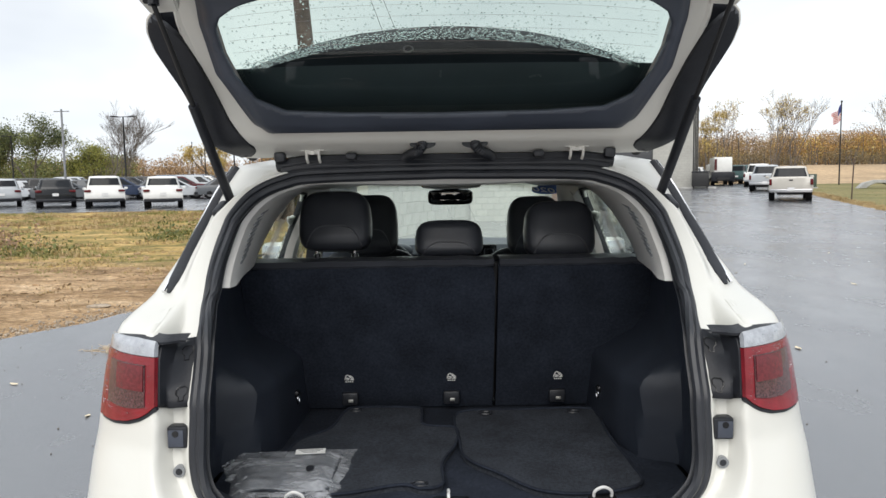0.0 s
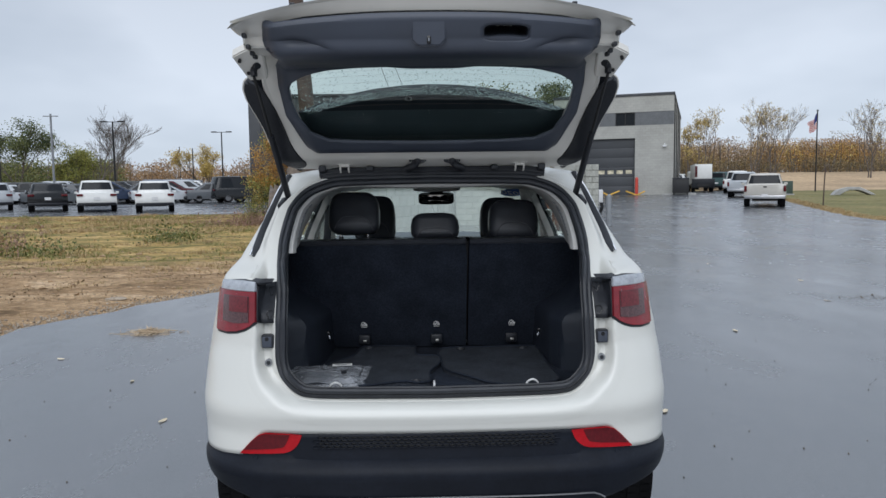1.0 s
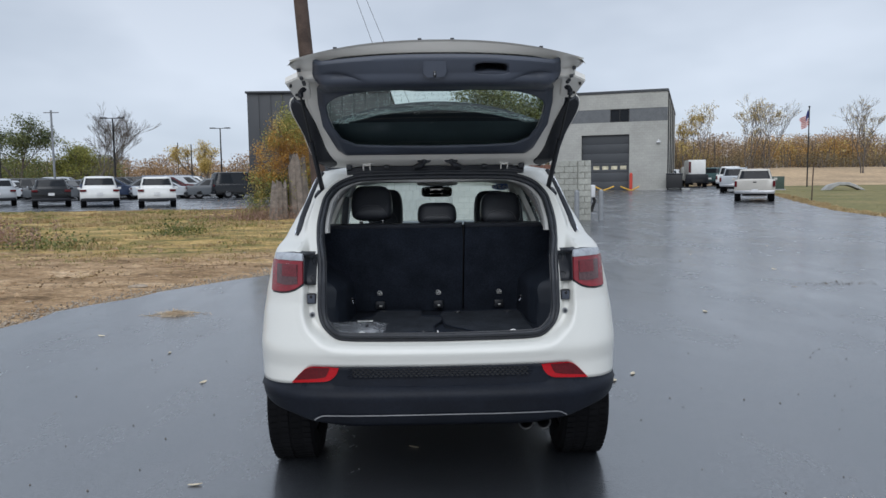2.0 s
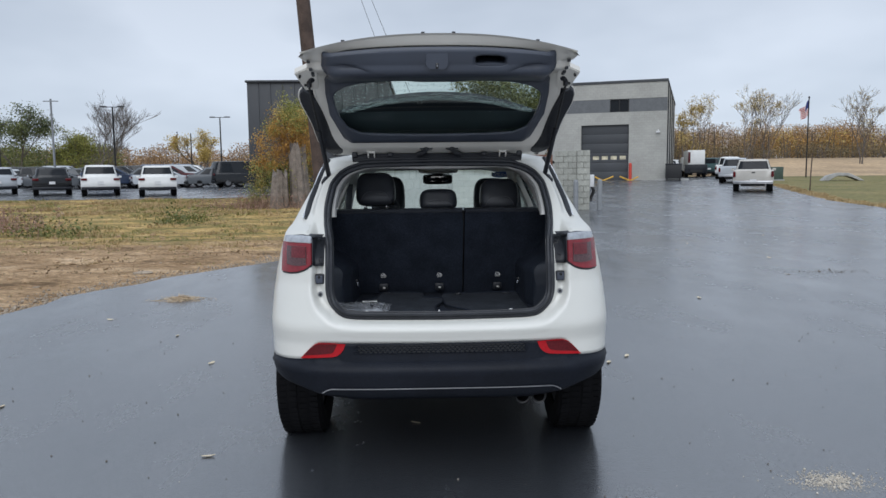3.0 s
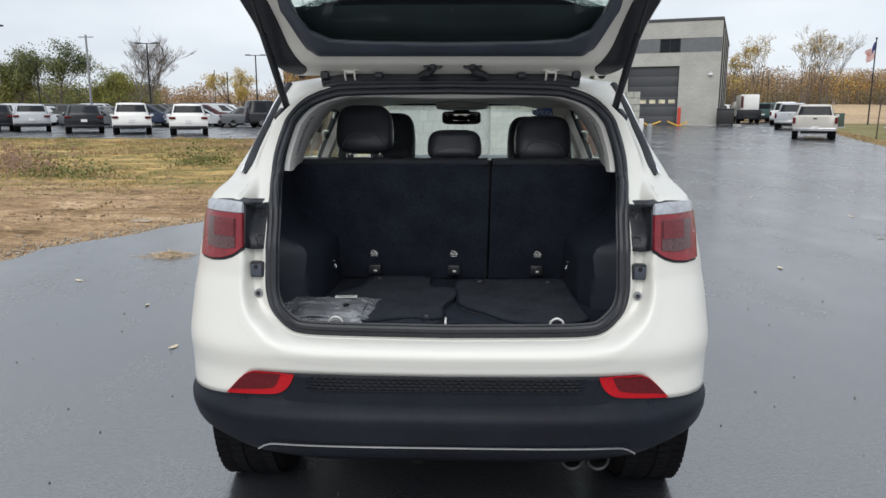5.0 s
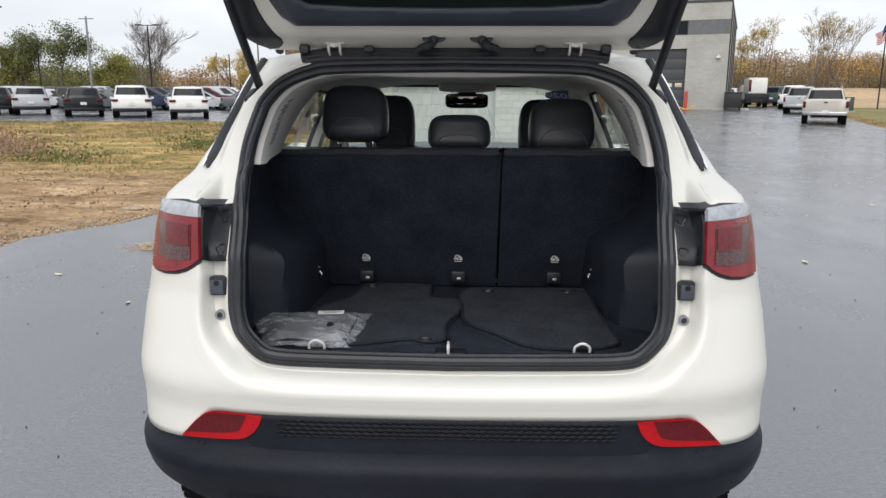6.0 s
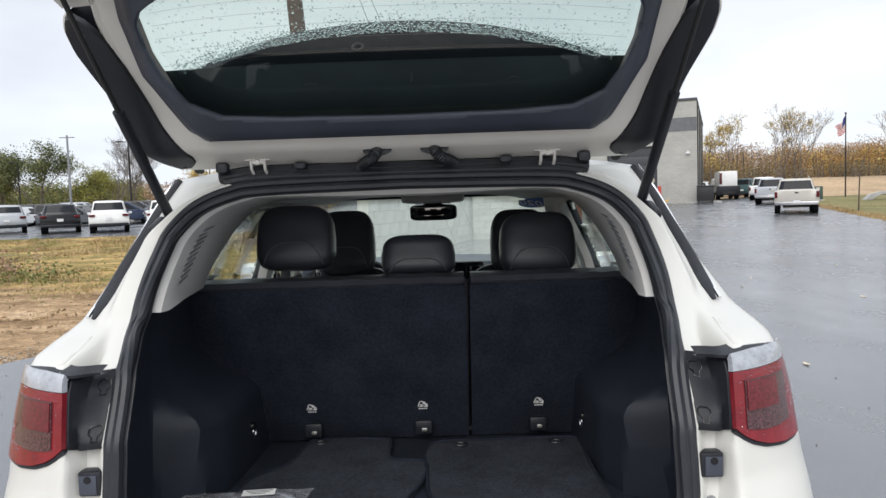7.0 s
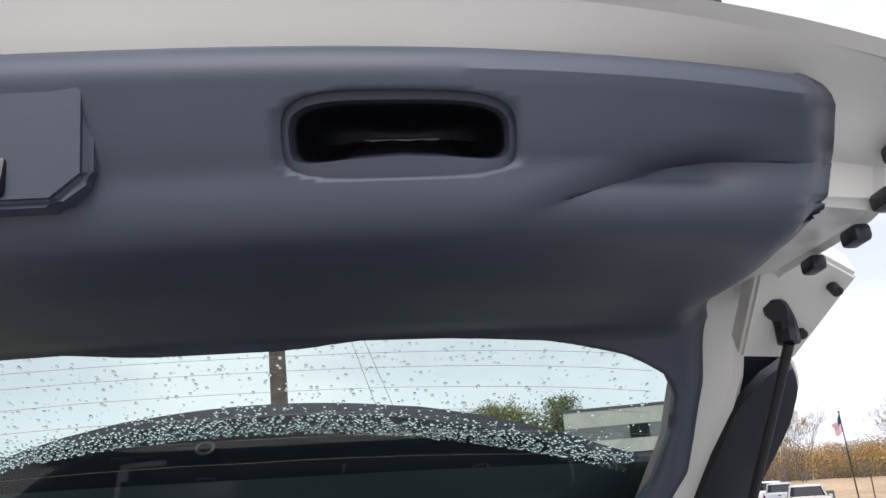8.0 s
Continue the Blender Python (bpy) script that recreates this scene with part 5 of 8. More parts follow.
for s in (1, -1):
    bm = B()
    rows = []
    for j in range(25):
        z = 0.748 + (1.275 - 0.748) * j / 24
        y0 = table(z, Y_OPEN) + 0.012
        rows.append([(s * side_x(y0 + (0.97 - y0) * k / 40, z), y0 + (0.97 - y0) * k / 40, z) for k in range(41)])
    loft(bm, rows, flip=(s > 0))
    lin = part("cargo_side_lining", bm, M_lining, car, "dark moulded lining over the wheel arch")
    bm = B()
    rows = []
    for j in range(2):
        rows.append([(s * (side_x(0.34 + 0.6 * k / 10, 1.272) + (0.03 * sstep(0.5, 0.75, 0.34 + 0.62 * k / 10) - 0.012 if j else -0.03)), 0.34 + 0.62 * k / 10, 1.276) for k in range(11)])
    loft(bm, rows)
    part("shelf_ledge", bm, M_lining, lin)
    # tie-down ring on the lining
    bm = B()
    cx = s * (side_x(0.757, 0.846) - 0.006)
    sweep(bm, [(cx, 0.757 + 0.013 * math.cos(a), 0.846 + 0.017 * math.sin(a)) for a in [2 * math.pi * k / 20 for k in range(20)]], 0.0028, 6, closed=True, up=(1, 0, 0))
    part("tie_ring", bm, M_chrome, lin, "small chrome tie-down ring")
    bm = B()
    box(bm, (s * (side_x(0.757, 0.86)), 0.757, 0.862), (0.02, 0.03, 0.02), 0.005)
    part("ring_base", bm, M_gloss, lin)
    # tie-down loop on the floor edge
    bm = B()
    cx = -0.368 if s < 0 else 0.357
    sweep(bm, curve([(cx - 0.021, 0.214, 0.758), (cx - 0.019, 0.208, 0.778), (cx, 0.204, 0.789), (cx + 0.019, 0.208, 0.778), (cx + 0.021, 0.214, 0.758)], 5), 0.0038, 8)
    lp = part("floor_loop", bm, M_coat, car, "bright steel tie-down loop")
    bm = B()
    box(bm, (cx, 0.218, 0.757), (0.065, 0.022, 0.012), 0.004)
    part("loop_base", bm, M_gloss, lp)
    # light grey pillar lining with vent slots
    bm = B()
    idx = [i for i, p in enumerate(OPENING) if p[0] * s >= -1e-6 and p[1] > 1.262]
    idx.sort(key=lambda i: (OPENING[i][0] * s < 0.001, -OPENING[i][0] * s if OPENING[i][1] > 1.45 else -9 + OPENING[i][1]))
    pts = sorted([OPENING[i] for i in idx], key=lambda p: math.atan2(p[1] - 1.262, p[0] * s))
    pts = [(s * 0.580, 1.262)] + [p for p in pts if p[1] > 1.27]
    rows = []

    def lining_row(x, z):
        """Points of the lining from the seal inwards and forwards along the pillar."""
        y0 = table(z, Y_OPEN) + 0.010
        n2 = Vector((-x * 0.75, 1.22 - z)).normalized()
        f = 1 - sstep(1.43, 1.51, z)
        o4 = 0.040 * min(1.0, max(0.0, (z - 1.26) / 0.18))
        offs = ((0.030, y0), (0.050, y0 + 0.012), (0.055, y0 + 0.05), (0.5 * (0.052 + o4), y0 + 0.22), (o4, y0 + 0.44), (o4 - 0.03, y0 + 0.46))
        out = [Vector((x + n2.x * o, y, z + n2.y * o)) for o, y in offs]
        far = Vector((s * (hull(1.2, z).x - 0.03), 1.0 + 0.35 * max(0, z - 1.28), z))
        out[-1] = far if f > 0.5 else out[-1].lerp(Vector((out[-1].x, 1.0, out[-1].z)), 0.8)
        return out
    rows = [lining_row(*p) for p in pts]
    loft(bm, rows)
    bmesh.ops.recalc_face_normals(bm, faces=bm.faces)
    pl = part("pillar_lining", bm, M_grey, car, "light grey rear pillar lining")
    for k in range(10):
        bm = B()
        zc = 1.318 + 0.015 * k
        xo = s * float(np.interp(zc, [1.235, 1.31, 1.39, 1.441, 1.497], [0.577, 0.582, 0.572, 0.556, 0.508]))
        r_ = lining_row(xo, zc)
        q0, q1 = r_[2].lerp(r_[3], 0.05), r_[2].lerp(r_[3], 0.62)
        inw = Vector((-s * 0.0008, 0, 0))
        sweep(bm, [q0 + inw, q1 + inw + Vector((0, 0, 0.010))], 0.0034, 6)
        part("vent_slot", bm, M_bollard, pl)
    # middle pillar
    bm = B()
    rows = []
    for k in range(7):
        z = 1.06 + 0.46 * k / 6
        x = (hull(1.2, z).x - 0.035) * s
        yc = 2.08 - 0.05 * (z - 1.06)
        rows.append([(x, yc - 0.075, z), (x - s * 0.035, yc - 0.06, z), (x - s * 0.045, yc, z), (x - s * 0.035, yc + 0.06, z), (x, yc + 0.075, z)])
    loft(bm, rows, flip=(s < 0))
    part("middle_pillar_lining", bm, M_grey, car)
    bm = B()
    sweep(bm, [(s * 0.618, 2.02, 1.40), (s * 0.632, 2.03, 1.25), (s * 0.66, 2.05, 1.02)], 0.022, 6, flat=0.12, up=(0, 1, 0))
    part("seat_belt", bm, M_leather, car)
    # door lining
    bm = B()
    rows = []
    for z in np.linspace(0.55, 1.09, 8):
        rows.append([(s * (hull(1.2, z).x - 0.05 - 0.02 * math.sin((z - 0.55) * 5)), y, z) for y in np.linspace(0.98, 3.1, 12)])
    loft(bm, rows, flip=(s > 0))
    part("door_lining", bm, M_trim, car)
    # windscreen pillar
    bm = B()
    rows = []
    for z in np.linspace(1.05, 1.53, 8):
        p = hull(2.06, z)
        rows.append([(s * (p.x - 0.018), p.y - 0.03 - 0.30 * sstep(1.38, 1.46, z), z), (s * (p.x - 0.03), p.y - 0.03 - 0.12 * sstep(1.38, 1.46, z), z), (s * (p.x - 0.05), p.y - 0.05, z), (s * (p.x - 0.06), p.y + 0.0, z)])
    loft(bm, rows)
    part("front_pillar_lining", bm, M_grey, car)

# headliner
bm = B()
rows = []
for y in np.linspace(0.60, 2.36, 12):
    w = 0.50 + 0.02 * math.sin((y - 0.6) / 1.76 * math.pi)
    zt = 1.508 + 0.008 * math.sin((y - 0.6) / 1.76 * math.pi)
    rows.append([(w * c, y, zt - 0.03 * abs(c) ** 4) for c in np.linspace(-1, 1, 17)])
loft(bm, rows)
bmesh.ops.recalc_face_normals(bm, faces=bm.faces)
part("headliner", bm, M_grey, car, "light grey fabric headliner")
for s in (1, -1):
    bm = B()
    rows = []
    for y in np.linspace(0.95, 2.5, 10):
        rows.append([(s * 0.50, y, 1.485), (s * 0.56, y, 1.482), (s * (hull(1.2, 1.49).x - 0.02), y, 1.475)])
    loft(bm, rows)
    part("roof_side_lining", bm, M_grey, car)


def cushion(bm, c, size, lean=0.0, pw=2.6, n=14):
    """A soft rounded block."""
    res = bmesh.ops.create_uvsphere(bm, u_segments=28, v_segments=18, radius=1.0)
    R = Euler((radians(lean), 0, 0)).to_matrix()
    for v in res['verts']:
        p = v.co
        q = [math.copysign(abs(k) ** (2 / pw), k) for k in p]
        m = max(1e-6, sum(abs(k) ** pw for k in q) ** (1 / pw))
        v.co = Vector(c) + R @ Vector((q[0] / m * size[0] / 2, q[1] / m * size[1] / 2, q[2] / m * size[2] / 2))


# rear bench: two folding backs
for x0, x1 in ((-0.625, 0.149), (0.159, 0.625)):
    back = new("rear_seat_back")
    back.parent = car
    back["label"] = "dark rear seat back, carpeted behind"
    bm = B()
    n = 12
    prof_ = [(0.935, 0.758), (0.885, 0.85), (0.835, 0.98), (0.785, 1.12), (0.745, 1.225), (0.742, 1.248), (0.756, 1.262), (0.80, 1.268), (0.88, 1.262), (0.94, 1.235), (0.99, 1.10), (1.08, 0.80)]
    rows = []
    for k in range(n + 1):
        t = k / n
        x = x0 + (x1 - x0) * t
        e = 1 - 0.035 * (abs(2 * t - 1) ** 10)
        rows.append([(x, 0.9 + (y - 0.9) * e, 0.76 + (z - 0.76) * (1 - (1 - e) * 0.35)) for y, z in prof_])
    loft(bm, rows)
    for r in (rows[0], rows[-1]):
        bm.faces.new([bm.verts.new(p) for p in r])
    bmesh.ops.recalc_face_normals(bm, faces=bm.faces)
    part("carpet_back", bm, M_carpet, back)
    bm = B()
    rows = []
    for k in range(25):
        t = k / 24
        x = x0 + 0.004 + (x1 - x0 - 0.008) * t
        w = 0.0012 * math.sin(k * 1.9) + 0.001 * math.sin(k * 4.3)
        rows.append([(x, 0.7425, 1.250 + w), (x, 0.7385, 1.256 + w), (x, 0.750, 1.270 + w), (x, 0.80, 1.275 + w), (x, 0.88, 1.270 + w), (x, 0.945, 1.24)])
    loft(bm, rows)
    bmesh.ops.recalc_face_normals(bm, faces=bm.faces)
    part("leather_top", bm, M_leather, back, "black leather top roll")
    xs = [-0.32, 0.012] if x0 < 0 else [0.358]
    for x in xs:
        y = 0.889
        bm = B()
        box(bm, (x, y + 0.005, 0.802), (0.052, 0.02, 0.042), 0.006)
        an = part("anchor_cover", bm, M_rubber, back, "black plastic anchor cover")
        bm = B()
        box(bm, (x + 0.003, y - 0.008, 0.797), (0.016, 0.006, 0.010), 0.002)
        part("anchor_bar", bm, M_steel, an)
        # pictogram printed above: a seated figure reduced to strokes, and a bar for its caption
        bm = B()
        R = lambda px, pz: (x + px, np.interp(0.874 + pz, [0.85, 0.98], [0.885, 0.835]) - 0.0035, 0.874 + pz)
        for a_, b_, r in (((-0.014, -0.004), (-0.008, 0.012), 0.0014), ((-0.008, 0.012), (-0.002, 0.014), 0.0012), ((-0.002, 0.014), (0.006, 0.004), 0.0014), ((-0.009, 0.002), (0.002, 0.000), 0.0016),
                          ((0.001, 0.008), (0.013, -0.003), 0.0013), ((-0.010, -0.004), (0.000, -0.004), 0.0013), ((0.004, 0.012), (0.015, 0.000), 0.0013), ((0.003, -0.004), (0.015, -0.004), 0.0014)):
            sweep(bm, [R(*a_), R(*b_)], r, 5, flat=0.3, up=(0, 1, 0))
        for k_ in range(4):
            sweep(bm, [R(-0.012 + 0.0068 * k_, -0.0112), R(-0.0075 + 0.0068 * k_, -0.0112)], 0.0016, 5, flat=0.3, up=(0, 1, 0))
        part("anchor_mark", bm, M_paper, back, "white printed anchor mark")
    if x0 > 0:
        bm = B()
        sweep(bm, [(0.150, 0.93, 0.79), (0.150, 0.738, 1.262)], 0.006, 6)
        part("seat_gap", bm, M_blk, back)

def head_shape(bm, c, size, lean):
    """A padded head restraint: rounded, fuller at the foot, with a fold across its back."""
    cushion(bm, c, size, -lean, 4.4)
    for v in bm.verts:
        d = v.co - Vector(c)
        t = d.z / size[2]
        d.x *= 1.0 - 0.10 * max(0, t + 0.1) ** 2 * 4
        if d.y < 0:
            d.y *= 1.0 + 0.16 * sstep(0.0, -0.12, t) - 0.30 * math.exp(-((t + 0.02 + 0.5 * (d.x / size[0]) ** 2) / 0.045) ** 2)
        v.co = Vector(c) + d


for nm, c, size, lean, posts in (("head_restraint", (-0.360, 0.965, 1.380), (0.236, 0.115, 0.198), 8, 1.255),
                                 ("head_restraint", (0.012, 0.955, 1.318), (0.226, 0.11, 0.122), 8, 1.255),
                                 ("head_restraint", (0.376, 0.965, 1.342), (0.232, 0.115, 0.188), 8, 1.255),
                                 ("front_head_restraint", (-0.330, 1.86, 1.312), (0.245, 0.11, 0.278), 10, 1.12),
                                 ("front_head_restraint", (0.410, 1.86, 1.296), (0.250, 0.11, 0.276), 10, 1.12)):
    bm = B()
    head_shape(bm, c, size, lean)
    hr = part(nm, bm, M_leather, car, "black leather head restraint", smooth=70)
    bm = B()
    tree_ = BVHTree.FromPolygons([v.co.copy() for v in hr.data.vertices], [tuple(q.vertices) for q in hr.data.polygons])
    pts = []
    for q in np.linspace(-1, 1, 25):
        x_, z_ = c[0] + size[0] * 0.38 * q, c[2] - size[2] * (0.045 + 0.33 * abs(q) ** 4)
        hit = tree_.ray_cast(Vector((x_, c[1] - 1.0, z_)), Vector((0, 1, 0)))
        pts.append(hit[0] if hit[0] else Vector((x_, c[1], z_)))
    sweep(bm, pts, 0.0026, 6)
    part("seam", bm, M_stitch, hr)
    for dx in (-0.062, 0.062):
        bm = B()
        rod(bm, (c[0] + dx, c[1] - 0.02, posts - 0.01), (c[0] + dx, c[1] - 0.02, c[2] - size[2] * 0.36), 0.006, seg=10)
        part("post", bm, M_chrome, hr)
        bm = B()
        rod(bm, (c[0] + dx, c[1] - 0.02, posts + 0.006), (c[0] + dx, c[1] - 0.02, posts + 0.022), 0.013, 0.010, 12)
        part("post_guide", bm, M_gloss, hr)
for x in (-0.338, 0.408):
    fs = new("front_seat")
    fs.parent = car
    fs["label"] = "black leather front seat"
    bm = B()
    cushion(bm, (x, 1.83, 0.85), (0.50, 0.20, 0.72), -10, 4)
    part("backrest", bm, M_leather, fs)
    bm = B()
    cushion(bm, (x, 2.10, 0.56), (0.50, 0.55, 0.18), 0, 4)
    part("seat", bm, M_leather, fs)
bm = B()
cushion(bm, (0.0, 1.25, 0.58), (1.16, 0.55, 0.20), 0, 5)
part("rear_seat_cushion", bm, M_leather, car)

# dashboard
dash = new("dashboard")
dash.parent = car
dash["label"] = "dark dashboard with a touch screen"
bm = B()
rows = []
for x in np.linspace(-0.66, 0.66, 23):
    k = 0.02 * math.cos(x * 2.2)
    rows.append([(x, 2.52, 0.80), (x, 2.46, 0.98), (x, 2.47, 1.10 + k), (x, 2.52, 1.145 + k), (x, 2.75, 1.165 + k), (x, 3.02, 1.13 + k), (x, 3.12, 1.05)])
loft(bm, rows)
bmesh.ops.recalc_face_normals(bm, faces=bm.faces)
part("dash_top", bm, M_trim, dash)
bm = B()
box(bm, (0.150, 2.448, 1.080), (0.27, 0.03, 0.18), 0.02)
part("screen_bezel", bm, M_gloss, dash)
bm = B()
box(bm, (0.118, 2.430, 1.082), (0.15, 0.006, 0.14), 0.004)
part("touch_screen", bm, M_screen, dash)
for k in range(4):
    bm = B()
    box(bm, (0.075 + 0.030 * k, 2.426, 1.030), (0.014, 0.003, 0.014), 0.002)
    part("screen_icon", bm, M_paper, dash)
for x in (0.245, 0.045):
    if x > 0.1:
        bm = B()
        sweep(bm, [(x + 0.028 * q[0], 2.430, 1.080 + 0.065 * q[1]) for q in ((-1, 1), (0.6, 1), (1, 0.2), (0.5, -1), (-1, -1))], 0.004, 6, closed=True)
        vn = part("air_vent", bm, M_chrome, dash, "bright ringed air vent")
        for k in range(5):
            bm = B()
            box(bm, (x - 0.004, 2.434, 1.025 + 0.02 * k), (0.045, 0.012, 0.003))
            part("vane", bm, M_gloss, vn)
wheel_ = new("steering_wheel")
wheel_.parent = dash
Rw = Euler((radians(68), 0, 0)).to_matrix()
cw = Vector((-0.34, 2.32, 1.02))
bm = B()
sweep(bm, [cw + Rw @ Vector((0.185 * math.cos(a), 0.185 * math.sin(a), 0)) for a in [2 * math.pi * k / 40 for k in range(40)]], 0.016, 10, closed=True, up=Rw @ Vector((0, 0, 1)))
part("wheel_rim", bm, M_leather, wheel_)
bm = B()
cushion(bm, cw + Vector((0, 0.02, 0)), (0.16, 0.08, 0.14), 0, 3)
part("hub", bm, M_trim, wheel_)
bm = B()
cushion(bm, (-0.34, 2.50, 1.13), (0.34, 0.16, 0.10), 0, 3)
part("instrument_hood", bm, M_trim, dash)
# interior mirror and overhead console
bm = B()
cushion(bm, (0.038, 2.350, 1.427), (0.234, 0.040, 0.080), 8, 5)
mi = part("rear_view_mirror", bm, M_gloss, car, "black rear-view mirror")
bm = B()
box(bm, (0.038, 2.3285, 1.426), (0.200, 0.004, 0.056), 0.0015, rot=(8, 0, 0))
part("mirror_glass", bm, M_mirror, mi, "dim mirror glass")
bm = B()
rod(bm, (0.038, 2.365, 1.450), (0.038, 2.375, 1.492), 0.016, seg=12)
box(bm, (0.038, 2.372, 1.480), (0.10, 0.06, 0.04), 0.014)
part("mirror_mount", bm, M_trim, mi)
bm = B()
cushion(bm, (0.04, 2.22, 1.497), (0.30, 0.22, 0.05), 0, 5)
part("overhead_console", bm, M_grey, car, "light grey overhead console")
for dx in (-0.06, 0.06):
    bm = B()
    box(bm, (0.04 + dx, 2.18, 1.472), (0.05, 0.03, 0.008), 0.003)
    part("map_lamp", bm, M_chrome, car)

# blue year sticker on the windscreen, read from outside
stick = new("windscreen_sticker")
stick.parent = car
stick["label"] = "oval blue sticker with white year figures"
pane_at = lambda x, z: hull(3 - x / table(z, W_SIDE), z) - Vector((0, 0.016, 0.004))
sc_ = pane_at(0.535, 1.462)
bm = B()
ax = (pane_at(0.585, 1.462) - pane_at(0.485, 1.462)).normalized()
up_ = (pane_at(0.535, 1.490) - pane_at(0.535, 1.434)).normalized()
loop = [bm.verts.new(sc_ + ax * 0.100 * math.cos(a) + up_ * 0.066 * math.sin(a)) for a in [2 * math.pi * k / 36 for k in range(36)]]
bm.faces.new(loop)
part("oval", bm, M_blue, stick)
fc = bpy.data.curves.new("year", 'FONT')
fc.body = "2020"
fc.size, fc.align_x, fc.align_y, fc.extrude = 0.082, 'CENTER', 'CENTER', 0.0005
fc.materials.append(M_paper)
yr_ = new("year_figures", fc)
yr_.parent = stick
zz_n = ax.cross(up_).normalized()
m3 = Matrix((-ax, up_, (-ax).cross(up_).normalized())).transposed()
yr_.matrix_basis = Matrix.Translation(sc_ + Vector((0, -0.004, -0.004))) @ m3.to_4x4()

# ---- the open tailgate ----
gate_p = new("tailgate")
gate_p.parent = car
gate_p["label"] = "raised white tailgate lined with dark plastic trim"
#           y      z     trim half-width, frame half-width, skin half-width
PROF = [(0.560, 1.578, 0.30, 0.545, 0.560),
        (0.500, 1.598, 0.40, 0.550, 0.585),
        (0.430, 1.640, 0.470, 0.555, 0.595),
        (0.300, 1.768, 0.536, 0.576, 0.605),
        (0.215, 1.872, 0.546, 0.598, 0.615),
        (0.155, 1.926, 0.542, 0.600, 0.616),
        (0.030, 1.914, 0.502, 0.580, 0.596),
        (-0.175, 1.902, 0.492, 0.562, 0.580),
        (-0.215, 1.945, 0.508, 0.566, 0.585),
        (-0.243, 2.000, 0.500, 0.590, 0.610),
        (-0.268, 2.042, 0.450, 0.592, 0.602)]
PYZ = curve([(p[0], p[1], 0) for p in PROF], 10)


def prof(s, col):
    s = min(max(s, 0.0), 10.0)
    i = min(int(s), 9)
    return PROF[i][col] + (PROF[i + 1][col] - PROF[i][col]) * (s - i)


def gate_at(x, s, off=0.0):
    """A point of the gate's inner surface at x and station s, moved outwards by off."""
    f = min(max(s, 0.0), 10.0) * 10
    i = min(int(f), len(PYZ) - 2)
    p = PYZ[i].lerp(PYZ[i + 1], f - i)
    d = (PYZ[i + 1] - PYZ[i]).normalized()
    n = Vector((-d.y, d.x))
    if n.y < 0:
        n = -n
    k = abs(x / 0.6) ** 3.2
    bend = table(s, [(0, 0.0), (2, 0.0), (4, 0.03), (6, 0.05), (8, 0.070), (9, 0.058), (10, 0.045)])
    drop = table(s, [(0, 0.0), (2, 0.0), (4, 0.02), (6, 0.0), (8, 0.0), (9, 0.034), (10, 0.070)])
    kd = k if s < 7 else abs(x / 0.6) ** 2.2
    return Vector((x, p.x + n.x * off + bend * k, p.y + n.y * off - drop * kd))


HOLE_H = [(0, 4.86), (.07, 4.86), (.105, 4.92), (.155, 5.06), (.25, 5.02), (.36, 4.86), (.45, 4.5), (.497, 4.2), (.510, 3.95), (.507, 3.5), (.49, 3.0), (.455, 2.62), (.39, 2.42), (.25, 2.36), (0, 2.34)]
HOLE = HOLE_H + [(-a, b) for a, b in HOLE_H[-2:0:-1]]
CUP = [(0.2185 + 0.0705 * math.copysign(abs(math.cos(a)) ** 0.5, math.cos(a)), 8.2 + 0.465 * math.copysign(abs(math.sin(a)) ** 0.55, math.sin(a)))
       for a in [2 * math.pi * k / 40 for k in range(40)]]


def trim_edge(s):
    return prof(s, 2)


def panel(s0, s1, ns, nx, off, hw, holes=(), at=gate_at):
    bm = B()
    grid = []
    uv = {}
    for j in range(ns + 1):
        s = s0 + (s1 - s0) * j / ns
        row = []
        for i in range(nx + 1):
            x = (2 * i / nx - 1) * hw(s)
            v = bm.verts.new(at(x, s, off(x, s) if callable(off) else off))
            uv[v] = (x, s)
            row.append(v)
        grid.append(row)
    for j in range(ns):
        for i in range(nx):
            q = (grid[j][i], grid[j][i + 1], grid[j + 1][i + 1], grid[j + 1][i])
            cx = sum(uv[v][0] for v in q) / 4
            cs = sum(uv[v][1] for v in q) / 4
            if any(inside((cx, cs), h) for h in holes):
                continue
            bm.faces.new(q)
    for v in [v for v in bm.verts if not v.link_faces]:
        bm.verts.remove(v)
    for v in bm.verts:
        if any(len(e.link_faces) == 1 for e in v.link_edges):
            x, s = uv[v]
            for h in holes:
                sc = [(a, b * 0.12) for a, b in h]
                q, d = nearest((x, s * 0.12), sc)
                if d < 0.02:
                    v.co = at(q[0], q[1] / 0.12, off(q[0], q[1] / 0.12) if callable(off) else off)
    return bm


def relief(x, s):
    """The trim's folds: rounded edges, a sunken lower field and the panel lines."""
    e = trim_edge(s)
    o = 0.022 * sstep(e - 0.035, e, abs(x)) + 0.014 * sstep(8.8, 9.05, s) + 0.006 * (1 - sstep(2.0, 2.2, s))
    # the field under the lip sits back behind a crease that climbs towards the sides
    sc = 7.30 + 1.05 * sstep(0.23, 0.43, abs(x))
    o += (0.003 + 0.009 * sstep(7.25, 7.75, s)) * (1 - sstep(sc - 0.35, sc, s)) * sstep(5.2, 6.3, s) * (1 - sstep(e - 0.10, e - 0.04, abs(x)))
    return o


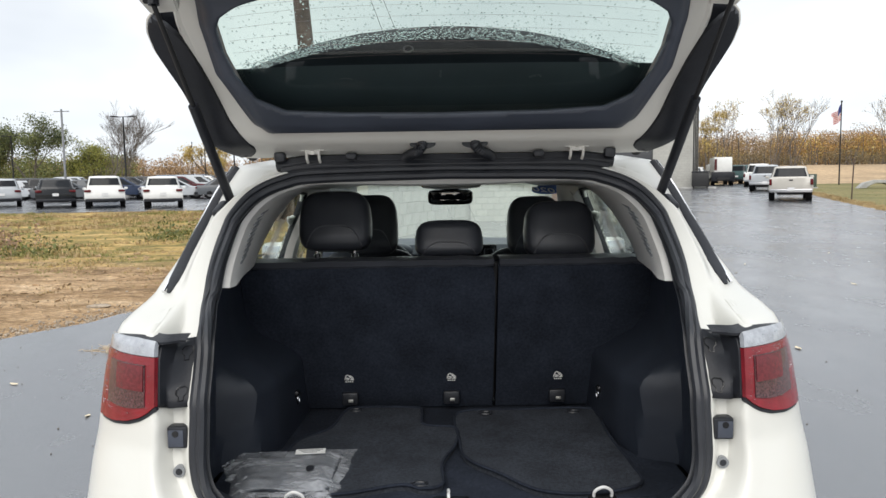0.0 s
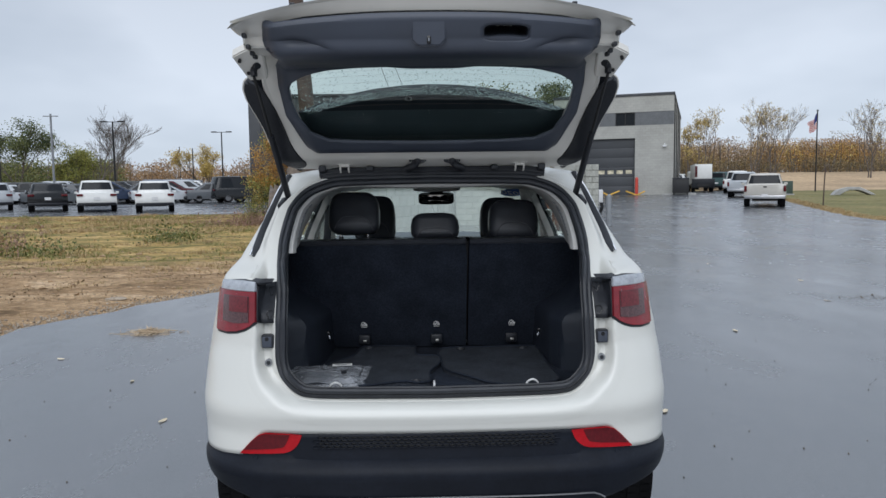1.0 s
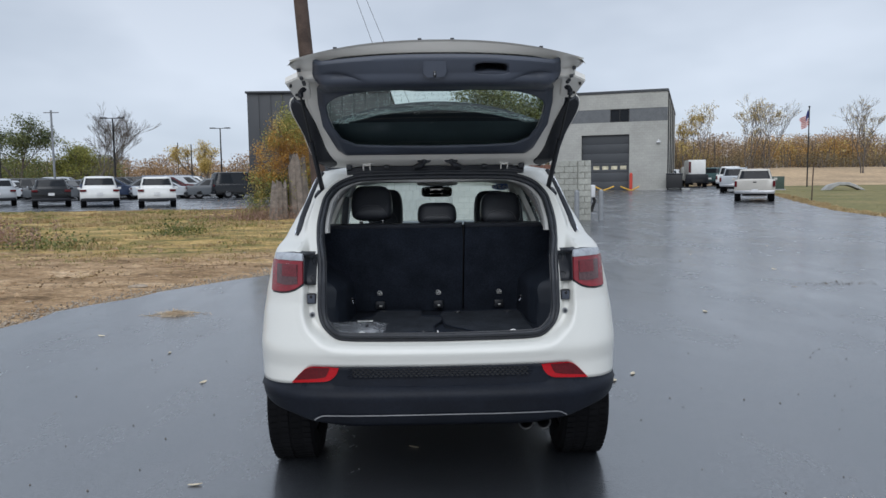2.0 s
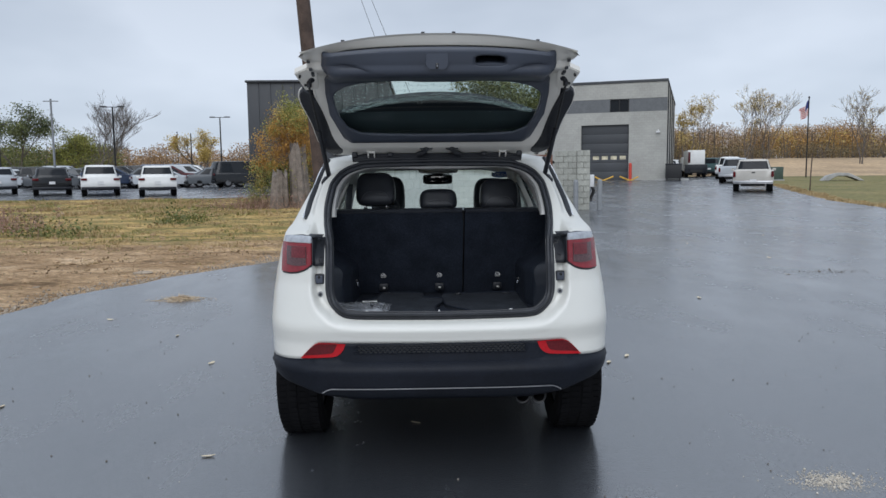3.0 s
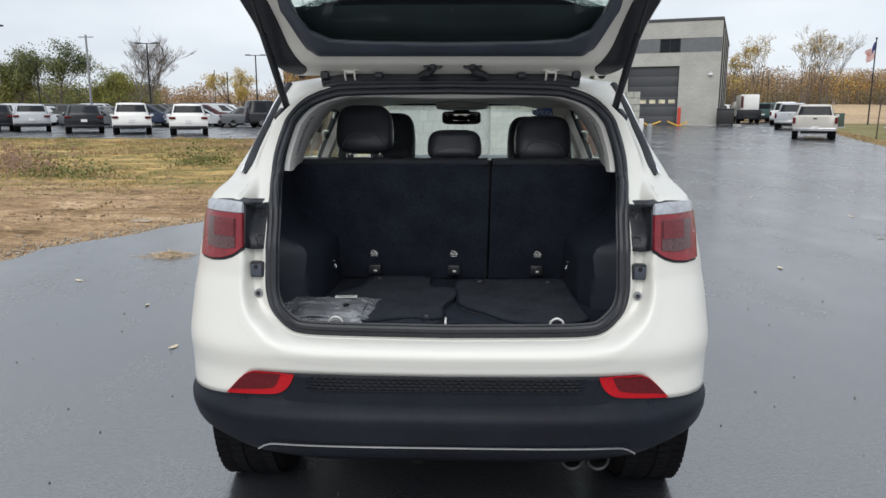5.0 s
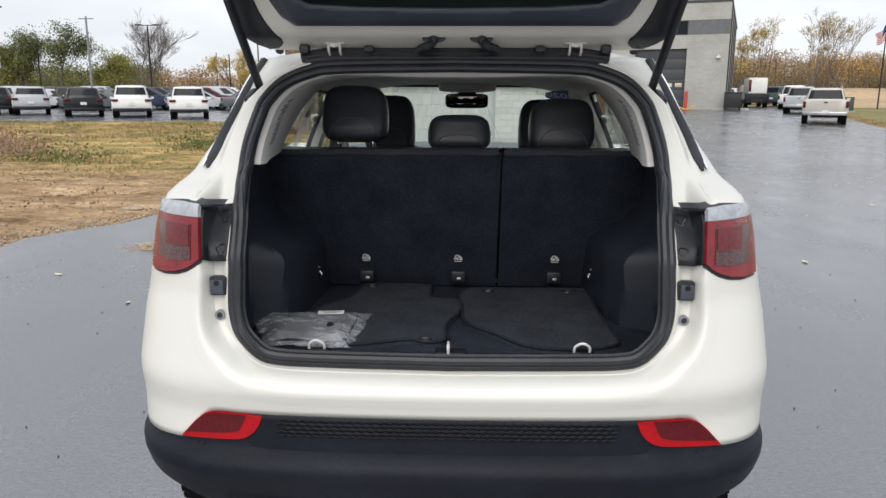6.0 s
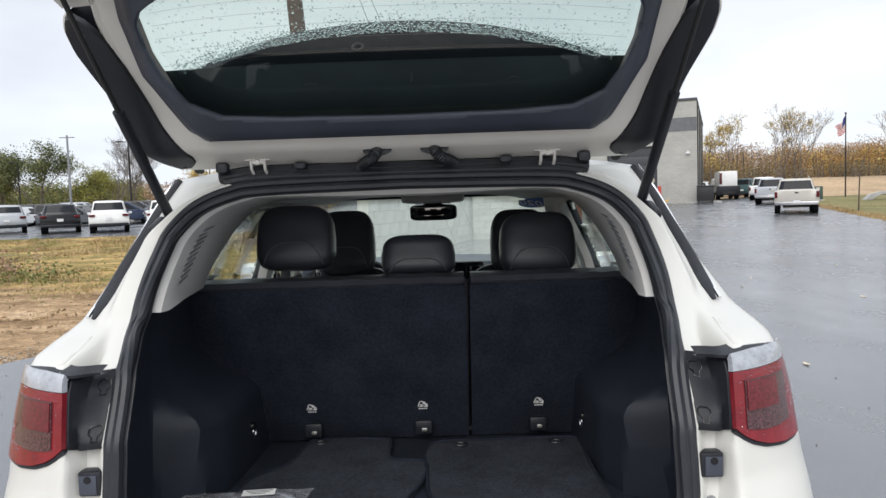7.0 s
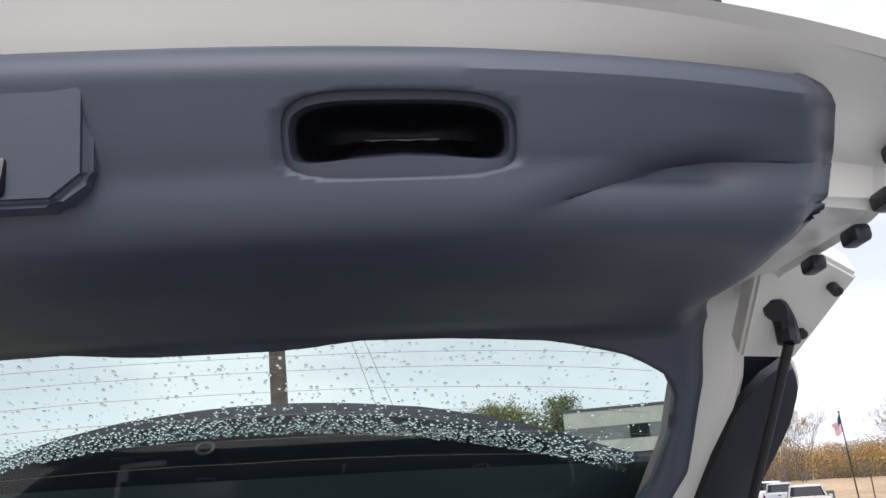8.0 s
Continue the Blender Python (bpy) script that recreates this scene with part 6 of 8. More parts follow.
tr = panel(2.0, 9.05, 150, 110, relief, trim_edge, (HOLE, CUP))
trim = part("trim_panel", tr, M_trim, gate_p, "dark grey moulded plastic lining")
solidify(trim, 0.012, 1.0)
FH = [(trim_edge(k) - 0.03, k) for k in (8.9, 8.4, 8, 7, 6, 5, 4, 3.3, 2.7, 2.3)] + [(0.40, 2.12)]
FRAME_HOLE = [(0.40, 9.1)] + FH + [(-a, b) for a, b in FH[::-1]] + [(-0.40, 9.1)]
# white inner frame and outer skin
bm = panel(0.0, 10.0, 60, 40, lambda x, s: 0.030 * sstep(1.4, 2.6, s) + 0.004 * sstep(0.5, 0.6, abs(x)), lambda s: prof(s, 3), (FRAME_HOLE,))
fr = part("inner_frame", bm, M_whitein, gate_p, "white painted inner frame of the tailgate")


def skin_off(x, s):
    w = prof(s, 4)
    return (0.085 - 0.045 * sstep(w - 0.05, w, abs(x)) - 0.045 * sstep(9.0, 10, s)) * (0.3 + 0.7 * sstep(0.2, 1.6, s))


GLASS_H = [(0, 5.75), (.30, 5.7), (.46, 5.3), (.53, 4.6), (.545, 3.6), (.53, 2.7), (.45, 2.0), (0, 1.9)]
GLASS = GLASS_H + [(-a, b) for a, b in GLASS_H[-2:0:-1]]
bm = panel(0.0, 10.0, 60, 44, skin_off, lambda s: prof(s, 4), (GLASS,))
sk = part("outer_skin", bm, M_white, gate_p)
# rim between frame and skin
bm = B()
for s in (1, -1):
    rows = []
    for j in range(61):
        st = 10 * j / 60
        rows.append([gate_at(s * prof(st, 3), st, 0.030 * sstep(1.4, 2.6, st) + 0.004), gate_at(s * (prof(st, 3) + prof(st, 4)) / 2, st, 0.030 * sstep(1.4, 2.6, st)), gate_at(s * prof(st, 4), st, skin_off(prof(st, 4), st))])
    loft(bm, rows, flip=(s < 0))
rows = []
for i in range(41):
    x = (2 * i / 40 - 1) * prof(10, 3)
    rows.append([gate_at(x, 10, 0.030), gate_at(x * 1.01, 10.0, 0.030) + Vector((0, -0.010, 0.006)), gate_at(x * prof(10, 4) / prof(10, 3), 10, 0.040)])
loft(bm, rows)
part("edge_fold", bm, M_whitein, gate_p)

# glass with its ceramic border, heater lines and the dark spoiler beyond it
bm = panel(2.0, 5.6, 30, 40, 0.045, lambda s: 0.545)
gl = part("rear_window", bm, M_rearglass, gate_p, "tinted rear window covered with rain drops")
gl.visible_shadow = False
# border lighter than its black, with the reflection over it painted in
bm = panel(1.85, 2.9, 10, 40, 0.050, lambda s: 0.55)
part("ceramic_border", bm, M_veiled, gl, "black ceramic border of the pane, lightened for the reflection over it")
for k in range(9):
    bm = B()
    s = 3.0 + 0.24 * k
    sweep(bm, [gate_at(x, s + 0.10 * (1 - (x / 0.5) ** 2), 0.0435) for x in np.linspace(-0.50, 0.50, 17)], 0.00022, 4)
    part("heater_line", bm, M_bark, gl)
def spoiler_edge(x):
    return 2.95 - 0.62 * (abs(x) / 0.5) ** 2.0
bm = B()
rows = []
for i in range(41):
    x = (2 * i / 40 - 1) * 0.60
    e = max(1.5, spoiler_edge(x))
    rows.append([gate_at(x, 0.5 + (e - 0.5) * j / 10, 0.075 + 0.095 * j / 10) for j in range(11)] + [gate_at(x, e + 0.04, 0.19), gate_at(x, e - 0.3, 0.20), gate_at(x, 0.5, 0.15)])
loft(bm, rows)
sp = part("roof_spoiler", bm, M_spoilblack, gate_p, "gloss black roof spoiler behind the glass")
bm = B()
c = gate_at(-0.09, 2.75, 0.150)
sweep(bm, [c + Vector((0.012 * math.cos(a), 0.004 * math.sin(a), 0.008 * math.sin(a))) for a in [2 * math.pi * k / 16 for k in range(16)]], 0.003, 6, closed=True)
part("washer_nozzle", bm, M_black, sp)

# rain drops on the glass: small domes, closer together along the spoiler
rnd = random.Random(4)
bm = B()
def drop(x, s, r):
    c = gate_at(x, s, 0.0465)
    a, b_ = gate_at(x + 0.004, s, 0.0465) - c, gate_at(x, s + 0.03, 0.0465) - c
    n = a.cross(b_).normalized()
    if n.z < 0:
        n = -n
    a = a.normalized()
    b_ = n.cross(a)
    k1, k2 = r * rnd.uniform(0.9, 1.1), r * rnd.uniform(0.9, 1.15)
    turn = [math.pi / 4 * k for k in range(8)]
    base = [bm.verts.new(c + a * k1 * math.cos(q) + b_ * k2 * math.sin(q)) for q in turn]
    mid = [bm.verts.new(c + n * r * 0.42 + (a * k1 * math.cos(q) + b_ * k2 * math.sin(q)) * 0.68) for q in turn]
    top_ = bm.verts.new(c + n * r * 0.58)
    for k in range(8):
        bm.faces.new((base[k], base[(k + 1) % 8], mid[(k + 1) % 8], mid[k]))
        bm.faces.new((mid[k], mid[(k + 1) % 8], top_))
    bm.faces.new(base[::-1])
count = 0
while count < 4200:
    x = rnd.uniform(-0.51, 0.51)
    e = spoiler_edge(x)
    if rnd.random() < 0.66:
        s = e + 0.50 + abs(rnd.gauss(0, 0.12)) - 0.08
        r = rnd.uniform(0.0009, 0.0021)
    else:
        s = rnd.uniform(e + 0.5, 5.3)
        r = rnd.choice((0.0008, 0.0011, 0.0014, 0.0018, 0.0024))
    if inside((x, s), HOLE):
        drop(x, s, r)
        count += 1
ob = part("rain_drops", bm, M_drop, gl, smooth=80)
tagged(ob, kind="stuff")
ob.visible_shadow = False

# dark fins along the window side
for s in (1, -1):
    bm = B()
    rows = []
    for j in range(31):
        st = 0.5 + 3.85 * j / 30
        inn = table(st, [(0.5, 0.515), (0.9, 0.497), (1.3, 0.497), (1.7, 0.515), (2.2, 0.545), (3, 0.575), (3.6, 0.598), (4.1, 0.635), (4.35, 0.662)])
        out = table(st, [(0.5, 0.575), (1.2, 0.605), (2, 0.626), (2.6, 0.645), (3, 0.664), (3.5, 0.684), (3.9, 0.690), (4.2, 0.684), (4.35, 0.668)])
        mid = (inn + out) / 2
        f0 = 0.030 * sstep(1.4, 2.6, st) - 0.004
        rows.append([gate_at(s * inn, st, f0 + 0.010), gate_at(s * (inn + 0.004), st, f0 - 0.002), gate_at(s * mid, st, f0 - 0.004), gate_at(s * (out - 0.006), st, f0 + 0.004), gate_at(s * out, st, f0 + 0.018), gate_at(s * (out - 0.004), st, f0 + 0.048), gate_at(s * (inn - 0.03), st, f0 + 0.07)])
    loft(bm, rows, flip=(s < 0))
    fin = part("side_fin", bm, M_black, gate_p, "black side fin beside the window")
    bm = B()
    edge_ = [gate_at(s * (table(st, [(0.5, 0.565), (1.2, 0.60), (2, 0.624), (2.6, 0.645), (3, 0.664), (3.5, 0.684), (3.9, 0.690), (4.2, 0.684), (4.35, 0.668)]) + 0.002), st, 0.030 * sstep(1.4, 2.6, st) + 0.020) for st in np.linspace(1.0, 4.33, 30)]
    sweep(bm, edge_, 0.004, 6)
    part("fin_edge", bm, M_whitein, fin, "narrow white painted edge")
    # white corner tab with two bolt holes
    bm = B()
    tab = [(0.566, 0.085, 1.947), (0.607, 0.059, 1.966), (0.676, 0.095, 1.943), (0.669, 0.113, 1.931), (0.640, 0.192, 1.878), (0.576, 0.190, 1.882)]
    top2 = [bm.verts.new((s * a, b, c)) for a, b, c in tab]
    bot2 = [bm.verts.new((s * a, b + 0.012, c + 0.03)) for a, b, c in tab]
    n = len(tab)
    for k in range(n):
        bm.faces.new((top2[k], top2[(k + 1) % n], bot2[(k + 1) % n], bot2[k]))
    bm.faces.new(top2)
    bm.faces.new(bot2)
    bmesh.ops.recalc_face_normals(bm, faces=bm.faces)
    bmesh.ops.bevel(bm, geom=list(bm.edges), offset=0.004, segments=2, affect='EDGES')
    tb = part("corner_tab", bm, M_whitein, gate_p, "white metal corner tab")
    for p in ((0.650, 0.098, 1.931), (0.634, 0.155, 1.900)):
        bm = B()
        rod(bm, (s * p[0], p[1] - 0.002, p[2] - 0.003), (s * p[0], p[1] + 0.01, p[2] + 0.01), 0.006, seg=12)
        part("bolt_hole", bm, M_blk, tb)
    # rubber buffers along the edge
    for x, st in ((0.572, 6.4), (0.560, 6.8), (0.562, 7.6), (0.570, 8.3)):
        bm = B()
        c = gate_at(s * x, st, 0.015)
        box(bm, c + Vector((0, 0, 0.004)), (0.014, 0.024, 0.014), 0.004)
        part("rubber_buffer", bm, M_rubber, gate_p)
    # hinge: bracket on the gate and two bright arms
    hg = new("hinge")
    hg.parent = gate_p
    bm = B()
    box(bm, (s * 0.351, 0.512, 1.590), (0.034, 0.012, 0.012), 0.004)
    for dx in (-0.0165, 0.0165):
        sweep(bm, [(s * 0.351 + dx, 0.515, 1.600), (s * 0.351 + dx, 0.506, 1.590), (s * 0.351 + dx, 0.512, 1.572), (s * 0.351 + dx, 0.545, 1.552)], 0.0038, 6)
        box(bm, (s * 0.351 + 1.4 * dx, 0.510, 1.597), (0.018, 0.010, 0.009), 0.003)
    part("hinge_arm", bm, M_whitein, hg, "white painted steel hinge")
    bm = B()
    rod(bm, (s * 0.351, 0.508, 1.59), (s * 0.351, 0.503, 1.588), 0.006, seg=10)
    part("hinge_bolt", bm, M_steel, hg)
    # gate corner flange with bolt
    bm = B()
    rod(bm, (s * 0.531, 0.528, 1.592), (s * 0.531, 0.516, 1.588), 0.009, 0.008, 14)
    part("flange_bolt", bm, M_blk, gate_p)
    # dark rubber stops in the hinge rail
    for x in (0.44, 0.25):
        bm = B()
        box(bm, (s * x, 0.520, 1.578), (0.030, 0.03, 0.026 if x > 0.4 else 0.018), 0.007)
        part("rail_stop", bm, M_rubber, gate_p)
    # cable sleeve
    bm = B()
    xc = 0.010 + s * 0.068
    ring_ = [(xc + 0.034 * math.cos(q), 0.476 + 0.005 * math.sin(q), 1.605 + 0.013 * math.sin(q)) for q in [2 * math.pi * k / 24 for k in range(24)]]
    path = curve([(xc, 0.482, 1.606), (xc + s * 0.004, 0.474, 1.596), (xc + s * 0.018, 0.484, 1.584), (xc + s * 0.040, 0.520, 1.576), (xc + s * 0.055, 0.55, 1.566)], 9)
    sweep(bm, path, [0.0125 + 0.0022 * (k % 2) for k in range(len(path))], 12)
    loft(bm, [ring_, [(x + 0.0, y + 0.016, z + 0.006) for x, y, z in ring_]], closed=True)
    bm.faces.new([bm.verts.new(p) for p in ring_])
    part("cable_sleeve", bm, M_rubber, gate_p, "ribbed black rubber cable sleeve")
    # gas strut
    strut = new("gas_strut")
    strut.parent = car
    a, b_ = Vector((s * 0.580, 0.545, 1.452)), Vector((s * 0.614, 0.146, 1.888))
    mid = a.lerp(b_, 0.56)
    bm = B()
    rod(bm, a, mid, 0.0125, seg=14)
    part("tube", bm, M_black, strut, "black gas strut cylinder")
    bm = B()
    rod(bm, mid, b_, 0.0055, seg=10)
    part("piston_rod", bm, M_blk, strut)
    bm = B()
    sweep(bm, curve([b_, b_ + Vector((0, 0.0, 0.02)), b_ + Vector((-s * 0.012, -0.015, 0.035)), b_ + Vector((-s * 0.02, -0.025, 0.03))], 4), 0.012, 10)
    part("end_socket", bm, M_black, strut)
    bm = B()
    box(bm, a + Vector((s * 0.014, -0.035, -0.024)), (0.032, 0.06, 0.062), 0.013, rot=(35, 0, s * 20), seg=3)
    rod(bm, a + Vector((s * 0.010, -0.02, 0.0)), a + Vector((-s * 0.006, 0.0, 0.0)), 0.009, seg=10)
    part("foot_bracket", bm, M_black, strut)

# pull cup: a flush rim, a deep pocket coloured darker for its shade, and a tongue arching up from its lower edge
def cup_inner(k):
    a = 2 * math.pi * k / 40
    cx, sy = math.copysign(abs(math.cos(a)) ** 0.5, math.cos(a)), math.copysign(abs(math.sin(a)) ** 0.55, math.sin(a))
    arch = 0.20 * max(0.0, 1 - cx * cx) ** 0.8 if sy < 0 else 0.0
    return 0.2185 + 0.067 * cx, 8.2 + 0.375 * sy + arch


bm = B()
rows = []
for sc, off in ((1.10, 0.003), (1.10, -0.002), (1.08, -0.0045)):
    rows.append([gate_at(0.2185 + (a - 0.2185) * sc, 8.2 + (b - 8.2) * sc, off) for a, b in CUP])
for sc, off in ((1.0, -0.0045), (0.985, -0.001), (0.970, 0.010)):
    rows.append([gate_at(0.2185 + (x - 0.2185) * sc, 8.2 + (st - 8.2) * sc, off) for x, st in [cup_inner(k) for k in range(40)]])
loft(bm, rows, closed=True)
bmesh.ops.recalc_face_normals(bm, faces=bm.faces)
pc = part("pull_cup", bm, M_trim, gate_p, "recessed dark plastic pull cup", smooth=60)
bm = B()
sweep(bm, [gate_at(0.2185 + (a - 0.2185) * 1.115, 8.2 + (b - 8.2) * 1.115, -0.0005) for a, b in CUP], 0.0020, 6, closed=True)
part("cup_gap", bm, M_gloss, pc)
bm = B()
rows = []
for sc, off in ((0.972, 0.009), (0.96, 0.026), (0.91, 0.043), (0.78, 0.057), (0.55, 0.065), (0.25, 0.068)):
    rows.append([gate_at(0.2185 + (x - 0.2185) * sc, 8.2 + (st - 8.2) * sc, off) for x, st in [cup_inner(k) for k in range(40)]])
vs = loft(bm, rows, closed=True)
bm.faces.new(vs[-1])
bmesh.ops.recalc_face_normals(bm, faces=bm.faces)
# blacker than the rim's plastic: the pocket's shade is put into its colour
part("cup_pocket", bm, M_black, pc, "deep pocket, coloured black for the shade inside it", smooth=60)
# latch cover
bm = B()
zt, zb = 1.996, 1.912
pts = [(-0.062, -0.238, zt), (0.040, -0.238, zt), (0.040, -0.222, 1.930), (0.022, -0.226, zb), (-0.044, -0.226, zb), (-0.062, -0.222, 1.930)]
front_ = [bm.verts.new((x, y - 0.012, z)) for x, y, z in pts]
back_ = [bm.verts.new((x * 1.06, y + 0.06, z + 0.01)) for x, y, z in pts]
n = len(pts)
bm.faces.new(front_)
for k in range(n):
    bm.faces.new((front_[k], front_[(k + 1) % n], back_[(k + 1) % n], back_[k]))
bmesh.ops.recalc_face_normals(bm, faces=bm.faces)
bmesh.ops.bevel(bm, geom=[e for e in bm.edges if len(e.link_faces) == 2], offset=0.005, segments=3, affect='EDGES')
lc = part("latch_cover", bm, M_trim, gate_p, "raised dark plastic latch cover")
bm = B()
box(bm, (-0.011, -0.236, 1.930), (0.012, 0.012, 0.024), 0.003)
part("latch_slot", bm, M_gloss, lc)
bm = B()
rod(bm, (-0.011, -0.2435, 1.934), (-0.011, -0.2405, 1.926), 0.003, seg=8)
part("latch_bolt", bm, M_chrome, lc)
# oval access caps
for s in (1, -1):
    bm = B()
    loop = [(s * (0.424 + 0.066 * math.copysign(abs(math.cos(a)) ** 0.6, math.cos(a))), 4.93 + 0.20 * math.copysign(abs(math.sin(a)) ** 0.7, math.sin(a))) for a in [2 * math.pi * k / 36 for k in range(36)]]
    sweep(bm, [gate_at(x, st, relief(x, st) - 0.0035) for x, st in loop], 0.0024, 6, closed=True)
    part("access_cap_line", bm, M_gloss, gate_p)
# small plugs along the lip
for x in (-0.41, -0.07, 0.06, 0.42):
    bm = B()
    c = gate_at(x, 10.0, 0.040) + Vector((0, -0.010, 0.004))
    box(bm, c, (0.016, 0.008, 0.010), 0.003)
    part("lip_plug", bm, M_rubber, gate_p)

# ---- what lies in the cargo bay ----
def floor_mat(name, label, outline, z, hump):
    """A carpet mat with a bound edge, lying loosely."""
    t = thing(name, label, "car mat", "mats in the cargo bay", m=pose(0, 0, z))
    pts = curve([(x, y, 0) for x, y in outline], 5, closed=True)
    bm = B()
    c = sum((Vector(p) for p in pts), Vector()) / len(pts)
    rows = []
    for k in range(9):
        q = k / 8
        rows.append([Vector((c.x + (p.x - c.x) * q, c.y + (p.y - c.y) * q, 0.010 + hump * math.sin(7 * p.x + 5 * p.y) * q * q * 0.5 + hump * 0.5 * q * q)) for p in pts])
    loft(bm, rows, closed=True)
    rows2 = [rows[-1], [Vector((p.x, p.y, -0.001)) for p in rows[-1]]]
    loft(bm, rows2, closed=True)
    bmesh.ops.remove_doubles(bm, verts=bm.verts, dist=1e-5)
    bmesh.ops.recalc_face_normals(bm, faces=bm.faces)
    part("carpet", bm, M_mat, t)
    bm = B()
    sweep(bm, [p + Vector((0, 0, 0.001)) for p in rows[-1]], 0.0045, 6, closed=True, up=(0, 0, 1))
    part("bound_edge", bm, M_carpet, t)
    return t


m1 = floor_mat("floor_mat", "black carpet floor mat lying over the cargo floor",
               [(-0.335, 0.86), (-0.30, 0.905), (-0.11, 0.905), (-0.085, 0.86), (-0.075, 0.73), (0.02, 0.70), (0.018, 0.56), (-0.02, 0.42), (-0.02, 0.285), (-0.07, 0.26), (-0.125, 0.285), (-0.27, 0.245), (-0.42, 0.26), (-0.455, 0.40), (-0.44, 0.60), (-0.36, 0.70)], 0.7525, 0.006)
m2 = floor_mat("floor_mat", "black carpet floor mat with a curved front edge",
               [(0.035, 0.85), (0.25, 0.865), (0.45, 0.855), (0.47, 0.80), (0.465, 0.60), (0.475, 0.40), (0.465, 0.28), (0.34, 0.225), (0.215, 0.24), (0.13, 0.34), (0.045, 0.45), (0.03, 0.60)], 0.7525, 0.006)
for t, pts in ((m1, ((-0.075, 0.29), (-0.30, 0.88))), (m2, ((0.12, 0.83), (0.40, 0.83)))):
    for x, y in pts:
        bm = B()
        sweep(bm, [(x + 0.018 * math.cos(a), y + 0.013 * math.sin(a), 0.014) for a in [2 * math.pi * k / 16 for k in range(16)]], 0.004, 6, closed=True, up=(0, 0, 1))
        part("fixing_eyelet", bm, M_rubber, t)

# clear plastic bag with folded dark mats in it
bag = thing("plastic_bag", "crumpled clear plastic bag holding folded black mats", "plastic bag", m=pose(-0.43, 0.34, 0.757))


def bag_pt(a, b):
    """a, b in 0..1 over the bag's quadrilateral."""
    p00, p10, p11, p01 = Vector((-0.085, -0.105)), Vector((0.150, -0.125)), Vector((0.172, 0.20)), Vector((-0.205, 0.150))
    return p00.lerp(p10, a).lerp(p01.lerp(p11, a), b)


bm = B()
n, m_ = 70, 56
rows = []
for j in range(m_ + 1):
    row = []
    for i in range(n + 1):
        a, b_ = i / n, j / m_
        p = bag_pt(a, b_)
        e = min(a, 1 - a, b_, 1 - b_)
        gather = 1.0 + 1.5 * (1 - sstep(0.0, 0.20, a))
        q = Vector((p.x * 6, (p.y - 0.22 * p.x) * 26, 0.3))
        crease = (1 - abs(noise.noise(q))) ** 5 - 0.35
        fold = 0.0040 * crease + 0.0045 * noise.noise(Vector((p.x * 5, p.y * 9, 6.1)))
        fold += 0.0034 * ((1 - abs(noise.noise(Vector((p.x * 24 + 3, (p.y - 0.15 * p.x) * 60, 1.7))))) ** 4 - 0.35) * gather
        fold += noise.noise(Vector((p.x * 120, p.y * 120, 2.9))) * 0.0012 * gather
        w = noise.noise(Vector((p.x * 26, p.y * 26, 4.0))) * 0.014 * (1 - sstep(0, 0.10, e))
        h = 0.028 * sstep(-0.02, 0.24, e) ** 0.8
        row.append((p.x + w, p.y + 0.8 * w, max(0.004, h + fold * sstep(0, 0.05, e) + 0.006)))
    rows.append(row)
loft(bm, rows)
part("film", bm, M_film, bag, "shiny crumpled clear film", smooth=50)
for k in range(2):
    bm = B()
    rows = []
    for j in range(13):
        row = []
        for i in range(17):
            a, b_ = 0.09 + 0.80 * i / 16, 0.10 + 0.76 * j / 12
            p = bag_pt(a, b_)
            e = min(i / 16, 1 - i / 16, j / 12, 1 - j / 12)
            row.append((p.x + 0.01 * k, p.y - 0.012 * k, 0.009 + 0.008 * k + 0.006 * sstep(0, 0.2, e) + 0.003 * math.sin(9 * a + 5 * k)))
        rows.append(row)
    loft(bm, rows)
    ob = part("folded_mat", bm, M_mat, bag, "folded black mat")
    solidify(ob, 0.006)
bm = B()
box(bm, (0.060, 0.100, 0.0405), (0.078, 0.030, 0.0012), rot=(2, 0, 5))
part("paper_label", bm, M_paper, bag, "white paper label")
for k in range(3):
    bm = B()
    box(bm, (0.060, 0.108 - 0.008 * k, 0.0417 - 0.0003 * k), (0.064 - 0.014 * k, 0.0022, 0.0006), rot=(2, 0, 5))
    part("label_line", bm, M_stitch, bag)
bm = B()
p0 = bag_pt(0.72, 0.36)
loop = [bm.verts.new((p0.x + 0.010 * math.cos(q), p0.y + 0.014 * math.sin(q), 0.0405)) for q in [2 * math.pi * k / 14 for k in range(14)]]
loop2 = [bm.verts.new(v.co + Vector((0, 0, -0.004))) for v in loop]
bm.faces.new(loop)
for k in range(14):
    bm.faces.new((loop[k], loop[(k + 1) % 14], loop2[(k + 1) % 14], loop2[k]))
part("hang_hole", bm, M_rubber, bag, "dark round hanging hole")

# ---- trees, woods and grass ----
def along(b, y):
    """x at the distance y on a bearing seen from behind the car."""
    return -0.02 + b * (y + 3.26)


def leaf_quad(bm, p, r, rnd):
    a = Vector((rnd.gauss(0, 1), rnd.gauss(0, 1), rnd.gauss(0, 1))).normalized() * r
    b = a.orthogonal().normalized() * r * rnd.uniform(0.5, 0.9)
    k = rnd.uniform(0, 6.28)
    b = Matrix.Rotation(k, 3, a.normalized()) @ b
    bm.faces.new([bm.verts.new(q) for q in (p - a, p - b * 0.9, p + a, p + b)])


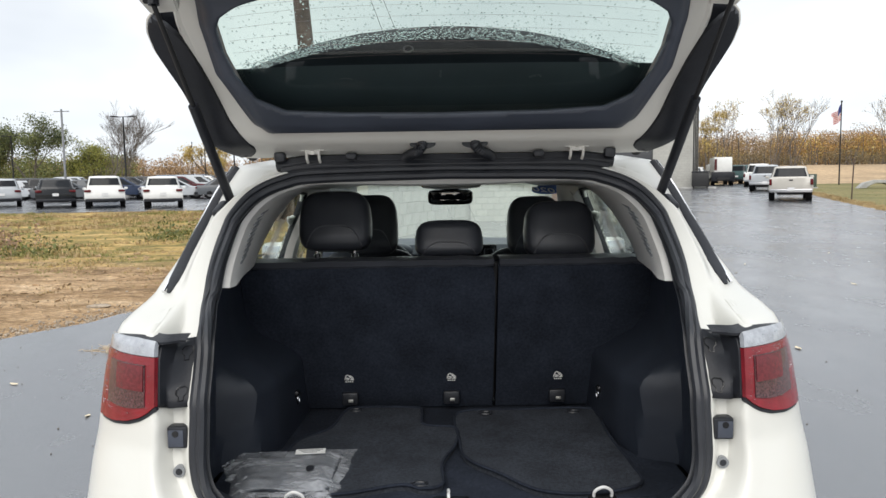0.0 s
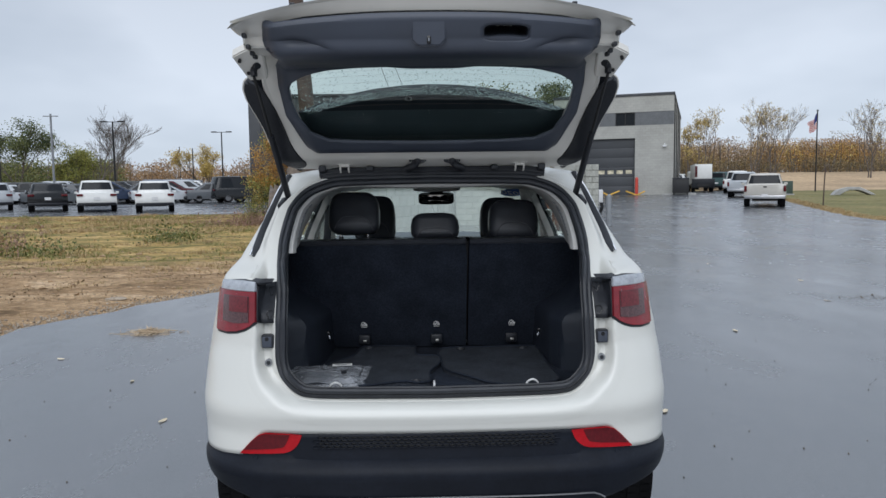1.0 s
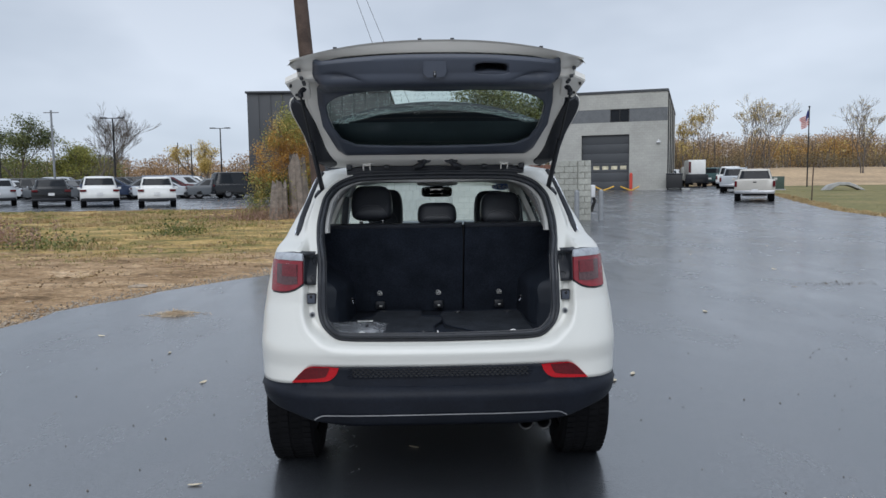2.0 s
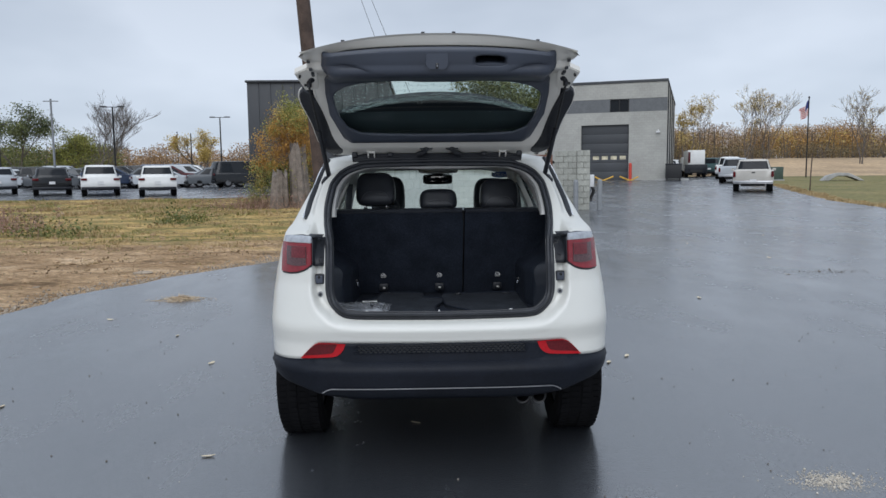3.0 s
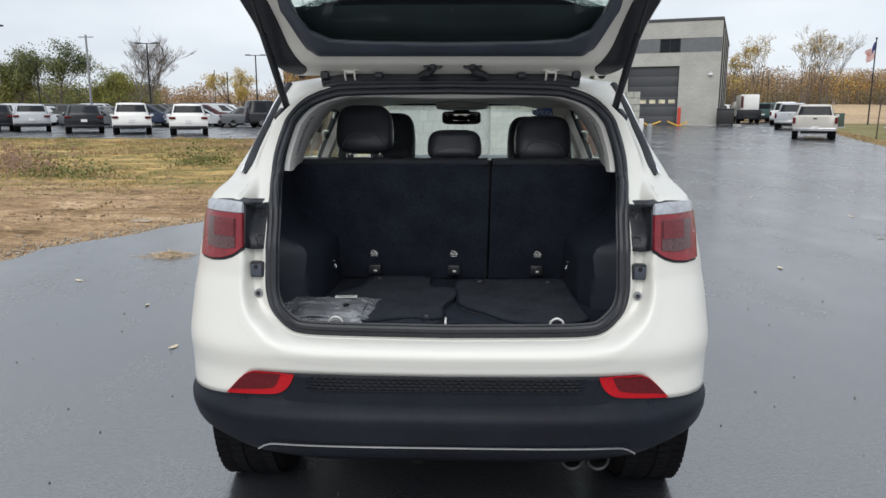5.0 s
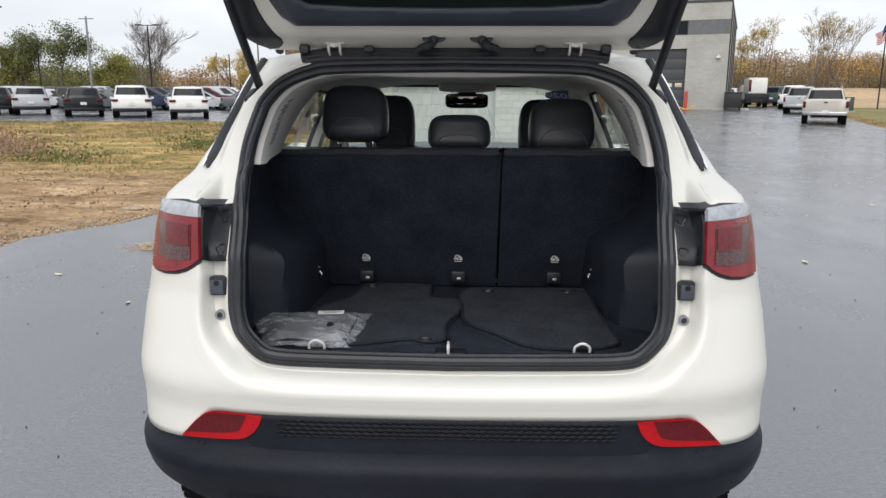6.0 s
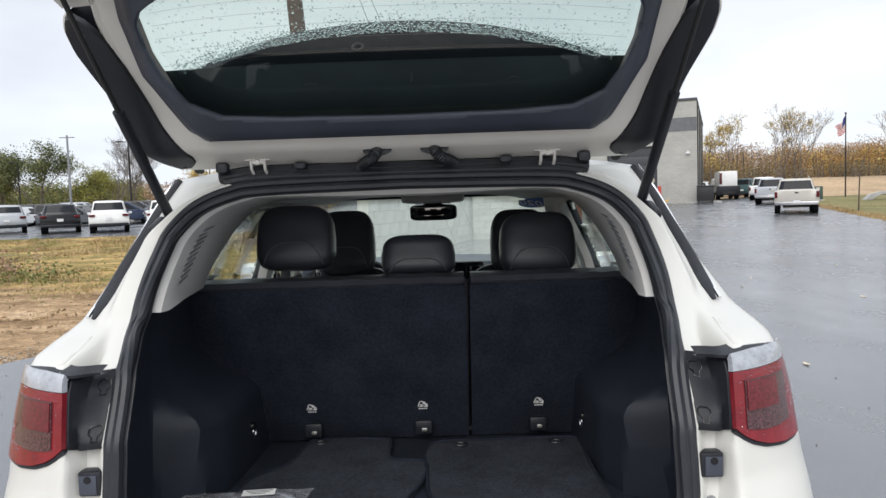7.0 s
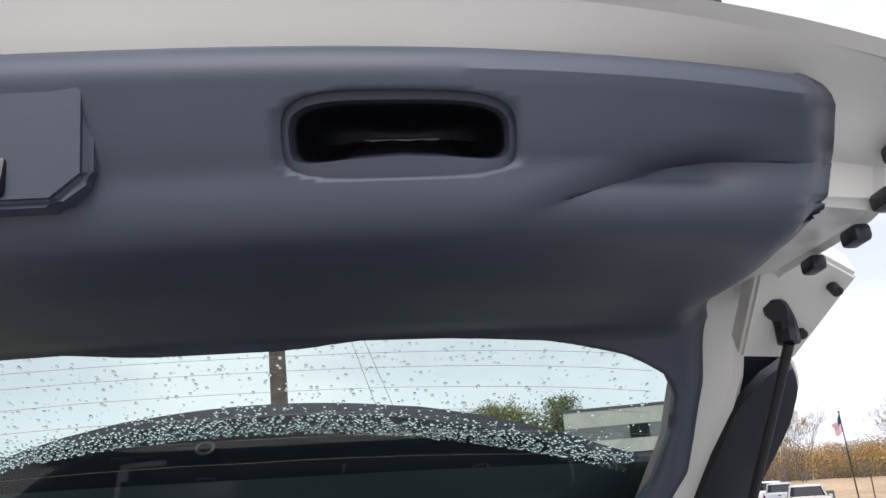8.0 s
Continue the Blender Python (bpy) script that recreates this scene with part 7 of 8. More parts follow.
def limbs(bm, tips, p, d, length, r, depth, rnd, spread, rmin=0.004, kids=3):
    """A branch that bends a little and forks, down to twigs no thinner than rmin."""
    q = p
    pts, rad = [p], [r]
    n = 3 if depth < 2 else 4
    for k in range(n):
        d = (d + Vector((rnd.gauss(0, 0.12), rnd.gauss(0, 0.12), rnd.gauss(0.05, 0.07)))).normalized()
        q = q + d * length / n
        pts.append(q)
        rad.append(max(rmin, r * (1 - 0.45 * (k + 1) / n)))
    sweep(bm, pts, rad, 3 if depth < 3 else 6, up=(0.3, 1, 0.2))
    if depth == 0:
        tips.extend(pts[1:])
        return
    for k in range(kids if depth > 1 else kids + 1):
        a = pts[-1] if k < 2 else rnd.choice(pts[1:])
        ang = rnd.uniform(0, 6.28)
        nd = (d + Vector((math.cos(ang), math.sin(ang), rnd.uniform(-0.05, 0.35))) * spread * rnd.uniform(0.7, 1.3)).normalized()
        limbs(bm, tips, a, nd, length * rnd.uniform(0.58, 0.80), max(rmin, r * 0.55), depth - 1, rnd, spread, rmin, kids)
    if depth < 2:
        tips.append(q)


def tree(label, x, y, h, spread, leaf, n, size, seed, depth=4, trunk=0.16, lean=(0, 0), clump=0.6, stems=1, rmin=0.010, kids=3, fill=0):
    """A trunk or several stems, forking limbs, and leaves gathered unevenly round the twigs."""
    rnd = random.Random(seed)
    t = thing("tree", label, "tree", m=pose(x, y, gz(x, y) - 0.05))
    bm = B()
    tips = []
    for k in range(stems):
        a = 6.28 * k / stems + rnd.uniform(-0.4, 0.4)
        o = 0.0 if stems == 1 else 0.16
        d = Vector((lean[0] + o * math.cos(a), lean[1] + o * math.sin(a), 1)).normalized()
        limbs(bm, tips, Vector((o * math.cos(a), o * math.sin(a), 0)), d, h * 0.36 * rnd.uniform(0.85, 1.1), trunk, depth, rnd, spread, rmin, kids)
    part("trunk", bm, M_bark, t)
    if n:
        bm = B()
        hubs = [q for q in tips if rnd.random() < 0.55]
        for k in range(fill):
            t_ = rnd.uniform(0.16, 0.92)
            r_ = 0.30 * h * math.sin(math.pi * min(1.0, 0.18 + 0.80 * t_)) * rnd.uniform(0.55, 1.0)
            a_ = rnd.uniform(0, 6.28)
            hubs.append(Vector((r_ * math.cos(a_), r_ * math.sin(a_), h * t_)))
        for k in range(n):
            c = rnd.choice(hubs)
            p = c + Vector((rnd.gauss(0, clump), rnd.gauss(0, clump), rnd.gauss(0, clump * 0.7)))
            leaf_quad(bm, p, size * rnd.uniform(0.6, 1.3), rnd)
        part("crown", bm, leaf, t, smooth=0)
    return t


tree("dark green broad-leaved tree beside the parking lot", along(-0.548, 78), 78, 7.6, 0.55, L_dkgreen, 14000, 0.09, 21, clump=0.5, stems=2, fill=50)
tree("dark green tree beside the parking lot", along(-0.600, 80), 80, 6.4, 0.6, L_green, 13000, 0.085, 35, clump=0.36, stems=2, fill=60)
tree("half-bare dark green tree beside the parking lot", along(-0.492, 84), 84, 7.0, 0.5, L_dkgreen, 9000, 0.08, 22, clump=0.30, lean=(0.12, 0), fill=26)
tree("low yellow-green tree beside the parking lot", along(-0.472, 82), 82, 5.4, 0.6, L_bushgreen, 5500, 0.085, 23, clump=0.5, stems=3, fill=30)
tree("tall bare tree with spreading branches", along(-0.449, 80), 80, 9.0, 0.5, L_rust, 0, 0.1, 24, depth=5, trunk=0.13, stems=1, rmin=0.009, kids=4)
tree("tall bare leafless tree behind the parking lot", along(-0.428, 82), 82, 7.6, 0.55, L_rust, 0, 0.1, 25, depth=5, trunk=0.10, rmin=0.008, kids=4)
tree("small yellow tree behind the parking lot", along(-0.300, 92), 92, 7.0, 0.45, L_yellow, 5200, 0.085, 26, clump=0.32, stems=2, fill=24)
tree("sparse yellow-leaved tree at the wood's edge", along(0.375, 96), 96, 8.6, 0.34, L_yellow, 2300, 0.080, 27, clump=0.22, stems=2, depth=5, trunk=0.075, kids=3, rmin=0.008)
tree("sparse yellow-leaved tree at the wood's edge", along(0.360, 99), 99, 8.0, 0.34, L_yellow, 1500, 0.080, 28, clump=0.22)
tree("tall tree with thin yellow leaves at the wood's edge", along(0.450, 92), 92, 9.6, 0.36, L_yellow, 2400, 0.070, 29, depth=5, clump=0.20, stems=3, rmin=0.008, trunk=0.075, kids=3)
tree("tall nearly bare tree at the wood's edge", along(0.476, 93), 93, 9.2, 0.40, L_yellow, 500, 0.07, 30, depth=5, clump=0.2, stems=2, rmin=0.008, trunk=0.075, kids=3)
tree("tall pale nearly bare tree at the wood's edge", along(0.612, 84), 84, 8.6, 0.45, L_yellow, 900, 0.065, 31, depth=5, clump=0.18, stems=3, rmin=0.008, trunk=0.075, kids=3)
tree("tall nearly bare tree at the wood's edge", along(0.70, 86), 86, 8.4, 0.45, L_orange, 500, 0.065, 33, depth=5, clump=0.2, stems=2, rmin=0.008, trunk=0.075, kids=3)
tree("tall green-yellow tree behind the link building", 6.9, 74, 11.4, 0.5, L_green, 15000, 0.12, 32, clump=0.55, stems=2, fill=60)
tree("tall dark green tree behind the link building", 9.6, 76, 11.6, 0.5, L_dkgreen, 15000, 0.12, 36, clump=0.55, stems=2, fill=60)
tree("tall green tree beside the block building", 12.4, 78, 10.8, 0.5, L_green, 12000, 0.12, 37, clump=0.55, stems=2, fill=50)


def woods(name, label, spots, leaf, seed, n=110, size=0.34, hmin=5.5, hmax=8.5):
    rnd = random.Random(seed)
    w = tagged(new(name), label, "woods", kind="stuff")
    bt, bl = B(), B()
    for (x, y) in spots:
        h = rnd.uniform(hmin, hmax)
        z = gz(x, y) - 0.1
        for s in range(2):
            dx = rnd.gauss(0, 0.5)
            rod(bt, (x + dx, y, z), (x + dx + rnd.gauss(0, 0.4), y, z + h * rnd.uniform(0.7, 1.0)), 0.10, 0.03, 4, caps=False)
        r = rnd.uniform(1.6, 2.8)
        for k in range(n):
            a, q = rnd.uniform(0, 6.28), math.sqrt(rnd.random()) * r
            t = rnd.betavariate(1.5, 1.3)
            leaf_quad(bl, Vector((x + q * math.cos(a) * math.sqrt(max(0.05, 1 - (1.7 * t - 0.85) ** 2)), y + q * math.sin(a), z + h * (0.02 + 0.98 * t))), size * rnd.uniform(0.5, 1.2), rnd)
    part("trunks", bt, M_bark, w, smooth=0)["kind"] = "stuff"
    part("leaves", bl, leaf, w, smooth=0)["kind"] = "stuff"


rnd = random.Random(77)
woods("autumn_woods", "autumn wood of brown, orange and yellow trees", [(along(b, y), y) for b, y in [(rnd.uniform(0.31, 0.86), rnd.uniform(106, 135)) for _ in range(180)]], L_woods, 5, n=640, size=0.125, hmin=3.6, hmax=6.4)
woods("rust_woods", "nearly bare grey-brown trees mixed into the autumn wood", [(along(b, y), y) for b, y in [(rnd.uniform(0.31, 0.86), rnd.uniform(103, 120)) for _ in range(90)]], L_rust, 17, n=420, size=0.11, hmin=3.0, hmax=6.6)
woods("orange_woods", "orange trees mixed into the autumn wood", [(along(b, y), y) for b, y in [(rnd.uniform(0.46, 0.60), rnd.uniform(103, 112)) for _ in range(22)]], L_bush, 18, n=520, size=0.10, hmin=3.0, hmax=5.6)
woods("yellow_woods", "yellow trees scattered through the autumn wood", [(along(b, y), y) for b, y in [(rnd.uniform(0.31, 0.86), rnd.uniform(102, 112)) for _ in range(26)]], L_yellow, 16, n=240, size=0.12, hmin=2.6, hmax=5.4)
woods("autumn_thicket", "low green and brown thicket before the wood", [(along(b, y), y) for b, y in [(rnd.uniform(0.33, 0.86), rnd.uniform(97, 104)) for _ in range(90)]], L_scrub, 6, n=260, size=0.09, hmin=1.2, hmax=2.6)
woods("far_green_woods", "olive green tree line behind the parking lot", [(along(b, y), y) for b, y in [(rnd.uniform(-0.78, -0.42), rnd.uniform(98, 120)) for _ in range(110)]], L_green, 7, n=380, size=0.15, hmin=4.0, hmax=6.2)
woods("far_autumn_woods", "orange and brown tree line behind the parking lot", [(along(b, y), y) for b, y in [(rnd.uniform(-0.62, -0.20), rnd.uniform(112, 150)) for _ in range(130)]], L_woods, 8, n=380, size=0.16, hmin=3.6, hmax=6.2)
woods("bare_thicket", "bare brown thicket behind the buildings", [(along(b, y), y) for b, y in [(rnd.uniform(-0.25, 0.33), rnd.uniform(100, 130)) for _ in range(70)]], L_rust, 9, n=150, size=0.18, hmin=3.4, hmax=5.4)

# turning bush with a weathered stump at the end of the field
bush = thing("bush", "tall bush turning from green to orange beside a stump", "bush", m=pose(-5.45, 25.6, gz(-6, 25.6)) @ Matrix.Diagonal((0.92, 1, 0.94, 1)))
rnd = random.Random(15)
bm = B()
tips = []
for k in range(9):
    a = rnd.uniform(0, 6.28)
    limbs(bm, tips, Vector((rnd.gauss(0, 0.45), rnd.gauss(0, 0.3), 0)), Vector((0.35 * math.cos(a), 0.3 * math.sin(a), 1)).normalized(), rnd.uniform(0.7, 1.5), 0.03, 2, rnd, 0.5)
part("branchwork", bm, M_bark, bush)
def bush_room(p):
    """The bush's uneven outline: a tall head over its right half, low shoots to the left."""
    left = -table(p.z, [(0, 1.75), (0.9, 1.65), (1.6, 1.35), (2.4, 1.15), (3.2, 0.85), (4.0, 0.45), (4.7, 0.05)])
    right = table(p.z, [(0, 1.1), (2.0, 1.35), (3.4, 1.15), (4.2, 0.75), (4.8, 0.3)])
    w = 0.22 * noise.noise(Vector((p.x * 1.7, p.y * 1.7, p.z * 1.9))) * 2
    return left + w < p.x < right + w


for leaf, lo, hi, cnt in ((L_bush, 1.5, 3.7, 15000), (L_bushgreen, 0.1, 2.0, 10000), (L_bushgreen, 3.2, 4.8, 5200), (L_yellow, 0.6, 4.6, 5200)):
    bm = B()
    hubs = [Vector((rnd.uniform(-1.6, 1.3), rnd.gauss(0, 0.42), rnd.uniform(lo, hi))) for k in range(90)]
    hubs = [h for h in hubs if bush_room(h)]
    for k in range(cnt):
        p = rnd.choice(hubs) + Vector((rnd.gauss(0, 0.17), rnd.gauss(0, 0.17), rnd.gauss(0, 0.17)))
        if p.z > 0.05:
            leaf_quad(bm, p, rnd.uniform(0.018, 0.042), rnd)
    part("leaves", bm, leaf, bush, smooth=0)
stump = thing("tree_stump", "grey weathered broken tree stump in the bush", "tree stump", m=pose(-4.85, 25.0, gz(-5, 25)) @ Matrix.Diagonal((1.1, 1, 1.1, 1)))
bm = B()
rows = []
rnd = random.Random(3)
tops = [2.05 + 0.25 * math.sin(3 * 6.283 * i / 28) + rnd.uniform(-0.15, 0.15) for i in range(28)]
for k in range(15):
    t = k / 14
    row = []
    for i in range(28):
        a = 2 * math.pi * i / 28
        r = (0.34 - 0.07 * t) * (1 + 0.10 * math.sin(5 * a + 1.3) + 0.06 * math.sin(11 * a)) + 0.10 * max(0, 0.15 - t)
        row.append((r * math.cos(a) - 0.08 * t, r * math.sin(a), tops[i] * t))
    rows.append(row)
vs = loft(bm, rows, closed=True)
bm.faces.new(vs[-1])
part("trunk", bm, M_stump, stump)
copy_thing(stump, pose(-5.6, 24.6, gz(-5, 25), 0, 0, 130) @ Matrix.Diagonal((1.0, 1.0, 0.6, 1)))

# utility pole with its wires
up = thing("utility_pole", "leaning brown wooden utility pole behind the car", "utility pole", m=pose(-2.12, 12.0, 0))
bm = B()
sweep(bm, [(0, 0, -0.1), (-0.22, 0, 3.0), (-0.46, 0, 6.2), (-0.78, 0, 10.4)], [0.165, 0.15, 0.138, 0.12], 16)
part("pole", bm, M_wood, up)
bm = B()
box(bm, (-0.74, -0.1, 9.8), (2.4, 0.1, 0.12), 0.01)
part("cross_arm", bm, M_wood, up)
for q in ((0.30, 0.25, 2.6, 0.8), (0.62, 0.25, 3.1, 1.4)):
    bm = B()
    sweep(bm, [(-0.72, 0.1, 9.4), (q[2], 1.6, 0.0)], 0.005, 5)
    part("guy_wire", bm, M_blk, up)

# ---- vehicles ----
PAINTS = {}


def colour(key):
    table_ = {"white": (0.74, 0.74, 0.72), "black": (0.010, 0.011, 0.013), "grey": (0.085, 0.092, 0.10), "silver": (0.42, 0.44, 0.46), "blue": (0.02, 0.032, 0.065),
              "red": (0.075, 0.012, 0.014), "beige": (0.50, 0.475, 0.43), "teal": (0.05, 0.09, 0.09)}
    if key not in PAINTS:
        PAINTS[key] = paint("car_paint_" + key, table_[key])
    return PAINTS[key]


def vehicle(name, label, category, key, L=4.6, W=1.88, H=1.68, kind="suv", group="", m=None):
    """A parked vehicle, its origin under the middle of its tail, nose towards +y."""
    v = thing(name, label, category, group, m)
    p = colour(key)
    belt = 1.02 if kind != "sedan" else 0.92
    if kind == "pickup":
        prof_ = [(0.06, 0.52), (0.0, 0.60), (0.0, 1.12), (0.05, 1.16), (L * 0.72, 1.14), (L - 0.25, 1.10), (L, 0.95), (L, 0.45), (L - 0.1, 0.40)]
        cab = (L * 0.36, L * 0.76, L * 0.40, L * 0.62)
        belt = 1.13
    elif kind == "sedan":
        prof_ = [(0.05, 0.30), (0.0, 0.45), (0.0, 0.80), (0.10, 0.95), (L * 0.72, 0.94), (L - 0.2, 0.80), (L, 0.6), (L - 0.05, 0.26)]
        cab = (L * 0.10, L * 0.76, L * 0.28, L * 0.55)
    else:
        prof_ = [(0.10, 0.40), (0.0, 0.52), (0.0, 0.78), (0.06, 1.05), (L * 0.72, 1.04), (L - 0.2, 0.95), (L, 0.72), (L - 0.05, 0.34)]
        cab = (0.06, L * 0.76, 0.34, L * 0.56)
    bm = B()
    rows = []
    for x, k in ((-W / 2, 0.80), (-W / 2 + 0.012, 0.90), (-W / 2 + 0.05, 0.96), (-W / 2 + 0.16, 0.99), (-W / 4, 1.0), (W / 4, 1.0), (W / 2 - 0.16, 0.99), (W / 2 - 0.05, 0.96), (W / 2 - 0.012, 0.90), (W / 2, 0.80)):
        bow = 0.10 * (abs(x) / (W / 2)) ** 4
        rows.append([(x, y + (bow if y < L / 2 else -bow * 1.6), 0.66 + (z - 0.66) * (k if z > 0.66 else 1.0)) for y, z in prof_])
    vs = loft(bm, rows, closed=True)
    bm.faces.new(vs[0][::-1])
    bm.faces.new(vs[-1])
    bmesh.ops.recalc_face_normals(bm, faces=bm.faces)
    part("body", bm, p, v, smooth=50)
    wt = W * 0.76

    def cabin(t, a, inset=0.0):
        """A point of the cabin: t up from the belt, a round it from the tail's left corner."""
        q = sstep(0, 1, t) * 0.25 + t * 0.75
        y0, y1 = cab[0] + (cab[2] - cab[0]) * q, cab[1] + (cab[3] - cab[1]) * q
        w = (W - 0.12 + (wt - W + 0.12) * q) / 2
        ca, sa = math.cos(a), math.sin(a)
        e = 0.32
        x = w * math.copysign(abs(ca) ** e, ca)
        y = (y0 + y1) / 2 + (y1 - y0) / 2 * math.copysign(abs(sa) ** e, sa)
        return Vector((x * (1 + inset), (y0 + y1) / 2 + (y - (y0 + y1) / 2) * (1 + inset), belt - 0.03 + (H - belt - 0.02) * t))
    angs = [2 * math.pi * k / 48 for k in range(48)]
    bm = B()
    rows = [[cabin(t, a) for a in angs] for t in (0, 0.25, 0.5, 0.75, 0.9, 1.0)]
    top_ = rows[-1]
    cen = sum(top_, Vector()) / 48
    for k_, dz in ((0.94, 0.025), (0.7, 0.045), (0.3, 0.055)):
        rows.append([Vector((cen.x + (q.x - cen.x) * k_, cen.y + (q.y - cen.y) * k_, q.z + dz)) for q in top_])
    vs = loft(bm, rows, closed=True)
    bm.faces.new(vs[-1])
    bmesh.ops.recalc_face_normals(bm, faces=bm.faces)
    part("cabin", bm, p, v, smooth=50)
    pi = math.pi
    for nm, a0, a1, t0, t1 in (("rear_window", -0.5 * pi - 0.70, -0.5 * pi + 0.70, 0.34 if kind == "suv" else 0.16, 0.90), ("windscreen", 0.5 * pi - 0.66, 0.5 * pi + 0.66, 0.08, 0.90),
                               ("side_window", -0.42, -0.02, 0.14, 0.86), ("side_window", 0.03, 0.42, 0.14, 0.86), ("side_window", pi + 0.02, pi + 0.42, 0.14, 0.86), ("side_window", pi - 0.42, pi - 0.03, 0.14, 0.86)):
        bm = B()
        loft(bm, [[cabin(t0 + (t1 - t0) * j / 4, a0 + (a1 - a0) * i / 10, 0.006) for i in range(11)] for j in range(5)])
        bmesh.ops.recalc_face_normals(bm, faces=bm.faces)
        part(nm, bm, M_dark_glass, v)
    for sx in (-1, 1):
        for y in (0.18 * L + 0.05, 0.80 * L):
            bm = B()
            rod(bm, (sx * (W / 2 - 0.27), y, 0.345), (sx * (W / 2 - 0.01), y, 0.345), 0.345, 0.335, 22)
            wh = part("wheel", bm, M_tyre, v)
            bm = B()
            rod(bm, (sx * (W / 2 - 0.06), y, 0.345), (sx * (W / 2 + 0.0), y, 0.345), 0.215, 0.20, 18)
            part("rim", bm, M_darkalloy, wh)
        bm = B()
        zt = 0.93 if kind != "sedan" else 0.78
        box(bm, (sx * (W / 2 - (0.17 if kind != "pickup" else 0.07)), 0.02, zt), (0.32 if kind != "pickup" else 0.13, 0.07, 0.13 if kind != "pickup" else 0.30), 0.03)
        part("tail_light", bm, M_reddark, v)
        bm = B()
        box(bm, (sx * (W / 2 + 0.09), L * 0.66, belt + 0.04), (0.18, 0.09, 0.13), 0.03)
        part("door_mirror", bm, p, v)
        bm = B()
        box(bm, (sx * (W / 2 - 0.25), L - 0.05, 0.72), (0.36, 0.08, 0.13), 0.03)
        part("headlight", bm, M_clearlens, v)
    bm = B()
    zb = 0.52 if kind != "pickup" else 0.60
    box(bm, (0, 0.015, zb - 0.08), (W - 0.05, 0.12, 0.15 if kind != "pickup" else 0.17), 0.05)
    part("rear_bumper", bm, M_black if kind != "pickup" else M_alu, v)
    bm = B()
    box(bm, (0, -0.045, 0.74 if kind != "pickup" else 0.60), (0.31, 0.012, 0.15))
    part("number_plate", bm, M_plate, v)
    bm = B()
    box(bm, (0, L / 2, 0.37), (W - 0.75, L - 0.9, 0.12), 0.04)
    part("underbody", bm, M_blk, v)
    if kind == "pickup":
        bm = B()
        box(bm, (0, L * 0.18, 1.14), (W - 0.22, L * 0.32, 0.03), 0.01)
        part("bed_cover", bm, M_black, v)
        bm = B()
        box(bm, (0, -0.005, 1.02), (0.16, 0.02, 0.06), 0.015)
        part("tailgate_handle", bm, M_blk, v)
    return v


G = "cars in the parking lot"
def park(b, y):
    x = along(b, y)
    return x, y, gz(x, y) + 0.006


def put(v, b, y, rz=0.0):
    v.matrix_basis = pose(*park(b, y), 0, 0, rz)
    return v


put(vehicle("suv", "white SUV with dark rear glass, parked tail-on", "car", "white", 4.7, 1.94, 1.68, group=G), -0.364, 36.3, 20)
put(vehicle("suv", "white SUV with slim red tail lights, parked tail-on", "car", "white", 4.8, 2.0, 1.74, group=G), -0.441, 37.6, 24)
dk = put(vehicle("suv", "black coupe-roofed SUV parked tail-on", "car", "black", 4.7, 2.0, 1.62, group=G), -0.506, 38.4, 27)
sv = put(vehicle("suv", "silver SUV parked tail-on", "car", "silver", 4.6, 1.95, 1.66, group=G), -0.578, 40.5, 30)
bk = put(vehicle("suv", "long black SUV parked at a slant", "car", "black", 5.3, 2.05, 1.90, group=G), -0.292, 50, -58)
gr_ = put(vehicle("sedan", "grey sedan in the parking lot", "car", "grey", 4.7, 1.84, 1.46, kind="sedan", group=G), -0.325, 50, -70)
sl = put(vehicle("sedan", "silver sedan in the parking lot", "car", "silver", 4.7, 1.84, 1.46, kind="sedan", group=G), -0.40, 50, -64)
rd = put(vehicle("suv", "dark red crossover in the parking lot", "car", "red", 4.5, 1.84, 1.6, group=G), -0.385, 56, -70)
bl = put(vehicle("suv", "dark blue crossover in the parking lot", "car", "blue", 4.5, 1.84, 1.6, group=G), -0.47, 50, -62)
wt_ = put(vehicle("suv", "small white crossover in the parking lot", "car", "white", 4.4, 1.82, 1.58, group=G), -0.345, 62, -80)
for src, b, y, rz in ((gr_, -0.545, 49, -65), (bl, -0.565, 58, -75), (dk, -0.63, 41.5, 30), (sl, -0.60, 52, -65), (wt_, -0.44, 63, -80), (dk, -0.415, 60, -75), (gr_, -0.48, 61, -78), (sv, -0.52, 64, -80),
                      (wt_, -0.575, 67, -80), (rd, -0.62, 64, -78), (bl, -0.30, 64, 85), (sl, -0.27, 60, -80), (wt_, -0.245, 66, -84), (gr_, -0.38, 69, 88), (sv, -0.685, 43.5, 32), (gr_, -0.515, 54, -68), (dk, -0.455, 54, -70), (sv, -0.36, 57, -75), (dk, -0.59, 57, -70), (gr_, -0.315, 57, -72), (sl, -0.53, 57, -70), (gr_, -0.415, 53, -66), (sv, -0.63, 52, -66), (dk, -0.555, 53, -66), (gr_, -0.43, 67, 85), (wt_, -0.50, 70, 85), (dk, -0.34, 70, 85), (bl, -0.66, 56, -70), (dk, -0.225, 57, -70)):
    copy_thing(src, pose(*park(b, y), 0, 0, rz))

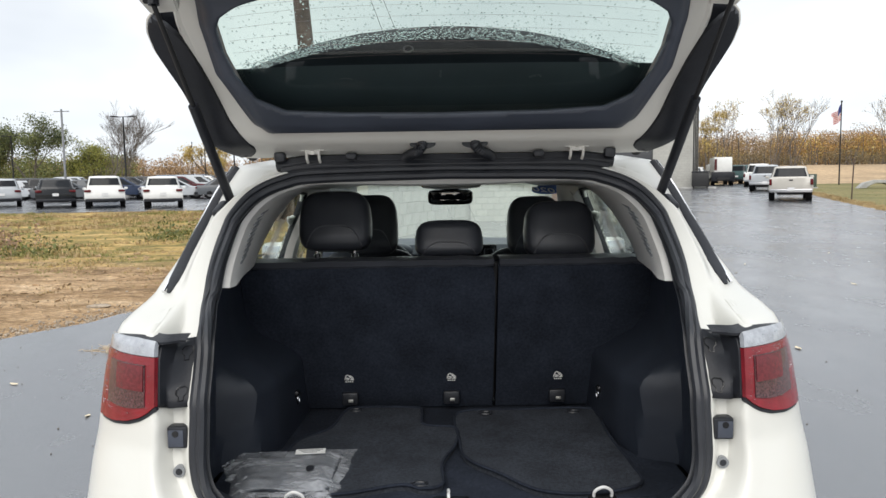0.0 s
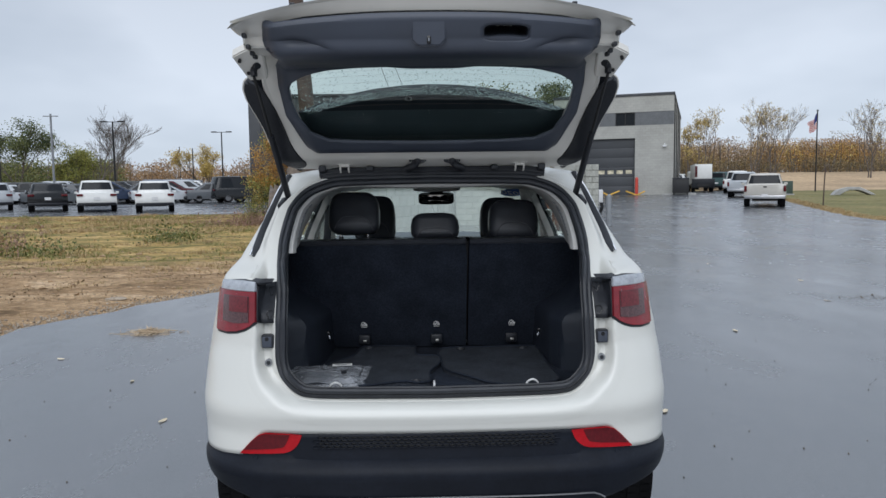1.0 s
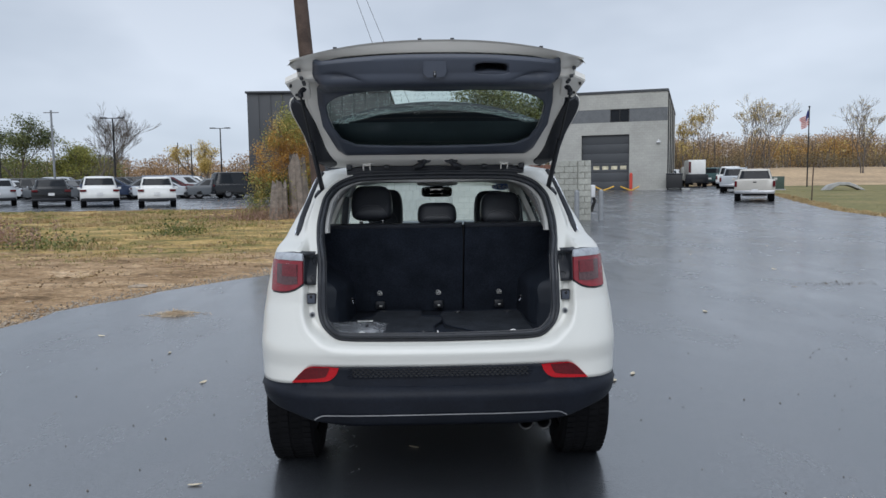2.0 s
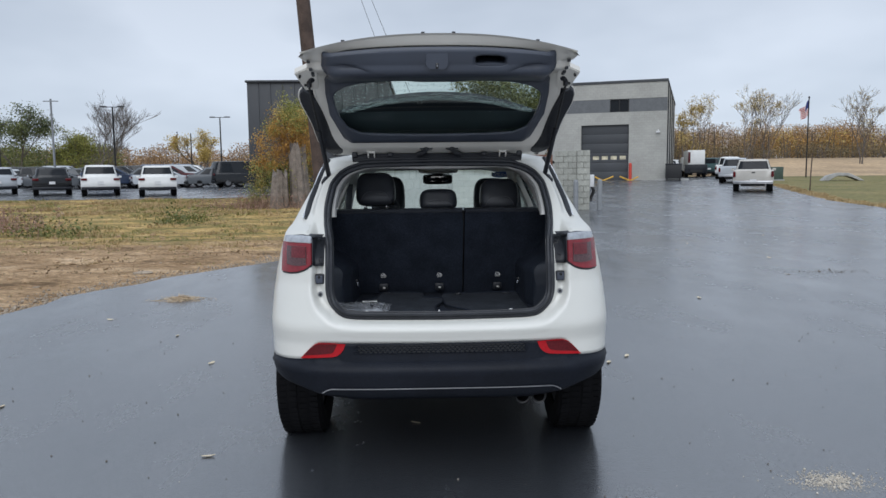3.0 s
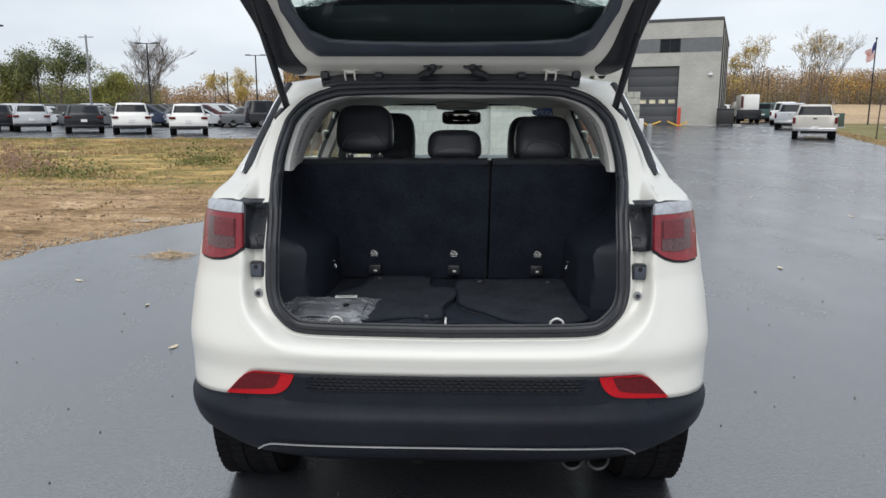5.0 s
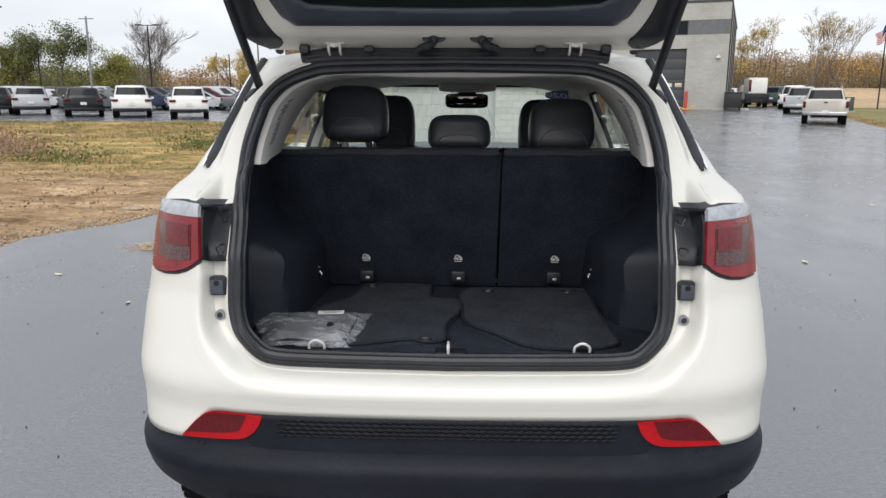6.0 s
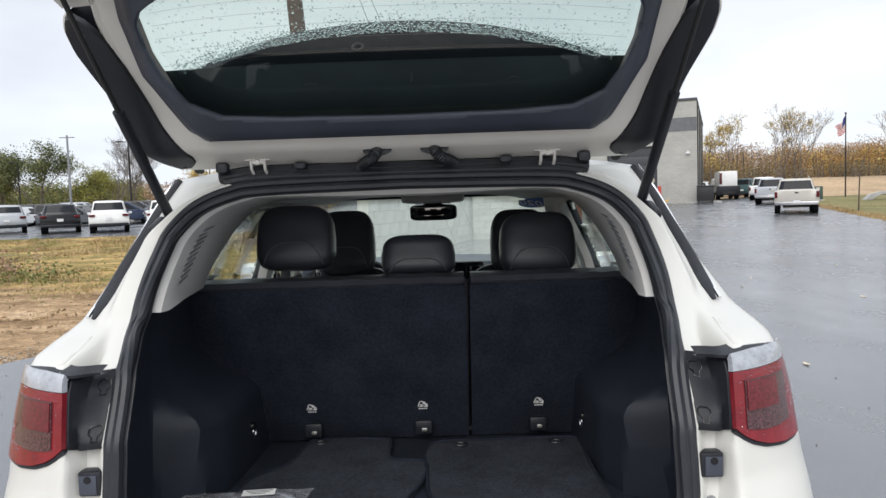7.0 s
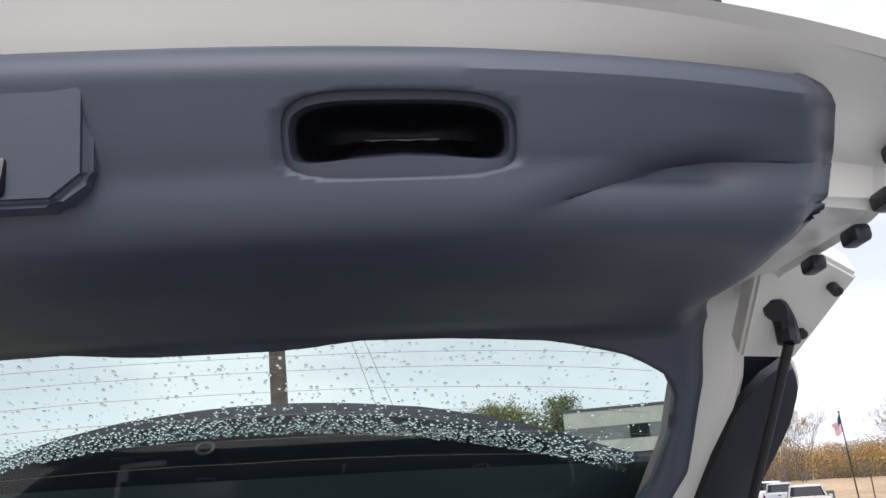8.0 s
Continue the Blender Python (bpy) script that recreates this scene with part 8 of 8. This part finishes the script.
D = "trucks along the drive"
put(vehicle("pickup_truck", "pale beige pickup truck on the wet drive", "pickup truck", "beige", 5.4, 1.93, 1.72, kind="pickup", group=D), 0.4600, 33.2, -24.5)
wp = put(vehicle("pickup_truck", "white pickup truck parked along the drive", "pickup truck", "white", 5.7, 2.0, 1.9, kind="pickup", group=D), 0.4235, 57, -26)
put(vehicle("pickup_truck", "silver pickup truck with red tail lights", "pickup truck", "silver", 5.5, 1.95, 1.8, kind="pickup", group=D), 0.4315, 47, -26)
put(vehicle("suv", "dark teal SUV parked beyond the building", "car", "teal", 4.8, 1.95, 1.8, group=D), 0.398, 66, -40)
put(vehicle("suv", "small grey SUV parked beyond the building", "car", "grey", 4.6, 1.9, 1.7, group=D), 0.378, 72, -40)
put(vehicle("suv", "white car parked beyond the building", "car", "white", 4.6, 1.9, 1.7, group=D), 0.335, 76, -40)

# box truck with a dark flat rear
bt_ = thing("box_truck", "small white box truck with a dark tail lift", "truck", D)
bt_.matrix_basis = pose(*park(0.3800, 62), 0, 0, -14)
bm = B()
box(bm, (0, 2.2, 1.85), (1.5, 3.6, 1.3), 0.04)
part("cargo_box", bm, colour("white"), bt_)
bm = B()
box(bm, (0, 0.35, 0.80), (1.95, 0.14, 0.80), 0.03)
part("tail_lift", bm, M_black, bt_)
bm = B()
box(bm, (0, 4.9, 1.3), (1.8, 1.6, 1.3), 0.15)
part("cab", bm, colour("white"), bt_)
bm = B()
box(bm, (-0.62, 0.385, 1.85), (0.22, 0.04, 1.0), 0.02)
part("red_panel", bm, colour("red"), bt_)
bm = B()
box(bm, (0, 2.8, 0.62), (1.0, 5.4, 0.2))
part("chassis", bm, M_blk, bt_)
for sx in (-1, 1):
    for y in (1.2, 4.9):
        bm = B()
        rod(bm, (sx * 0.62, y, 0.4), (sx * 0.92, y, 0.4), 0.4, seg=20)
        part("wheel", bm, M_tyre, bt_)

# dark refuse bin beside the building, green transformer box, culvert and rubble
bin_ = thing("refuse_bin", "black wheeled refuse container by the building", "bin", m=pose(*park(0.3475, 55.0), 0, 0, -18))
bm = B()
box(bm, (0, 0, 0.70), (1.25, 0.9, 1.1), 0.05)
part("tub", bm, M_blk, bin_)
bm = B()
box(bm, (0, 0, 1.30), (1.32, 0.96, 0.10), 0.04)
part("lid", bm, M_black, bin_)
for sx in (-0.5, 0.5):
    bm = B()
    rod(bm, (sx - 0.04, 0.3, 0.1), (sx + 0.04, 0.3, 0.1), 0.1, seg=14)
    part("wheel", bm, M_tyre, bin_)
    bm = B()
    rod(bm, (sx - 0.04, -0.3, 0.1), (sx + 0.04, -0.3, 0.1), 0.1, seg=14)
    part("wheel", bm, M_tyre, bin_)
xf = thing("transformer_box", "dark green transformer cabinet on the lawn", "utility box", m=pose(along(0.4905, 52), 52, gz(25, 52)))
bm = B()
box(bm, (0, 0, 0.52), (0.95, 0.8, 1.06), 0.03)
part("cabinet", bm, mat("green_cabinet_paint", (0.05, 0.075, 0.06), 0.5, vary=0.15), xf)
bm = B()
box(bm, (0, 0, 0.03), (1.1, 0.95, 0.1), 0.02)
part("base", bm, M_conc, xf)
cul = thing("concrete_culvert", "broken pale concrete culvert slab on the lawn", "concrete slab", m=pose(along(0.5815, 50), 50, gz(30, 50), 0, 0, -12))
bm = B()
prof_ = [(-1.3, 0.0), (-0.9, 0.42), (-0.3, 0.60), (0.5, 0.58), (0.9, 0.40), (1.6, 0.0), (1.25, 0.0), (0.75, 0.24), (0.4, 0.36), (-0.2, 0.36), (-0.55, 0.2), (-0.8, 0.0)]
prism(bm, prof_, lambda p: (p[0], -0.5, p[1]), lambda p: (p[0] + 0.1, 0.6, p[1] * 0.9))
bmesh.ops.bevel(bm, geom=list(bm.edges), offset=0.03, segments=1, affect='EDGES')
part("slab", bm, M_conc, cul)


def lamp_post(label, b, y, h, group):
    t = thing("lamp_post", label, "lamp post", group, pose(along(b, y), y, gz(along(b, y), y)))
    bm = B()
    rod(bm, (0, 0, 0), (0, 0, h), 0.09, 0.06, 10)
    part("pole", bm, M_blk, t)
    bm = B()
    rod(bm, (-0.9, 0, h), (0.9, 0, h), 0.035, seg=6)
    part("arm", bm, M_blk, t)
    for sx in (-1, 1):
        bm = B()
        box(bm, (sx * 0.75, 0, h + 0.03), (0.55, 0.3, 0.10), 0.03)
        part("lamp_head", bm, M_blk, t)
    bm = B()
    rod(bm, (0, 0, -0.02), (0, 0, 0.5), 0.22, seg=14)
    part("base", bm, M_conc, t)


LP = "lamp posts of the parking lot"
lamp_post("tall dark lamp post with a twin head", -0.4185, 60, 6.6, LP)
lamp_post("tall dark lamp post with a twin head", -0.275, 72, 6.5, LP)
lamp_post("tall dark lamp post with a twin head", -0.572, 76, 6.2, LP)
lamp_post("tall dark lamp post with a twin head", -0.628, 44, 6.4, LP)
pp = thing("power_pole", "tall grey timber power pole behind the lot", "utility pole", m=pose(along(-0.500, 62), 62, gz(-30, 62)))
bm = B()
rod(bm, (0, 0, 0), (0, 0, 7.5), 0.11, 0.08, 10)
part("pole", bm, M_bollard, pp)
bm = B()
box(bm, (0, 0, 7.3), (1.3, 0.08, 0.08))
part("cross_arm", bm, M_bollard, pp)
pq = thing("thin_pole", "slim dark pole behind the parking lot", "pole", m=pose(along(-0.315, 84), 84, gz(-27, 84)))
bm = B()
rod(bm, (0, 0, 0), (0, 0, 5.6), 0.08, 0.06, 8)
part("pole", bm, M_blk, pq)
hs = thing("blue_shed", "low blue-grey shed behind the parking lot", "building", m=pose(along(-0.345, 96), 96, gz(-34, 96)))
bm = B()
box(bm, (0, 0, 0.8), (7, 4, 1.6))
part("wall", bm, colour("blue"), hs)
bm = B()
prism(bm, [(-2.3, 1.6), (2.3, 1.6), (0, 2.2)], lambda p: (-3.7, p[0], p[1]), lambda p: (3.7, p[0], p[1]))
part("roof", bm, colour("blue"), hs)

# flags
def flag(label, x, y, h, w, hgt, group):
    t = thing("flagpole", label, "flag", group, pose(x, y, gz(x, y)))
    bm = B()
    rod(bm, (0, 0, 0), (0, 0, h), 0.06, 0.045, 10)
    part("pole", bm, M_blk, t)
    bm = B()
    bmesh.ops.create_uvsphere(bm, u_segments=10, v_segments=6, radius=0.09, matrix=Matrix.Translation((0, 0, h + 0.06)))
    part("finial", bm, M_blk, t)

    def cloth(u, v):
        # u from the pole outwards, v down: the cloth hangs in a slant and folds
        k = w / 2.6
        px = -0.80 * k * u + 0.05 * math.sin(9 * v + 5 * u) * u
        pz = h - 0.12 - (0.05 + hgt * v) * (1 - u) - (1.05 * k + 0.58 * hgt * v) * u + 0.07 * math.sin(8 * u + 1.0)
        py = 0.26 * math.sin(9.5 * u + 2.2 * v) * u
        return (px, py, pz)
    fl = new("flag_cloth")
    fl.parent = t
    fl["label"] = "drooping flag with red and white stripes"
    for k in range(13):
        bm = B()
        u0 = 0.42 if k < 7 else 0.0
        rows = [[cloth(u0 + (1 - u0) * i / 14, (k + j) / 13) for i in range(15)] for j in (0, 1)]
        loft(bm, rows)
        part("stripe", bm, M_flagred if k % 2 == 0 else M_paper, fl)
    bm = B()
    rows = [[cloth(0.42 * i / 6, 7 / 13 * j / 6) for i in range(7)] for j in range(7)]
    loft(bm, rows)
    part("canton", bm, M_flagblue, fl, "dark blue canton")


M_flagred = mat("flag_red", (0.42, 0.03, 0.04), 0.8, vary=0.1)
M_flagblue = mat("flag_blue", (0.03, 0.04, 0.16), 0.8, vary=0.1)
flag("tall dark flagpole with a drooping striped flag", 33.8, 60, 6.9, 2.6, 1.35, "flagpoles")
flag("distant flagpole with a striped flag", along(-0.333, 100), 100, 6.6, 2.0, 1.2, "flagpoles")
stake = thing("marker_stake", "thin dark marker stake in the lawn", "stake", m=pose(20.25, 34.2, gz(20, 34.2)))
bm = B()
sweep(bm, [(0, 0, -0.1), (0.02, 0, 1.0), (0.06, 0, 2.0)], [0.035, 0.03, 0.03], 8)
part("stake", bm, M_wood, stake)

# overhead cable
cb = thing("overhead_cable", "thin overhead power cable across the sky", "cable")
bm = B()
sweep(bm, [(-2.62, 12.0, 6.5), (3.0, 13.0, 6.8), (7.9, 14.0, 7.3), (12.2, 16.0, 8.3), (40.0, 30.0, 15.5)], 0.018, 5)
part("wire", bm, M_blk, cb)

# ---- field: grass, weeds, litter ----
rnd = random.Random(50)


def edge_x(y):
    return table(y, LEFT)


def tufts(name, label, leaf, n, place, hmin, hmax, blades=6):
    bm = B()
    for k in range(n):
        x, y = place()
        z = (field_z(x, y) if x < edge_x(y) else gz(x, y)) - 0.015
        h = rnd.uniform(hmin, hmax) * (0.45 + 0.55 * sstep(9, 16, y)) * (0.75 + 0.9 * max(-0.4, noise.noise(Vector((x * 0.8, y * 0.8, 5.5)))))
        for b in range(blades):
            a = rnd.uniform(0, 6.28)
            r = rnd.uniform(0.01, 0.07)
            lean = rnd.uniform(0.1, 0.7) * h
            p = Vector((x + r * math.cos(a), y + r * math.sin(a), z))
            w = rnd.uniform(0.004, 0.008) * (1 + y / 18)
            side = Vector((math.sin(a), -math.cos(a), 0)) * w
            tip = p + Vector((lean * math.cos(a), lean * math.sin(a), h * rnd.uniform(0.7, 1)))
            bm.faces.new([bm.verts.new(q) for q in (p - side, p + side, tip)])
    ob = finish(name, bm, leaf, smooth=0)
    return tagged(ob, label, "grass", kind="stuff")


def in_field(near, seed, power=1.0):
    def f():
        while True:
            y = 4.5 + 29 * rnd.random() ** power
            x = rnd.uniform(-27, -1.5)
            d = edge_x(y) - x
            if x > edge_x(y) - 0.1 or d < near * rnd.random():
                continue
            if noise.noise(Vector((x * 0.32, y * 0.55, seed))) + 0.7 * noise.noise(Vector((x * 1.1, y * 2.2, seed + 3))) + min(0.04, 0.06 * (y - 12.5)) < rnd.uniform(0.0, 0.22):
                continue
            return x, y
    return f


tufts("dry_grass", "thin tufts of dry yellow grass in the sandy field", L_grass, 15000, in_field(2.5, 0.2), 0.05, 0.19)
tufts("green_grass", "patches of green grass in the field", L_ggrass, 9000, in_field(4.0, 7.7, 0.8), 0.04, 0.14)


def in_lawn():
    y = rnd.uniform(16, 50)
    return table(y, RIGHT) + 0.4 + 24 * rnd.random() ** 1.5, y


tufts("lawn_grass", "short yellow-green lawn grass", L_ggrass, 3000, in_lawn, 0.02, 0.045)


def verge():
    y = rnd.uniform(14, 44)
    return table(y, RIGHT) + rnd.uniform(-0.05, 0.9), y


tufts("verge_grass", "dry brown grass along the drive", L_grass, 1800, verge, 0.04, 0.16)

# reddish weeds
weed = thing("weeds", "tall reddish-brown dry weeds in the field", "weeds", m=pose(-10.9, 15.6, field_z(-10.9, 15.6)))
bm = B()
for k in range(26):
    x, y = rnd.gauss(0, 0.55), rnd.gauss(0, 0.4)
    h = rnd.uniform(0.35, 0.85)
    d = Vector((rnd.gauss(0, 0.12), rnd.gauss(0, 0.12), 1)).normalized()
    sweep(bm, [(x, y, -0.03), Vector((x, y, 0)) + d * h * 0.5, Vector((x, y, 0)) + d * h], [0.006, 0.005, 0.002], 4)
    for q in range(26):
        t = rnd.uniform(0.25, 1.0)
        leaf_quad(bm, Vector((x, y, 0)) + d * h * t + Vector((rnd.gauss(0, 0.05), rnd.gauss(0, 0.05), rnd.gauss(0, 0.03))), rnd.uniform(0.012, 0.035), rnd)
part("stalks", bm, L_weed, weed, smooth=0)
copy_thing(weed, pose(-10.0, 14.6, field_z(-10.0, 14.6), 0, 0, 80))
copy_thing(weed, pose(-12.5, 16.5, field_z(-12.5, 16.5), 0, 0, 200))
gw = thing("green_weeds", "low green weeds in the field", "weeds", m=pose(-9.3, 14.6, field_z(-9.3, 14.6)))
bm = B()
for k in range(700):
    p = Vector((rnd.gauss(0, 0.6), rnd.gauss(0, 0.4), abs(rnd.gauss(0, 0.22))))
    leaf_quad(bm, p, rnd.uniform(0.02, 0.05), rnd)
part("leaves", bm, L_green, gw, smooth=0)
copy_thing(gw, pose(-7.2, 18.0, field_z(-7.2, 18.0), 0, 0, 100))

# brush at the foot of the bush
br_ = thing("dry_brush", "dry brown brush at the foot of the bush", "brush", m=pose(-6.0, 24.6, gz(-6, 24.6)))
bm = B()
for k in range(420):
    x, y = rnd.gauss(0, 1.1), rnd.gauss(0, 0.4)
    h = rnd.uniform(0.15, 0.7)
    a = rnd.uniform(0, 6.28)
    sweep(bm, [(x, y, 0), (x + 0.25 * h * math.cos(a), y + 0.25 * h * math.sin(a), h * 0.6), (x + 0.5 * h * math.cos(a), y + 0.5 * h * math.sin(a), h)], [0.007, 0.005, 0.002], 3)
for k in range(900):
    leaf_quad(bm, Vector((rnd.gauss(0, 1.1), rnd.gauss(0, 0.4), abs(rnd.gauss(0, 0.3)))), rnd.uniform(0.02, 0.05), rnd)
part("brushwood", bm, L_weed, br_, smooth=0)

# clods and litter on the bare soil
cl = B()
for k in range(2600):
    y = rnd.uniform(4.0, 14.5)
    x = edge_x(y) - 0.2 - 13 * rnd.random() ** 1.3
    if noise.noise(Vector((x * 0.6, y * 0.9, 3.1))) < rnd.uniform(-0.25, 0.3):
        continue
    r = rnd.uniform(0.008, 0.020) if k % 9 else rnd.uniform(0.025, 0.055)
    res = bmesh.ops.create_icosphere(cl, subdivisions=1, radius=r, matrix=Matrix.Translation((x, y, field_z(x, y) + r * 0.15)) @ Matrix.Diagonal((rnd.uniform(0.8, 1.9), 1, 0.6, 1)))
    for v in res['verts']:
        v.co += Vector((rnd.gauss(0, r * 0.22), rnd.gauss(0, r * 0.22), rnd.gauss(0, r * 0.12)))
tagged(finish("clods", cl, M_soil, smooth=0), "clods of damp sandy soil in the bare field", "clods", kind="stuff")
lt = B()
for k in range(9000):
    y = rnd.uniform(4.5, 20)
    x = edge_x(y) - 0.3 - 17 * rnd.random() ** 1.2
    if noise.noise(Vector((x * 0.45, y * 0.8, 9.4))) < rnd.uniform(0.02, 0.35):
        continue
    leaf_quad(lt, Vector((x, y, field_z(x, y) + rnd.uniform(0, 0.03))), rnd.uniform(0.010, 0.030), rnd)
tagged(finish("leaf_litter", lt, L_rust, smooth=0), "brown leaf litter and stubble on the bare soil", "leaf litter", kind="stuff")

# stones along the edge
peb = B()
for k in range(1700):
    y = rnd.uniform(3.4, 12)
    x = edge_x(y) - abs(rnd.gauss(0, 0.34)) + 0.03
    r = rnd.uniform(0.005, 0.019)
    res = bmesh.ops.create_icosphere(peb, subdivisions=1, radius=r, matrix=Matrix.Translation((x, y, max(-0.004, field_z(x, y)) + r * 0.2)))
    for v in res['verts']:
        v.co += Vector((rnd.gauss(0, r * 0.2), rnd.gauss(0, r * 0.2), rnd.gauss(0, r * 0.15)))
tagged(finish("gravel", peb, M_gravel, smooth=0), "loose gravel along the asphalt edge", "gravel", kind="stuff")
stone = thing("stone", "flat pale stone at the asphalt edge", "stone", m=pose(-4.32, 7.55, 0.0, 0, 0, 15))
bm = B()
res = bmesh.ops.create_icosphere(bm, subdivisions=2, radius=1.0)
for v in res['verts']:
    v.co = Vector((v.co.x * 0.15, v.co.y * 0.07, v.co.z * 0.035)) * (1 + 0.18 * noise.noise(v.co * 2)) + Vector((0, 0, 0.018))
part("stone", bm, M_gravel, stone)
for k in range(9):
    y = rnd.uniform(6, 13)
    x = edge_x(y) - rnd.uniform(0.5, 5)
    copy_thing(stone, pose(x, y, field_z(x, y), 0, 0, rnd.uniform(0, 360)) @ Matrix.Scale(rnd.uniform(0.2, 0.45), 4))

# pale sand washed onto the asphalt
ss = B()
for k in range(900):
    x, y = rnd.gauss(1.83, 0.085), rnd.gauss(-0.16, 0.05)
    r = rnd.uniform(0.0015, 0.0036) if k % 40 else rnd.uniform(0.005, 0.008)
    bmesh.ops.create_icosphere(ss, subdivisions=1, radius=r, matrix=Matrix.Translation((x, y, 0.0125 + r * 0.4)))
for k in range(70):
    x, y = rnd.uniform(-1.5, 1.8), rnd.uniform(-1.5, 0.0)
    r = rnd.uniform(0.0015, 0.0035)
    bmesh.ops.create_icosphere(ss, subdivisions=1, radius=r, matrix=Matrix.Translation((x, y, 0.0125 + r * 0.4)))
tagged(finish("sand_grains", ss, M_palesand, smooth=0), "pale sand grains and pebbles on wet asphalt", "sand", kind="stuff")

# fallen leaves and debris on the asphalt
lf = thing("fallen_leaf", "small curled pale leaf on wet asphalt", "leaf", "fallen leaves", m=pose(3.08, 4.75, 0.014))
bm = B()
rows = []
for j in range(5):
    t = j / 4
    w = 0.021 * math.sin(math.pi * (0.12 + 0.8 * t))
    rows.append([(w * q, 0.10 * t - 0.05, 0.006 * abs(q) + 0.005 * (2 * t - 1) ** 2) for q in (-1, -0.4, 0, 0.4, 1)])
loft(bm, rows)
part("blade", bm, L_pale, lf)
for x, y, s_ in ((1.33, 2.02, 0.8), (1.52, 2.2, 0.8), (5.66, 8.42, 1.0), (-1.22, 0.30, 0.7), (-3.3, 4.0, 0.8), (-2.35, 3.2, 0.7), (-1.75, 2.2, 0.8), (5.0, 6.5, 0.8), (6.9, 6.0, 0.7), (4.6, 9.8, 0.8), (7.5, 12.5, 0.9),
                 (3.6, 1.6, 0.7), (2.6, 0.2, 0.6), (-0.14, 0.75, 0.6), (-2.8, 1.2, 0.7), (2.1, -0.9, 0.6), (4.3, 3.2, 0.7), (8.2, 9.0, 0.8), (6.0, 4.4, 0.6), (-3.9, 2.6, 0.7), (-0.6, -0.5, 0.6), (5.2, 10.9, 0.8)):
    copy_thing(lf, pose(x, y, 0.014, rnd.uniform(-8, 8), rnd.uniform(-8, 8), rnd.uniform(0, 360)) @ Matrix.Scale(s_, 4))
heap = thing("dry_grass_clump", "small heap of dry grass on the asphalt", "grass clump", m=pose(-2.95, 5.14, 0.012))
bm = B()
for k in range(260):
    a, r = rnd.uniform(0, 6.28), abs(rnd.gauss(0, 0.09))
    p = Vector((1.6 * r * math.cos(a), r * math.sin(a), max(0.004, 0.045 - 0.3 * r) * rnd.random() + 0.003))
    d = Vector((rnd.gauss(0, 1), rnd.gauss(0, 0.6), rnd.gauss(0, 0.25))).normalized() * rnd.uniform(0.03, 0.08)
    sweep(bm, [p - d, p + d], 0.0022, 3)
tagged(part("stalks", bm, L_fallen, heap, smooth=0), kind="stuff")
gp = B()
for k in range(110):
    x, y = rnd.gauss(5.75, 0.32), rnd.gauss(6.7, 0.09)
    r = rnd.uniform(0.003, 0.007) if k % 22 else rnd.uniform(0.011, 0.016)
    bmesh.ops.create_icosphere(gp, subdivisions=1, radius=r, matrix=Matrix.Translation((x, y, 0.013 + r * 0.4)))
for k in range(700):
    x, y = rnd.uniform(-4, 8), rnd.uniform(-2.5, 14)
    if x > edge_x(y) + 0.1 and not (abs(x) < 0.95 and 0 < y < 4.4):
        r = rnd.uniform(0.0025, 0.006)
        bmesh.ops.create_icosphere(gp, subdivisions=1, radius=r, matrix=Matrix.Translation((x, y, 0.013 + r * 0.4)))
tagged(finish("grit", gp, M_grit, smooth=0), "scattered grit on the wet asphalt", "gravel", kind="stuff")
